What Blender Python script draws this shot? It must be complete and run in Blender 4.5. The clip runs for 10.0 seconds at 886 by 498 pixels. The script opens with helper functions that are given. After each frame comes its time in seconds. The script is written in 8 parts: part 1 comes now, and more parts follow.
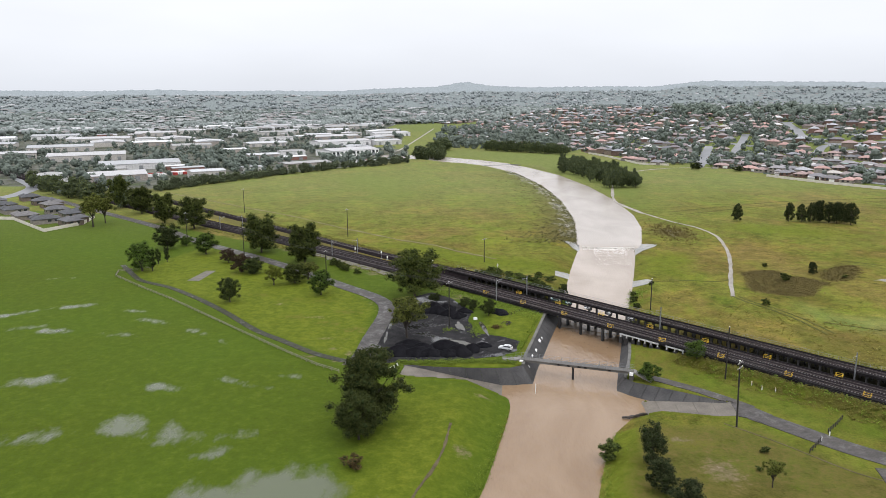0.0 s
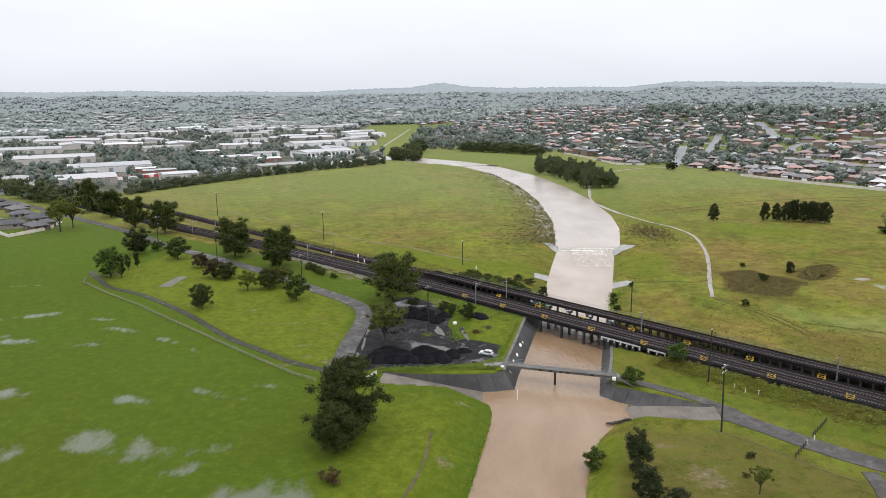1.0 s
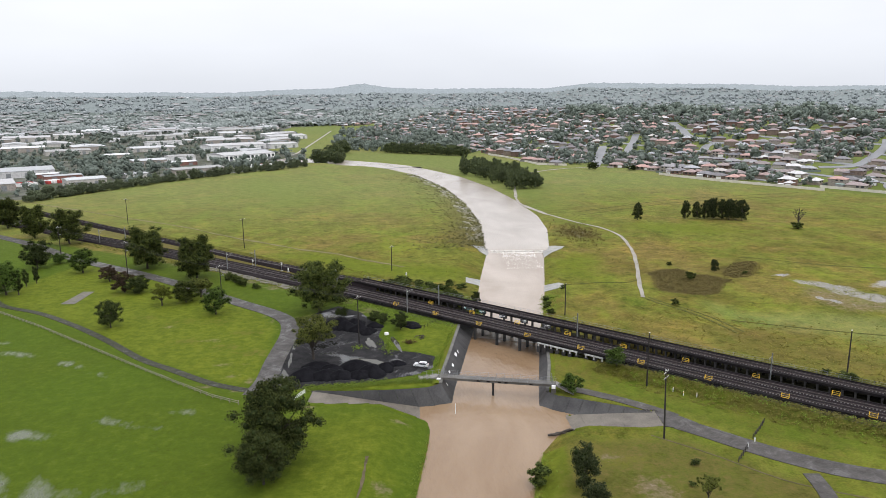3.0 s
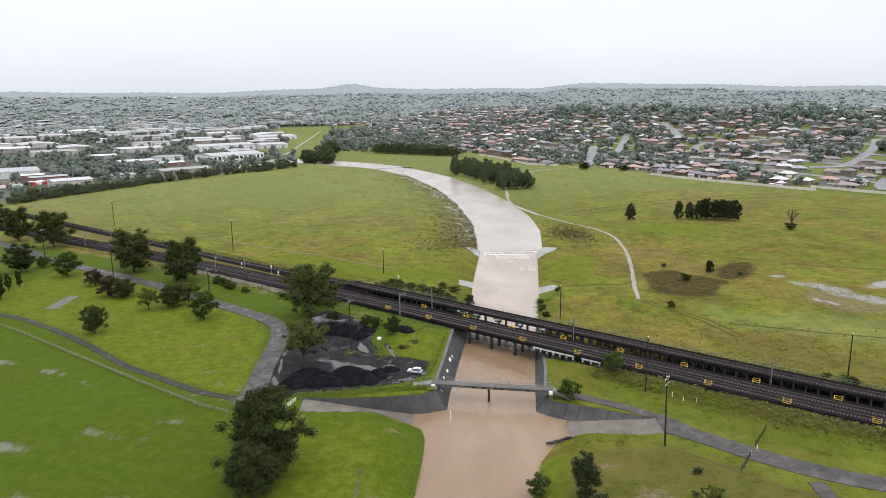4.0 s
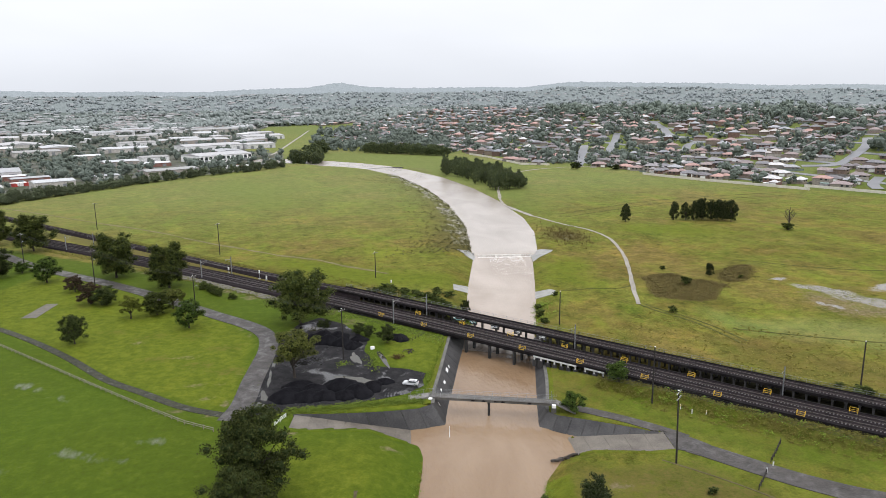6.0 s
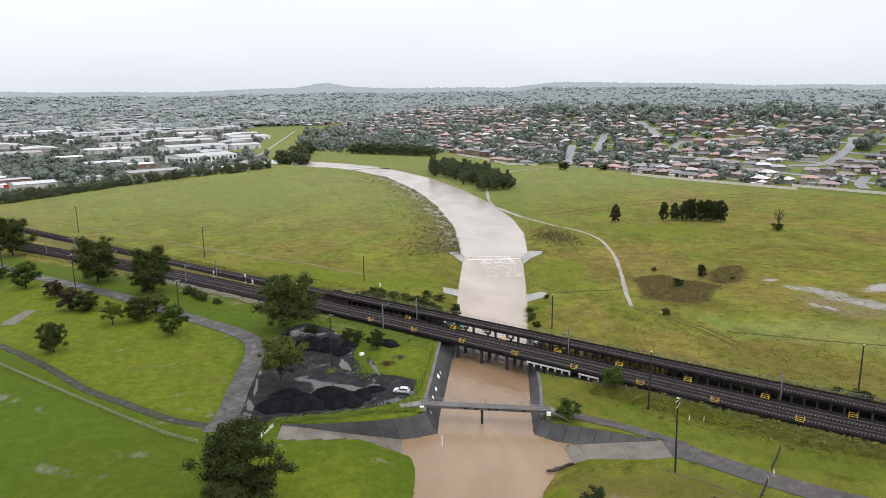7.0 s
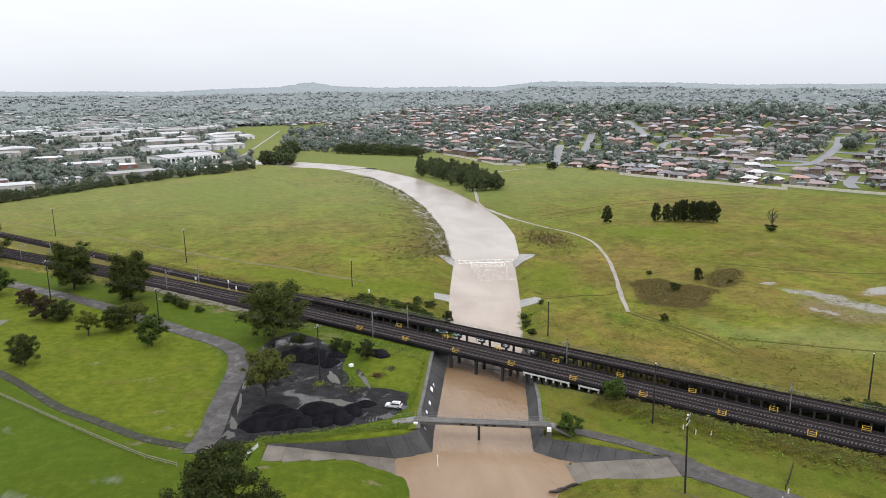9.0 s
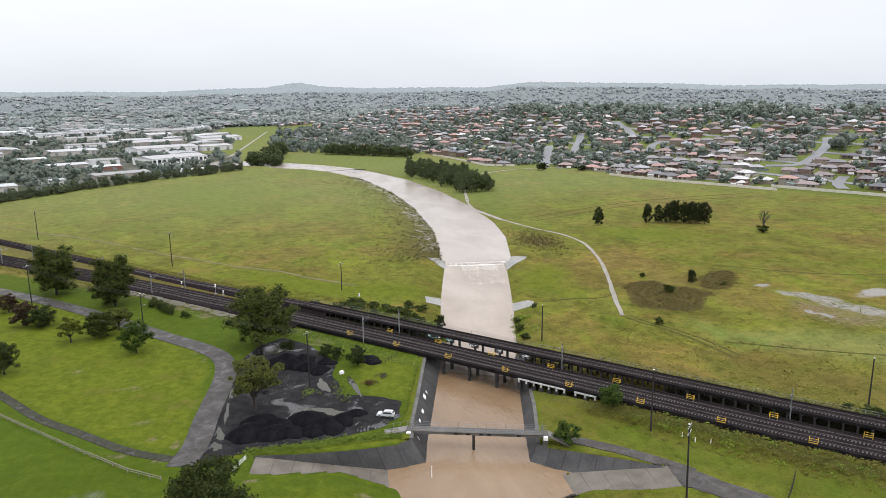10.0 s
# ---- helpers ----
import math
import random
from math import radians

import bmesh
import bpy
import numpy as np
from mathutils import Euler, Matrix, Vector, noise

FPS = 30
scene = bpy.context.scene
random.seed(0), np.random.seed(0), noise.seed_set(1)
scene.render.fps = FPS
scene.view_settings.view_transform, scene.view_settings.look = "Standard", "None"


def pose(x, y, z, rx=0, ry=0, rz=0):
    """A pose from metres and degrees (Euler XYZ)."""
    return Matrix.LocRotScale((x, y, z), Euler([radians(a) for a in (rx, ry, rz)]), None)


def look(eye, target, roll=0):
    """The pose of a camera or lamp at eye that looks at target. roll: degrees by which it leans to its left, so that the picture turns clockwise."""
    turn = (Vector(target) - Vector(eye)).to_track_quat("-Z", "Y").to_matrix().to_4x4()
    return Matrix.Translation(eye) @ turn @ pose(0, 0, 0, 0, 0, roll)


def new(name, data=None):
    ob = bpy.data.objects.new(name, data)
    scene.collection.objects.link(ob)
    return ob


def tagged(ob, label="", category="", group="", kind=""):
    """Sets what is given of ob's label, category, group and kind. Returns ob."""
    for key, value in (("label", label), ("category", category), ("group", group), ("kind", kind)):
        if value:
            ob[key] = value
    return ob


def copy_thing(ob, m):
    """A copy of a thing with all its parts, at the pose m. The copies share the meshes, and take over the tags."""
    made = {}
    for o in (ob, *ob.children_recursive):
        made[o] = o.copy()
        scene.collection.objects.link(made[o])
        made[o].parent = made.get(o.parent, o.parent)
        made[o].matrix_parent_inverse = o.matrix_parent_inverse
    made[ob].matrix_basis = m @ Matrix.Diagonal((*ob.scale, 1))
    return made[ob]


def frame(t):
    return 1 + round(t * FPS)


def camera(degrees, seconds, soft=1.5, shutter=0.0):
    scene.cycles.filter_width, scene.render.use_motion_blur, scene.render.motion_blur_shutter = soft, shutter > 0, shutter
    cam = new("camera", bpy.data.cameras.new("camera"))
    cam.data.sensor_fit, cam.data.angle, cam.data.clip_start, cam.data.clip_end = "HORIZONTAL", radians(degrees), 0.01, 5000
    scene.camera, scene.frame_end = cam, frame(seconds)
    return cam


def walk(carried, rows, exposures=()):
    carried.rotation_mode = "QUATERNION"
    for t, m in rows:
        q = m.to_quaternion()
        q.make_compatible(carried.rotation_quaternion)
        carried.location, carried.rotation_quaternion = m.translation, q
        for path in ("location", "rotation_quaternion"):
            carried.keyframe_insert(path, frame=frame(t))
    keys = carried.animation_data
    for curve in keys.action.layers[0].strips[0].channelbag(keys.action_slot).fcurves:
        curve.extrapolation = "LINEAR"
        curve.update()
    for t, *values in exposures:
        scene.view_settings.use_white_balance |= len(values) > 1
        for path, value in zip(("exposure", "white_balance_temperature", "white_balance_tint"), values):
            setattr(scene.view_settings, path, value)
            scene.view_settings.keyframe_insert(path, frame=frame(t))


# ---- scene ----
cam = camera(65.1, 10.0, soft=0.7)
PATH = [
    (0, (-28.769, -169.781, 68.14), (-28.823, -167.827, 67.718), -0.5),
    (0.5, (-28.968, -167.717, 68.171), (-29.0, -165.762, 67.75), -0.5),
    (1, (-29.335, -165.638, 68.124), (-29.322, -163.682, 67.703), -0.6),
    (1.5, (-29.623, -163.425, 68.094), (-29.557, -161.47, 67.674), -0.6),
    (2, (-29.97, -161.182, 68.051), (-29.85, -159.23, 67.631), -0.6),
    (2.5, (-30.32, -159.059, 68.023), (-30.145, -157.112, 67.603), -0.6),
    (3, (-30.606, -156.944, 67.975), (-30.377, -155.002, 67.555), -0.6),
    (4.5, (-31.351, -150.684, 67.845), (-31.092, -148.746, 67.425), -0.6),
    (5, (-31.609, -148.616, 67.927), (-31.347, -146.679, 67.506), -0.6),
    (6.5, (-31.996, -142.417, 67.929), (-31.687, -140.487, 67.506), -0.7),
    (7, (-32.16, -140.229, 67.91), (-31.834, -138.301, 67.487), -0.7),
    (7.5, (-32.286, -138.143, 67.944), (-31.957, -136.217, 67.52), -0.7),
    (8, (-32.369, -136.146, 67.969), (-32.039, -134.219, 67.545), -0.7),
    (8.5, (-32.459, -134.099, 67.979), (-32.121, -132.174, 67.555), -0.7),
    (9, (-32.496, -131.997, 67.966), (-32.13, -130.077, 67.541), -0.7),
    (9.5, (-32.546, -129.923, 67.954), (-32.151, -128.009, 67.529), -0.7),
    (10, (-32.626, -127.908, 67.967), (-32.228, -125.994, 67.543), -0.7),
]
walk(cam, [(t, look(eye, target, roll)) for t, eye, target, roll in PATH], [(0, 0.03, 6300, 12.5), (10, 0.03, 6300, 12.5)])

# ---------------------------------------------------------------- light
world = bpy.data.worlds.new("overcast_sky")
scene.world = world
world.use_nodes = True
wn, wl = world.node_tree.nodes, world.node_tree.links
wn.clear()
w_out = wn.new("ShaderNodeOutputWorld")
w_bg = wn.new("ShaderNodeBackground")
w_bg2 = wn.new("ShaderNodeBackground")
w_add = wn.new("ShaderNodeAddShader")
w_sky = wn.new("ShaderNodeTexSky")
w_sky.sky_type = 'NISHITA'
w_sky.sun_disc = False
SUN_EL, SUN_AZ = 58.0, 150.0
w_sky.sun_elevation, w_sky.sun_rotation = radians(SUN_EL), radians(SUN_AZ)
w_sky.dust_density, w_sky.air_density = 4.0, 1.0
w_co = wn.new("ShaderNodeTexCoord")
w_sep = wn.new("ShaderNodeSeparateXYZ")
w_ramp = wn.new("ShaderNodeValToRGB")
e = w_ramp.color_ramp.elements
e[0].position, e[0].color = 0.0, (0.75, 0.78, 0.81, 1)
e[1].position, e[1].color = 1.0, (2.1, 2.1, 2.1, 1)
k = e.new(0.07); k.color = (0.88, 0.905, 0.925, 1)
k = e.new(0.22); k.color = (1.02, 1.03, 1.04, 1)
k = e.new(0.5); k.color = (1.55, 1.55, 1.55, 1)
w_noise = wn.new("ShaderNodeTexNoise")
w_noise.inputs["Scale"].default_value = 2.2
w_noise.inputs["Detail"].default_value = 4.0
w_map = wn.new("ShaderNodeMapping")
w_map.inputs["Scale"].default_value = (1, 1, 3.5)
w_mr = wn.new("ShaderNodeMapRange")
w_mr.inputs["From Min"].default_value, w_mr.inputs["From Max"].default_value = 0.3, 0.7
w_mr.inputs["To Min"].default_value, w_mr.inputs["To Max"].default_value = 0.955, 1.045
w_mul = wn.new("ShaderNodeVectorMath"); w_mul.operation = 'SCALE'
wl.new(w_co.outputs["Generated"], w_sep.inputs[0])
wl.new(w_co.outputs["Generated"], w_map.inputs["Vector"])
wl.new(w_map.outputs[0], w_noise.inputs["Vector"])
wl.new(w_sep.outputs["Z"], w_ramp.inputs[0])
wl.new(w_noise.outputs[0], w_mr.inputs["Value"])
wl.new(w_ramp.outputs[0], w_mul.inputs[0])
wl.new(w_mr.outputs[0], w_mul.inputs["Scale"])
wl.new(w_mul.outputs[0], w_bg.inputs["Color"])
wl.new(w_sky.outputs[0], w_bg2.inputs["Color"])
w_bg.inputs["Strength"].default_value = 1.0
w_bg2.inputs["Strength"].default_value = 0.006
wl.new(w_bg.outputs[0], w_add.inputs[0])
wl.new(w_bg2.outputs[0], w_add.inputs[1])
wl.new(w_add.outputs[0], w_out.inputs[0])

sun = new("sun", bpy.data.lights.new("sun", 'SUN'))
sun.data.energy, sun.data.angle, sun.data.color = 0.9, radians(25), (1, 0.97, 0.93)
sun.matrix_world = look((0, 0, 300), (300 * math.sin(radians(SUN_AZ + 180)) / math.tan(radians(SUN_EL)), 300 * math.cos(radians(SUN_AZ + 180)) / math.tan(radians(SUN_EL)), 0))

# ---------------------------------------------------------------- materials


def material(name, col_a, col_b, scale=0.3, rough=0.85, fine=6.0, bump=0.3, spec=0.3, metal=0.0, vary=0.0, fine_mix=0.35):
    """Two colours mixed at a coarse and a fine scale, with a fine relief; vary: change of value from object to object."""
    m = bpy.data.materials.new(name)
    m.use_nodes = True
    n, l = m.node_tree.nodes, m.node_tree.links
    b = n["Principled BSDF"]
    co = n.new("ShaderNodeTexCoord")
    na = n.new("ShaderNodeTexNoise"); na.inputs["Scale"].default_value = scale; na.inputs["Detail"].default_value = 5
    nb = n.new("ShaderNodeTexNoise"); nb.inputs["Scale"].default_value = fine; nb.inputs["Detail"].default_value = 3
    l.new(co.outputs["Object"], na.inputs["Vector"]); l.new(co.outputs["Object"], nb.inputs["Vector"])
    mx = n.new("ShaderNodeMix"); mx.data_type = 'FLOAT'; mx.inputs[0].default_value = fine_mix
    l.new(na.outputs[0], mx.inputs[2]); l.new(nb.outputs[0], mx.inputs[3])
    rp = n.new("ShaderNodeValToRGB")
    rp.color_ramp.elements[0].position, rp.color_ramp.elements[0].color = 0.35, (*col_a, 1)
    rp.color_ramp.elements[1].position, rp.color_ramp.elements[1].color = 0.65, (*col_b, 1)
    l.new(mx.outputs[0], rp.inputs[0])
    out = rp.outputs[0]
    if vary:
        oi = n.new("ShaderNodeObjectInfo")
        mr = n.new("ShaderNodeMapRange"); mr.inputs["To Min"].default_value, mr.inputs["To Max"].default_value = 1 - vary, 1 + vary
        l.new(oi.outputs["Random"], mr.inputs["Value"])
        hs = n.new("ShaderNodeHueSaturation"); l.new(mr.outputs[0], hs.inputs["Value"]); l.new(out, hs.inputs["Color"])
        out = hs.outputs[0]
    l.new(out, b.inputs["Base Color"])
    b.inputs["Roughness"].default_value, b.inputs["Metallic"].default_value = rough, metal
    b.inputs["Specular IOR Level"].default_value = spec
    if bump:
        bp = n.new("ShaderNodeBump"); bp.inputs["Strength"].default_value = bump; bp.inputs["Distance"].default_value = 0.05
        l.new(nb.outputs[0], bp.inputs["Height"]); l.new(bp.outputs[0], b.inputs["Normal"])
    return m


def wet_surface(name, col_a, col_b, scale, dry, wet_scale, level, spread=0.06, rings=0.0, spec=0.15):
    """Hard ground, rough where dry and smooth where thin water lies in its hollows; rings: curved wheel marks that hold water."""
    m = material(name, col_a, col_b, scale, dry, 3.0, 0.0, spec)
    n, l = m.node_tree.nodes, m.node_tree.links
    b = n["Principled BSDF"]
    co = n.new("ShaderNodeTexCoord")
    na = n.new("ShaderNodeTexNoise")
    na.inputs["Scale"].default_value, na.inputs["Detail"].default_value, na.inputs["Roughness"].default_value, na.inputs["Distortion"].default_value = wet_scale, 9, 0.62, 0.9
    l.new(co.outputs["Object"], na.inputs["Vector"])
    src = na.outputs[0]
    if rings:
        wv = n.new("ShaderNodeTexWave"); wv.wave_type = 'RINGS'; wv.rings_direction = 'Z'
        mp = n.new("ShaderNodeMapping"); mp.inputs["Location"].default_value = (17.0, -6.0, 0)
        l.new(co.outputs["Object"], mp.inputs["Vector"]); l.new(mp.outputs[0], wv.inputs["Vector"])
        wv.inputs["Scale"].default_value, wv.inputs["Distortion"].default_value, wv.inputs["Detail"].default_value, wv.inputs["Detail Scale"].default_value = 0.42, 3.0, 1.2, 0.35
        ad = n.new("ShaderNodeMath"); ad.operation = 'MULTIPLY_ADD'; ad.inputs[1].default_value = rings
        l.new(wv.outputs[1], ad.inputs[0]); l.new(src, ad.inputs[2])
        src = ad.outputs[0]
    mk = n.new("ShaderNodeMapRange"); mk.interpolation_type = 'SMOOTHSTEP'
    mk.inputs["From Min"].default_value, mk.inputs["From Max"].default_value = level, level + spread
    l.new(src, mk.inputs["Value"])
    for socket, lo, hi in (("Roughness", dry, 0.06), ("Specular IOR Level", spec, 0.5)):
        r = n.new("ShaderNodeMapRange"); r.inputs["To Min"].default_value, r.inputs["To Max"].default_value = lo, hi
        l.new(mk.outputs[0], r.inputs["Value"]); l.new(r.outputs[0], b.inputs[socket])
    nb = n.new("ShaderNodeTexNoise"); nb.inputs["Scale"].default_value, nb.inputs["Detail"].default_value = 2.5, 6
    l.new(co.outputs["Object"], nb.inputs["Vector"])
    st = n.new("ShaderNodeMapRange"); st.inputs["To Min"].default_value, st.inputs["To Max"].default_value = 0.6, 0.01
    l.new(mk.outputs[0], st.inputs["Value"])
    bp = n.new("ShaderNodeBump"); bp.inputs["Distance"].default_value = 0.15
    l.new(st.outputs[0], bp.inputs["Strength"]); l.new(nb.outputs[0], bp.inputs["Height"]); l.new(bp.outputs[0], b.inputs["Normal"])
    return m


def palette(name, colours, rough=0.7, island=False, scale=0.8, spec=0.3):
    """One of several colours for each object, or for each island of a joined mesh, with light weathering."""
    m = bpy.data.materials.new(name)
    m.use_nodes = True
    n, l = m.node_tree.nodes, m.node_tree.links
    b = n["Principled BSDF"]
    if island:
        src = n.new("ShaderNodeNewGeometry").outputs["Random Per Island"]
    else:
        src = n.new("ShaderNodeObjectInfo").outputs["Random"]
    rp = n.new("ShaderNodeValToRGB"); rp.color_ramp.interpolation = 'CONSTANT'
    el = rp.color_ramp.elements
    el[0].color = (*colours[0], 1)
    el[1].position, el[1].color = 1 / len(colours), (*colours[1], 1)
    for i, c in enumerate(colours[2:]):
        k = el.new((i + 2) / len(colours)); k.color = (*c, 1)
    l.new(src, rp.inputs[0])
    co = n.new("ShaderNodeTexCoord")
    na = n.new("ShaderNodeTexNoise"); na.inputs["Scale"].default_value = scale; na.inputs["Detail"].default_value = 5
    l.new(co.outputs["Object"], na.inputs["Vector"])
    mr = n.new("ShaderNodeMapRange"); mr.inputs["From Min"].default_value, mr.inputs["From Max"].default_value = 0.3, 0.7
    mr.inputs["To Min"].default_value, mr.inputs["To Max"].default_value = 0.75, 1.2
    l.new(na.outputs[0], mr.inputs["Value"])
    hs = n.new("ShaderNodeHueSaturation"); l.new(mr.outputs[0], hs.inputs["Value"]); l.new(rp.outputs[0], hs.inputs["Color"])
    l.new(hs.outputs[0], b.inputs["Base Color"])
    b.inputs["Roughness"].default_value = rough
    b.inputs["Specular IOR Level"].default_value = spec
    return m


def leaf_material(name, a, b_, island=True):
    """Leaves: a dark and a light green mixed leaf by leaf."""
    m = bpy.data.materials.new(name)
    m.use_nodes = True
    n, l = m.node_tree.nodes, m.node_tree.links
    b = n["Principled BSDF"]
    g = n.new("ShaderNodeNewGeometry")
    rp = n.new("ShaderNodeValToRGB")
    rp.color_ramp.elements[0].color, rp.color_ramp.elements[1].color = (*a, 1), (*b_, 1)
    l.new(g.outputs["Random Per Island"], rp.inputs[0])
    oi = n.new("ShaderNodeObjectInfo")
    mr = n.new("ShaderNodeMapRange"); mr.inputs["To Min"].default_value, mr.inputs["To Max"].default_value = 0.8, 1.2
    l.new(oi.outputs["Random"], mr.inputs["Value"])
    hs = n.new("ShaderNodeHueSaturation"); l.new(mr.outputs[0], hs.inputs["Value"]); l.new(rp.outputs[0], hs.inputs["Color"])
    l.new(hs.outputs[0], b.inputs["Base Color"])
    b.inputs["Roughness"].default_value = 0.8
    b.inputs["Specular IOR Level"].default_value = 0.08
    return m


def water_material(name, col_a, col_b, rough=0.08, ripple=0.25, scale=0.25):
    m = bpy.data.materials.new(name)
    m.use_nodes = True
    n, l = m.node_tree.nodes, m.node_tree.links
    b = n["Principled BSDF"]
    co = n.new("ShaderNodeTexCoord")
    mp = n.new("ShaderNodeMapping"); mp.inputs["Scale"].default_value = (1.0, 0.45, 1.0)
    l.new(co.outputs["Object"], mp.inputs["Vector"])
    na = n.new("ShaderNodeTexNoise"); na.inputs["Scale"].default_value = 0.06; na.inputs["Detail"].default_value = 6; na.inputs["Distortion"].default_value = 0.6
    nb = n.new("ShaderNodeTexNoise"); nb.inputs["Scale"].default_value = scale * 4; nb.inputs["Detail"].default_value = 6
    l.new(mp.outputs[0], na.inputs["Vector"]); l.new(mp.outputs[0], nb.inputs["Vector"])
    rp = n.new("ShaderNodeValToRGB")
    rp.color_ramp.elements[0].position, rp.color_ramp.elements[0].color = 0.35, (*col_a, 1)
    rp.color_ramp.elements[1].position, rp.color_ramp.elements[1].color = 0.68, (*col_b, 1)
    l.new(na.outputs[0], rp.inputs[0]); l.new(rp.outputs[0], b.inputs["Base Color"])
    b.inputs["Roughness"].default_value = rough
    b.inputs["IOR"].default_value = 1.33
    bp = n.new("ShaderNodeBump"); bp.inputs["Strength"].default_value = ripple; bp.inputs["Distance"].default_value = 0.35
    l.new(nb.outputs[0], bp.inputs["Height"]); l.new(bp.outputs[0], b.inputs["Normal"])
    return m


def ground_material():
    """Grassland: mown lawn, rough pasture and bare or muddy soil, by the zones of the sheet."""
    m = bpy.data.materials.new("grassland")
    m.use_nodes = True
    n, l = m.node_tree.nodes, m.node_tree.links
    b = n["Principled BSDF"]
    co = n.new("ShaderNodeTexCoord")

    def tex(scale, detail=5, rough=0.6, stretch=None):
        t = n.new("ShaderNodeTexNoise")
        t.inputs["Scale"].default_value, t.inputs["Detail"].default_value, t.inputs["Roughness"].default_value = scale, detail, rough
        if stretch:
            mp = n.new("ShaderNodeMapping"); mp.inputs["Scale"].default_value = stretch; mp.inputs["Rotation"].default_value = (0, 0, 0.8)
            l.new(co.outputs["Object"], mp.inputs["Vector"]); l.new(mp.outputs[0], t.inputs["Vector"])
        else:
            l.new(co.outputs["Object"], t.inputs["Vector"])
        return t.outputs[0]

    def ramp(src, stops):
        r = n.new("ShaderNodeValToRGB")
        el = r.color_ramp.elements
        el[0].position, el[0].color = stops[0][0], (*stops[0][1], 1)
        el[1].position, el[1].color = stops[-1][0], (*stops[-1][1], 1)
        for p, c in stops[1:-1]:
            k = el.new(p); k.color = (*c, 1)
        l.new(src, r.inputs[0])
        return r.outputs[0]

    def mix(f, a, c, mode='MIX'):
        x = n.new("ShaderNodeMix"); x.data_type = 'RGBA'; x.blend_type = mode
        if isinstance(f, float):
            x.inputs[0].default_value = f
        else:
            l.new(f, x.inputs[0])
        l.new(a, x.inputs[6]); l.new(c, x.inputs[7])
        return x.outputs[2]

    big, mid, fine, tuft = tex(0.012, 9, 0.68), tex(0.036, 9, 0.72, (1, 0.75, 1)), tex(0.9, 4), tex(0.45, 9, 0.8)
    lawn = ramp(tuft, [(0.2, LAWN[0]), (0.5, LAWN[1]), (0.8, LAWN[2])])
    lawn = mix(0.35, lawn, ramp(big, [(0.35, LAWN[3]), (0.65, LAWN[2])]))
    field = ramp(mid, [(0.36, FIELD[3]), (0.44, FIELD[1]), (0.50, FIELD[2]), (0.56, FIELD[4]), (0.66, FIELD[5])])
    field = mix(0.5, field, ramp(big, [(0.39, FIELD[3]), (0.46, FIELD[2]), (0.53, FIELD[5]), (0.61, FIELD[1])]))
    field = mix(1.0, field, ramp(tuft, [(0.38, (0.76, 0.78, 0.74)), (0.5, (1, 1, 1)), (0.62, (1.22, 1.18, 1.15))]), 'MULTIPLY')
    clump = tex(0.17, 8, 0.75)
    grain = ramp(tex(2.1, 5, 0.75), [(0.34, (0.70, 0.72, 0.66)), (0.5, (1, 1, 1)), (0.66, (1.30, 1.26, 1.24))])
    field = mix(1.0, field, grain, 'MULTIPLY')
    lawn = mix(0.3, lawn, mix(1.0, lawn, grain, 'MULTIPLY'))
    field = mix(1.0, field, ramp(clump, [(0.40, (0.76, 0.79, 0.71)), (0.5, (1, 1, 1)), (0.60, (1.18, 1.13, 1.16))]), 'MULTIPLY')
    lawn = mix(0.25, lawn, ramp(tuft, [(0.30, (0.65, 0.68, 0.6)), (0.5, (1, 1, 1)), (0.70, (1.3, 1.25, 1.2))]), 'MULTIPLY')
    patch = tex(0.05, 9, 0.70, (1, 0.7, 1))
    field = mix(1.0, field, ramp(patch, [(0.36, (0.74, 0.74, 0.66)), (0.5, (1, 1, 1)), (0.64, (1.24, 1.18, 1.06))]), 'MULTIPLY')
    bright = ramp(tex(0.024, 8, 0.66, (1, 0.7, 1)), [(0.56, (0, 0, 0)), (0.66, (0.85, 0.85, 0.85))])
    yellowish = ramp(clump, [(0.35, (0.096, 0.118, 0.012)), (0.65, (0.165, 0.185, 0.022))])
    field = mix(bright, field, yellowish)
    spots = ramp(tex(0.28, 6, 0.65, (1, 0.7, 1)), [(0.57, (1, 1, 1)), (0.68, (0.58, 0.60, 0.52))])
    field = mix(1.0, field, spots, 'MULTIPLY')
    soil = ramp(fine, [(0.3, (0.10, 0.075, 0.045)), (0.7, (0.20, 0.16, 0.11))])
    at = n.new("ShaderNodeVertexColor"); at.layer_name = "zone"
    sp = n.new("ShaderNodeSeparateColor"); l.new(at.outputs["Color"], sp.inputs[0])

    def edge(src, w=0.35):
        a = n.new("ShaderNodeMath"); a.operation = 'SUBTRACT'; l.new(tuft, a.inputs[0]); a.inputs[1].default_value = 0.5
        c = n.new("ShaderNodeMath"); c.operation = 'MULTIPLY_ADD'; l.new(a.outputs[0], c.inputs[0]); c.inputs[1].default_value = 1.6; l.new(src, c.inputs[2])
        r = n.new("ShaderNodeMapRange"); r.inputs["From Min"].default_value, r.inputs["From Max"].default_value = 0.5 - w, 0.5 + w
        l.new(c.outputs[0], r.inputs["Value"])
        return r.outputs[0]

    lushc = ramp(tuft, [(0.30, LUSH_C[0]), (0.5, LUSH_C[1]), (0.70, LUSH_C[2])])
    lushc = mix(1.0, lushc, ramp(clump, [(0.38, (0.88, 0.88, 0.88)), (0.5, (1, 1, 1)), (0.64, (1.09, 1.02, 1.02))]), 'MULTIPLY')
    col = mix(edge(sp.outputs[0]), field, lawn)
    col = mix(edge(at.outputs["Alpha"], 0.5), col, lushc)
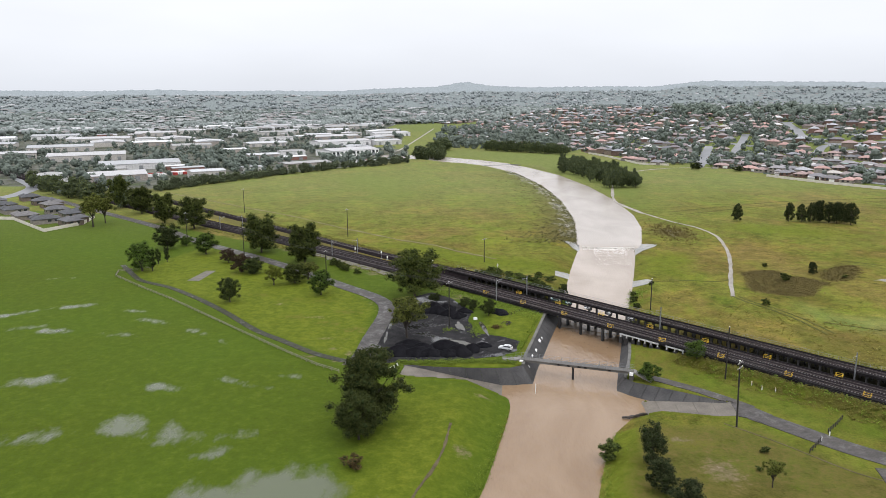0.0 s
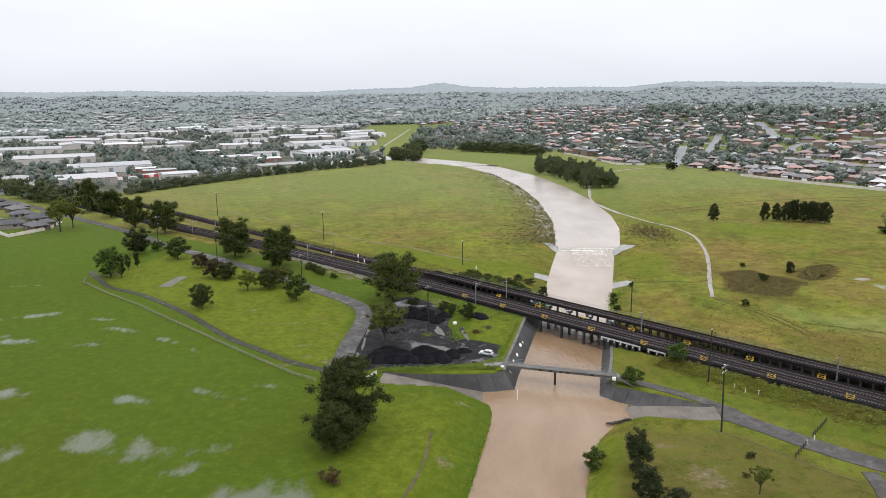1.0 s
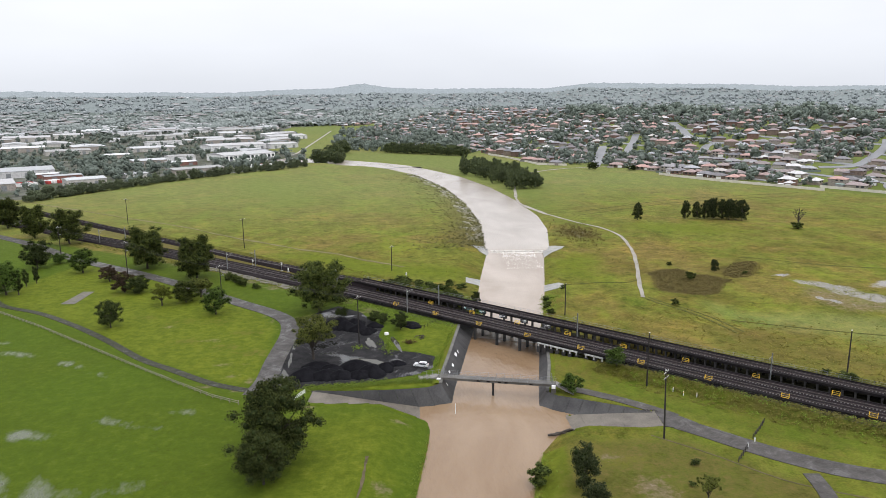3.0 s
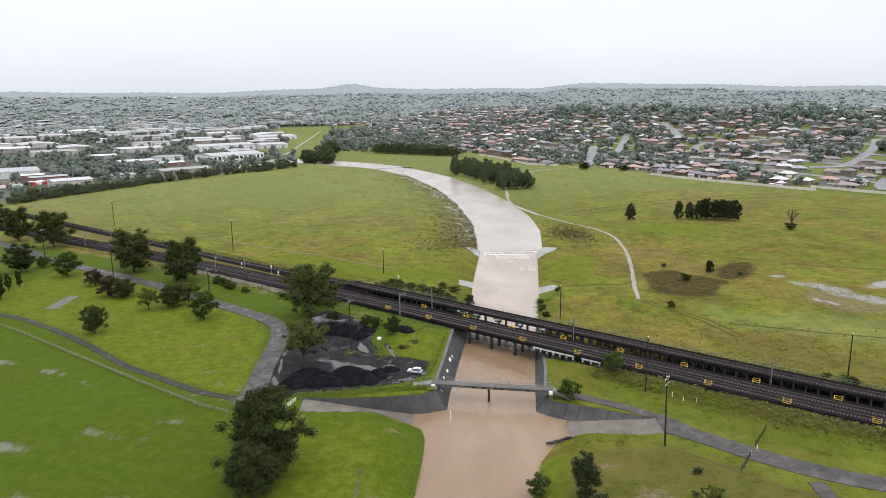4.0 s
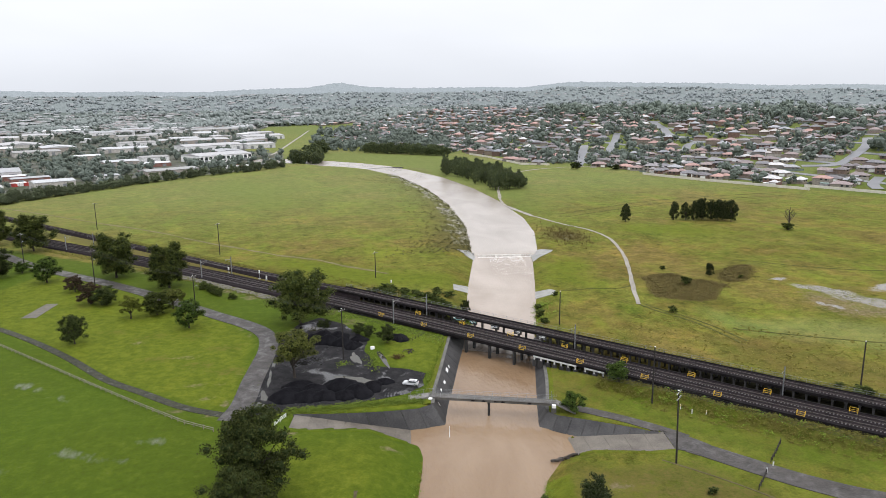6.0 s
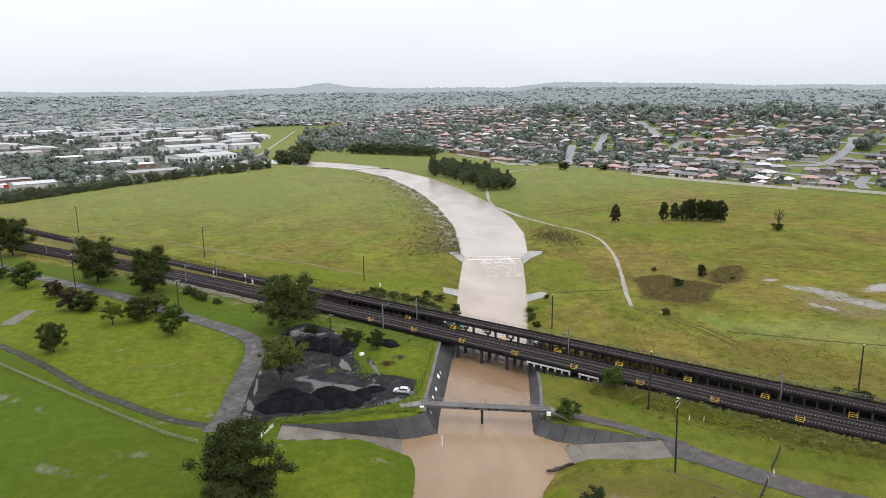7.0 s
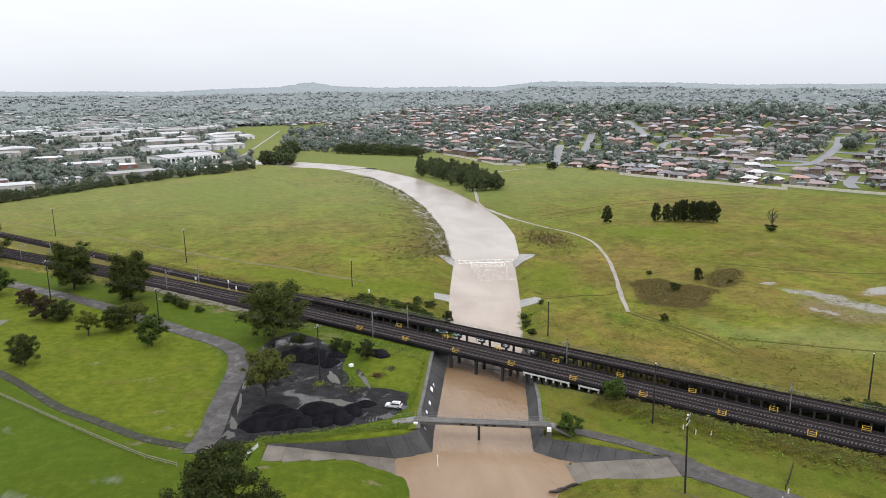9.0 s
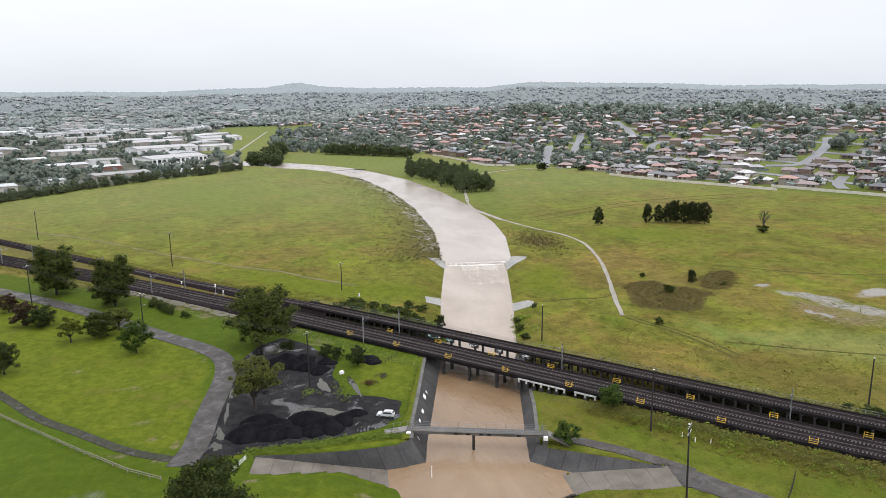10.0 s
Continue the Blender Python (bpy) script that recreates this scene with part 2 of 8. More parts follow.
    reed = ramp(tuft, [(0.35, (0.045, 0.040, 0.012)), (0.6, (0.105, 0.085, 0.026))])
    col = mix(edge(sp.outputs[2], 0.25), col, reed)
    col = mix(edge(sp.outputs[1], 0.25), col, soil)
    ex = n.new("ShaderNodeVertexColor"); ex.layer_name = "surface"
    es = n.new("ShaderNodeSeparateColor"); l.new(ex.outputs["Color"], es.inputs[0])
    # grey-green sage tone, also laid over the far field as painted haze
    sage_haze = ramp(clump, [(0.3, (0.112, 0.140, 0.048)), (0.7, (0.196, 0.224, 0.088))])
    sf = n.new("ShaderNodeMath"); sf.operation = 'MULTIPLY'; l.new(es.outputs[2], sf.inputs[0]); sf.inputs[1].default_value = 0.52
    col = mix(sf.outputs[0], col, mix(1.0, sage_haze, grain, 'MULTIPLY'))
    paved = ramp(mid, [(0.36, (0.040, 0.058, 0.030)), (0.47, (0.060, 0.062, 0.058)), (0.6, (0.13, 0.13, 0.128))])
    col = mix(edge(es.outputs[1], 0.3), col, paved)
    streak = tex(0.16, 6, 0.7, (1, 0.5, 1))
    wa = n.new("ShaderNodeMath"); wa.operation = 'SUBTRACT'; l.new(streak, wa.inputs[0]); wa.inputs[1].default_value = 0.5
    wb = n.new("ShaderNodeMath"); wb.operation = 'MULTIPLY_ADD'; l.new(wa.outputs[0], wb.inputs[0]); wb.inputs[1].default_value = 1.5; l.new(es.outputs[0], wb.inputs[2])
    wc = n.new("ShaderNodeMapRange"); wc.inputs["From Min"].default_value, wc.inputs["From Max"].default_value = 0.41, 0.71
    l.new(wb.outputs[0], wc.inputs["Value"])
    murk = n.new("ShaderNodeRGB"); murk.outputs[0].default_value = (0.060, 0.074, 0.032, 1)
    # muddy pool colour, paled further to stand in for reflected sky
    silt_glint = n.new("ShaderNodeRGB"); silt_glint.outputs[0].default_value = (0.150, 0.135, 0.105, 1)
    col = mix(wc.outputs[0], col, mix(sp.outputs[0], silt_glint.outputs[0], murk.outputs[0]))
    l.new(col, b.inputs["Base Color"])
    rr = n.new("ShaderNodeMapRange"); rr.inputs["To Min"].default_value, rr.inputs["To Max"].default_value = 0.9, 0.2
    l.new(wc.outputs[0], rr.inputs["Value"]); l.new(rr.outputs[0], b.inputs["Roughness"])
    sr = n.new("ShaderNodeMapRange"); sr.inputs["To Min"].default_value, sr.inputs["To Max"].default_value = 0.05, 0.36
    l.new(wc.outputs[0], sr.inputs["Value"]); l.new(sr.outputs[0], b.inputs["Specular IOR Level"])
    bp = n.new("ShaderNodeBump")
    br_ = n.new("ShaderNodeMapRange"); br_.inputs["To Min"].default_value, br_.inputs["To Max"].default_value = 0.6, 0.03
    l.new(wc.outputs[0], br_.inputs["Value"]); l.new(br_.outputs[0], bp.inputs["Strength"]); bp.inputs["Distance"].default_value = 0.4
    l.new(tuft, bp.inputs["Height"]); l.new(bp.outputs[0], b.inputs["Normal"])
    return m


LAWN = [(0.031, 0.053, 0.004), (0.047, 0.078, 0.006), (0.066, 0.103, 0.010), (0.064, 0.074, 0.008)]
LUSH_C = [(0.058, 0.078, 0.006), (0.090, 0.113, 0.010), (0.124, 0.144, 0.016)]
FIELD = [(0.037, 0.043, 0.008), (0.092, 0.083, 0.016), (0.132, 0.112, 0.027), (0.150, 0.108, 0.038), (0.108, 0.116, 0.018), (0.100, 0.136, 0.016)]
M_GROUND = ground_material()
M_WATER = water_material("muddy_water", (0.17, 0.110, 0.062), (0.235, 0.165, 0.105), 0.10, 0.7)
# paler copies of the muddy water: grazing sky sheen put into the colour
M_WATER_UP_SHEEN = water_material("sheen_pale_water_upstream", (0.27, 0.235, 0.20), (0.34, 0.305, 0.265), 0.22, 0.30)
M_WATER_MID_SHEEN = water_material("sheen_pale_water_mid", (0.25, 0.20, 0.155), (0.33, 0.28, 0.23), 0.16, 0.35)
M_PUDDLE = water_material("puddle_water", (0.020, 0.022, 0.014), (0.045, 0.042, 0.030), 0.03, 0.04)
M_FOAM = material("foam", (0.56, 0.53, 0.48), (0.80, 0.78, 0.74), 0.5, 0.5, 3.0, 0.8)
M_ASPHALT = wet_surface("wet_asphalt", (0.036, 0.033, 0.031), (0.070, 0.064, 0.060), 0.5, 0.6, 0.30, 0.42, 0.5)
M_PATH = wet_surface("dark_wet_path", (0.014, 0.016, 0.009), (0.047, 0.047, 0.031), 0.8, 0.65, 0.5, 0.58, 0.14)
M_GRAVEL = material("pale_gravel", (0.17, 0.155, 0.13), (0.30, 0.28, 0.25), 0.2, 0.7, 3.0, 0.3)
M_BLACKLOT = wet_surface("wet_black_spoil", (0.006, 0.006, 0.007), (0.026, 0.025, 0.026), 0.5, 0.75, 0.11, 0.575, 0.06, 0.05, 0.08)
M_PILE = material("black_spoil_heap", (0.003, 0.003, 0.004), (0.011, 0.011, 0.013), 0.5, 0.85, 3.0, 0.9, 0.04)
M_CONC = material("weathered_concrete", (0.060, 0.057, 0.052), (0.125, 0.118, 0.108), 0.25, 0.6, 5.0, 0.2, 0.3, vary=0.08)
M_CONC_DARK = material("stained_concrete", (0.018, 0.018, 0.019), (0.055, 0.053, 0.052), 0.2, 0.55, 3.0, 0.3, 0.25, vary=0.15)
M_RAMP = material("damp_ramp_concrete", (0.076, 0.066, 0.054), (0.155, 0.138, 0.115), 0.25, 0.55, 4.0, 0.2, 0.25, vary=0.06)
M_CONC_PALE = material("pale_concrete", (0.19, 0.19, 0.18), (0.30, 0.30, 0.285), 0.4, 0.7, 5.0, 0.15)
M_BALLAST = material("dark_ballast", (0.008, 0.0065, 0.007), (0.026, 0.021, 0.0225), 0.6, 0.9, 9.0, 0.9, 0.03, fine_mix=0.6)
M_SLEEPER = material("concrete_sleeper", (0.085, 0.078, 0.080), (0.170, 0.156, 0.158), 1.5, 0.85, 6.0, 0.1)
M_RAIL = material("rusty_rail_steel", (0.05, 0.04, 0.035), (0.12, 0.10, 0.09), 2.0, 0.45, 8.0, 0.1, 0.5, 0.6)
M_DECK = material("dark_girder", (0.007, 0.006, 0.007), (0.020, 0.018, 0.018), 0.4, 0.85, 4.0, 0.2, 0.05)
M_STEEL = material("galvanised_steel", (0.16, 0.17, 0.18), (0.27, 0.28, 0.29), 1.0, 0.5, 5.0, 0.05, 0.5, 0.3)
M_YELLOW = material("yellow_paint", (0.56, 0.36, 0.02), (0.72, 0.48, 0.035), 1.5, 0.55, 8.0, 0.05)
M_POLE = material("dark_timber_pole", (0.012, 0.011, 0.012), (0.035, 0.030, 0.027), 2.0, 0.8, 9.0, 0.3)
M_WOODGREY = material("grey_timber", (0.12, 0.115, 0.11), (0.22, 0.21, 0.20), 1.0, 0.75, 6.0, 0.2)
M_BARK = material("bark", (0.026, 0.021, 0.018), (0.068, 0.057, 0.048), 1.0, 0.9, 5.0, 0.5)
M_WHITE = material("white_paint", (0.68, 0.68, 0.67), (0.80, 0.80, 0.79), 0.5, 0.5, 4.0, 0.05)
M_COPING_W = material("stained_white_concrete", (0.34, 0.34, 0.33), (0.62, 0.62, 0.61), 0.8, 0.7, 4.0, 0.1)
M_WIRE = material("cable", (0.02, 0.02, 0.02), (0.05, 0.05, 0.05), 1, 0.6, 3, 0)
M_GLASS = material("dark_window_glass", (0.02, 0.025, 0.03), (0.05, 0.055, 0.06), 0.5, 0.12, 2.0, 0, 0.6)
L_GUM = leaf_material("gum_leaves", (0.026, 0.036, 0.008), (0.082, 0.097, 0.022))
L_DARK = leaf_material("dark_leaves", (0.018, 0.027, 0.009), (0.056, 0.069, 0.021))
L_BRIGHT = leaf_material("bright_leaves", (0.032, 0.058, 0.009), (0.086, 0.130, 0.026))
L_YELLOW = leaf_material("yellow_green_leaves", (0.06, 0.08, 0.012), (0.16, 0.17, 0.03))
L_PURPLE = leaf_material("brown_purple_leaves", (0.030, 0.022, 0.014), (0.078, 0.052, 0.036))
# leaf colours of far trees, paled and greyed: haze painted in
L_FAR_HAZE = leaf_material("far_hazed_leaves", (0.108, 0.135, 0.110), (0.196, 0.226, 0.184))
# hedge and grove greens lightened to carry the haze at their distance
L_HEDGE_HAZE = leaf_material("hedge_hazed_leaves", (0.062, 0.078, 0.044), (0.150, 0.172, 0.098))
L_GROVE_HAZE = leaf_material("grove_hazed_leaves", (0.036, 0.050, 0.020), (0.112, 0.132, 0.054))
M_GRIT = material("grey_grit", (0.066, 0.060, 0.046), (0.140, 0.127, 0.100), 0.6, 0.6, 3.0, 0.3)
# bare soil with the decks' shade put into its colour
M_SHADY = material("shade_dark_soil", (0.012, 0.011, 0.009), (0.034, 0.033, 0.017), 0.35, 0.9, 3.0, 0.4, 0.03)
M_EARTH = material("trodden_earth", (0.060, 0.052, 0.026), (0.115, 0.095, 0.055), 0.5, 0.9, 3.0, 0.3, 0.1)
M_FAINT = material("faint_dirt", (0.085, 0.082, 0.026), (0.180, 0.158, 0.085), 0.12, 0.9, 1.2, 0.3, 0.1, fine_mix=0.5)
M_RUT = material("worn_grass_track", (0.034, 0.046, 0.008), (0.085, 0.082, 0.022), 0.5, 0.9, 3.0, 0.3, 0.1)

# ---------------------------------------------------------------- mesh helpers


def mesh_object(name, verts, faces, mats, mat_index=None, smooth=False):
    me = bpy.data.meshes.new(name)
    me.from_pydata([tuple(v) for v in verts], [], faces)
    for m in (mats if isinstance(mats, (list, tuple)) else [mats]):
        me.materials.append(m)
    if mat_index is not None:
        me.polygons.foreach_set("material_index", mat_index)
    if smooth:
        me.polygons.foreach_set("use_smooth", [True] * len(me.polygons))
    me.update()
    return new(name, me)


def part(name, geo, mat, parent, label="", smooth=False):
    """geo: (verts, faces). Links one mesh under parent."""
    ob = mesh_object(name, geo[0], geo[1], mat, smooth=smooth)
    ob.parent = parent
    if label:
        ob["label"] = label
    return ob


def box(x0, y0, z0, x1, y1, z1, b=0.0):
    """A box; with b its upper edges are chamfered."""
    if not b:
        v = [(x0, y0, z0), (x1, y0, z0), (x1, y1, z0), (x0, y1, z0), (x0, y0, z1), (x1, y0, z1), (x1, y1, z1), (x0, y1, z1)]
        return v, [(0, 3, 2, 1), (4, 5, 6, 7), (0, 1, 5, 4), (1, 2, 6, 5), (2, 3, 7, 6), (3, 0, 4, 7)]
    v = [(x0, y0, z0), (x1, y0, z0), (x1, y1, z0), (x0, y1, z0), (x0, y0, z1 - b), (x1, y0, z1 - b), (x1, y1, z1 - b), (x0, y1, z1 - b),
         (x0 + b, y0 + b, z1), (x1 - b, y0 + b, z1), (x1 - b, y1 - b, z1), (x0 + b, y1 - b, z1)]
    return v, [(0, 3, 2, 1), (8, 9, 10, 11), (0, 1, 5, 4), (1, 2, 6, 5), (2, 3, 7, 6), (3, 0, 4, 7), (4, 5, 9, 8), (5, 6, 10, 9), (6, 7, 11, 10), (7, 4, 8, 11)]


def join(geos):
    v, f = [], []
    for gv, gf in geos:
        o = len(v)
        v.extend(gv)
        f.extend([tuple(i + o for i in q) for q in gf])
    return v, f


def moved(geo, m):
    return [tuple(m @ Vector(p)) for p in geo[0]], geo[1]


def tube(points, radii, sides=8, cap=True):
    """A round bar along points."""
    pts = [Vector(p) for p in points]
    if not isinstance(radii, (list, tuple)):
        radii = [radii] * len(pts)
    v, f = [], []
    for i, p in enumerate(pts):
        d = (pts[min(i + 1, len(pts) - 1)] - pts[max(i - 1, 0)]).normalized()
        a = d.orthogonal().normalized()
        if abs(d.z) < 0.9:
            a = d.cross(Vector((0, 0, 1))).normalized()
        b = d.cross(a)
        for j in range(sides):
            t = 2 * math.pi * j / sides
            v.append(tuple(p + radii[i] * (math.cos(t) * a + math.sin(t) * b)))
    for i in range(len(pts) - 1):
        for j in range(sides):
            j2 = (j + 1) % sides
            f.append((i * sides + j, i * sides + j2, (i + 1) * sides + j2, (i + 1) * sides + j))
    if cap:
        f.append(tuple(range(sides))[::-1])
        f.append(tuple(range((len(pts) - 1) * sides, len(pts) * sides)))
    return v, f


def empty(name, x=0, y=0, z=0, rz=0):
    ob = new(name)
    ob.matrix_world = pose(x, y, z, 0, 0, rz)
    return ob


def smooth01(a, b, v):
    t = np.clip((v - a) / (b - a), 0, 1)
    return t * t * (3 - 2 * t)

# ---------------------------------------------------------------- the lie of the land


# water's edges, left and right, upstream, with the water's level
CANAL = [(-95, -320, -70, -320, -3.4), (-60, -170, -33, -170, -3.4), (-38, -95, -14, -95, -3.4), (-25.7, -55, -3.9, -54.8, -3.35), (-24.0, -49, -1.8, -47.6, -3.35),
         (-21.6, -38, 1.2, -37.8, -3.35), (-19.4, -28, 5.0, -29.0, -3.3), (-17.9, -20.5, 9.7, -22.7, -3.3), (-17.3, -16.2, 13.4, -19.4, -3.28), (-17.5, -12.6, 15.0, -16.8, -3.25), (-18.6, -9.4, 14.4, -14.4, -3.25), (-17.5, -4.8, 13.0, -12.8, -3.2),
         (-10.5, -4.8, 9.4, -7, -3.2), (-9.2, 3.5, 12.0, 4, -3.2), (-6.1, 14.8, 15.0, 15.5, -3.15), (-2.6, 28, 17.5, 25.5, -3.0), (1.6, 42, 20.6, 33.5, -2.9)]
CANAL_MID = [(1.6, 42, 20.6, 33.5, -2.9), (4.5, 53, 25.5, 50, -2.7), (9.7, 81, 37, 90, -2.35), (16.5, 112, 43, 113, -2.1), (25.3, 148.5, 50.5, 142, -1.85), (28, 156.5, 52, 150.8, -1.8)]
CANAL_UP = [(26.0, 158.5, 56.2, 154.0, -1.0), (30.9, 187, 68.3, 202, -1.0), (36.5, 232, 74.4, 246, -1.0), (39.5, 308, 76, 317, -1.0),
            (36, 395, 72.4, 385, -1.0), (21, 497, 60.5, 470, -1.0), (-2, 562, 40, 540, -1.0), (-22, 592, 22, 591, -1.0),
            (-46, 609, -7.1, 636, -1.0), (-66, 640, -47, 679, -1.0), (-140, 690, -120, 735, -1.0)]
RAIL_D = Vector((0.695, -0.719, 0)).normalized()
RAIL_N = Vector((0.719, 0.695, 0)).normalized()


def rail_offset(s, back=False):
    """How far the middle of the line lies from the origin, across, at s metres along it."""
    if back:
        return float(np.interp(s, [-700, -270, -170, -90, -40, 45, 60, 80, 240], [44.5, 44.5, 43.8, 43.6, 44.1, 44.1, 44.3, 44.8, 56]))
    return float(np.interp(s, [-800, -470, -361, -268, -208, -150, -115, -60, 45, 58, 67, 80, 240], [6, 15, 20, 24.5, 29.5, 32.3, 33.0, 33.4, 33.4, 33.6, 33.9, 34.5, 46]))


def rail_point(s, off=0.0, z=0.0, back=False):
    p = RAIL_D * s + RAIL_N * (rail_offset(s, back) + off)
    return Vector((p.x, p.y, z))


def canal_axis(y):
    return np.interp(y, [-260, -55, 0, 60, 145, 200, 320], [-70, -15, 0, 24, 38, 50, 57])


def base_height(x, y, hills=False):
    s = x - canal_axis(y)
    z = 0.7 * smooth01(8, 24, -s) * (1 - smooth01(150, 300, y)) - 1.2 * smooth01(8, 18, s) * (1 - smooth01(50, 110, s)) * (1 - smooth01(110, 200, y))
    k = (x - 220) * 0.856 + (y - 455) * 0.517
    hill = 3.1 * np.log1p(np.exp(np.clip((k - 75) / 25, -30, 60)))
    hill = np.minimum(hill, 43 + 3 * np.sin(k / 97.0 + x / 140.0)) - 36 * smooth01(430, 900, k)
    z = z + hill * smooth01(-60, 240, x) + 4 * smooth01(900, 1800, y) * (1 - smooth01(-60, 240, x))
    r = np.hypot(x, y + 150)
    if hills:
        far = smooth01(1750, 4000, r)
        ang = np.arctan2(x, y + 150)
        top = 121 + 4 * np.sin(ang * 7 + 0.6) + 3 * np.sin(ang * 17 + 2.0) + 2 * np.sin(ang * 41) + 17 * smooth01(0.24, 0.32, ang) - 32 * smooth01(0.42, 0.72, ang)
        z = z * (1 - far) + far * top
        z = z + 24 * np.exp(-(((x + 15) / 105) ** 2 + ((y - 4150) / 300) ** 2)) + 16 * np.exp(-(((x + 60) / 420) ** 2 + ((y - 4150) / 330) ** 2))
    # grassy banks on both sides of the railway east of the canal
    rs, rn = x * RAIL_D.x + y * RAIL_D.y, x * RAIL_N.x + y * RAIL_N.y
    z = z + smooth01(1, 9, rs) * (1 - smooth01(200, 240, rs)) * ((1.25 + 0.9 * smooth01(14, 22, rs)) * np.exp(-((rn - 27.4) / 2.4) ** 2) + 1.9 * np.exp(-((rn - 50.5) / 4.0) ** 2))
    z = z + smooth01(-80, -60, rs) * (1 - smooth01(-44, -38, rs)) * 1.1 * np.exp(-((rn - 51) / 4.0) ** 2)
    # long humps in the rough pasture
    z = z + 1.6 * np.exp(-(((x - 95) / 13) ** 2 + ((y - 95) / 14) ** 2)) + 1.4 * np.exp(-(((x - 128) / 12) ** 2 + ((y - 104) / 8) ** 2))
    return z


EDGE_L = [(a, b) for a, b, *_ in CANAL[:-1] + CANAL_MID + CANAL_UP]
EDGE_R = [(c, d) for _, _, c, d, _ in CANAL[:-1] + CANAL_MID + CANAL_UP]
LEVELS = [r[4] for r in CANAL[:-1] + CANAL_MID + CANAL_UP]


def canal_distance(x, y):
    """Signed distance from the water's edge (inside: negative) and the water's level there."""
    best = np.full(x.shape, 1e9)
    level = np.zeros(x.shape)
    for edge in (EDGE_L, EDGE_R):
        for i in range(len(edge) - 1):
            ax, ay = edge[i]
            bx, by = edge[i + 1]
            dx, dy = bx - ax, by - ay
            t = np.clip(((x - ax) * dx + (y - ay) * dy) / (dx * dx + dy * dy), 0, 1)
            d = np.hypot(x - ax - t * dx, y - ay - t * dy)
            m = d < best
            best = np.where(m, d, best)
            level = np.where(m, LEVELS[i] + t * (LEVELS[i + 1] - LEVELS[i]), level)
    ring = EDGE_L + EDGE_R[::-1]
    inside = np.zeros(x.shape, bool)
    for (ax, ay), (bx, by) in zip(ring, ring[1:] + ring[:1]):
        if ay == by:
            continue
        c = ((ay > y) != (by > y)) & (x < (bx - ax) * (y - ay) / (by - ay) + ax)
        inside ^= c
    return np.where(inside, -best, best), level


def land(x, y):
    """The ground's height, with the canal cut into it."""
    x, y = np.asarray(x, float), np.asarray(y, float)
    h = base_height(x, y)
    d, lv = canal_distance(x, y)
    slope = np.where(y > 150, 0.17, np.where(y < -5, 0.42, 0.30))
    cut = np.where(d < 0, np.maximum(lv - 1.6, lv + 0.5 * d), lv + slope * d)
    lined = (y > -7) & (y < 50)
    cut = np.where(lined & (d > 0), 99, cut)
    z = np.minimum(h, cut)
    z = np.where(in_polygon(x, y, CORNER), -5.2, z)
    for top, bottom in LINED:
        ring = [(p[0], p[1]) for p in top] + [(p[0], p[1]) for p in bottom[::-1]]
        z = np.where(in_polygon(x, y, ring), -5.2, z)
    for top, _ in LINED:
        for (ax, ay, az), (bx, by, bz) in zip(top, top[1:]):
            dx, dy = bx - ax, by - ay
            t = np.clip(((x - ax) * dx + (y - ay) * dy) / (dx * dx + dy * dy), 0, 1)
            d_ = np.hypot(x - ax - t * dx, y - ay - t * dy)
            z = np.where(d_ < 4.0, np.minimum(z, az + (bz - az) * t - 0.10 + 0.35 * np.maximum(0, d_ - 1.4)), z)
    for ax, ay, az, bx, by, bz, w in RAMPS:
        dx, dy = bx - ax, by - ay
        ln = math.hypot(dx, dy)
        t = ((x - ax) * dx + (y - ay) * dy) / ln / ln
        o = np.abs((x - ax) * dy - (y - ay) * dx) / ln
        z = np.where((t > -0.01) & (t < 1.25) & (o < w / 2 + 0.1), np.minimum(z, az + (bz - az) * np.clip(t, 0, 1.25) - 0.5), z)
    return z


def in_polygon(x, y, ring):
    inside = np.zeros(x.shape, bool)
    for (ax, ay), (bx, by) in zip(ring, ring[1:] + ring[:1]):
        if ay != by:
            inside ^= ((ay > y) != (by > y)) & (x < (bx - ax) * (y - ay) / (by - ay) + ax)
    return inside


# top and bottom lines of the lined sides and of the ford's walls
WEST_TOP = [(-13.0, 0.2, 0.62), (-11.8, 7.0, 0.65), (-8.2, 20.5, 0.65), (-2.9, 41.3, 0.6), (-0.6, 50, 0.5)]
WEST_FOOT = [(-10.0, -4.0, -4.3), (-7.9, 5.2, -4.3), (-4.7, 16.2, -4.25), (0.0, 33.0, -4.1), (4.6, 49.0, -3.9)]
EAST_TOP = [(12.3, -4.6, -1.0), (14.4, 2.0, -1.05), (17.5, 12.5, -1.1), (20.7, 26.5, -1.1), (25.8, 47, -1.1)]
EAST_FOOT = [(8.4, -8.8, -4.3), (10.9, 3.0, -4.3), (14.0, 15.0, -4.25), (17.6, 28.2, -4.1), (22.5, 47, -3.9)]
FORD_W_TOP = [(-13.0, 0.2, 0.6), (-16.5, -1.7, 0.6), (-22.8, -1.9, 0.6), (-29, -1.6, 0.6), (-36, -1.0, 0.6), (-44, 0.3, 0.68)]
FORD_W_FOOT = [(-10.0, -4.0, -4.3), (-16.5, -4.9, -4.3), (-22.8, -3.9, -3.2), (-29, -2.9, -2.0), (-36, -1.8, -0.9), (-44, -0.1, 0.5)]
FORD_E_TOP = [(12.3, -4.6, -1.0), (13.8, -7.0, -1.0), (20.1, -10.6, -1.0), (26.5, -14.4, -1.05), (32.8, -18.6, -1.15)]
FORD_E_FOOT = [(8.4, -8.8, -4.3), (13, -12.6, -4.0), (20.1, -15.0, -2.8), (26.5, -16.8, -2.0), (32.8, -18.9, -1.2)]
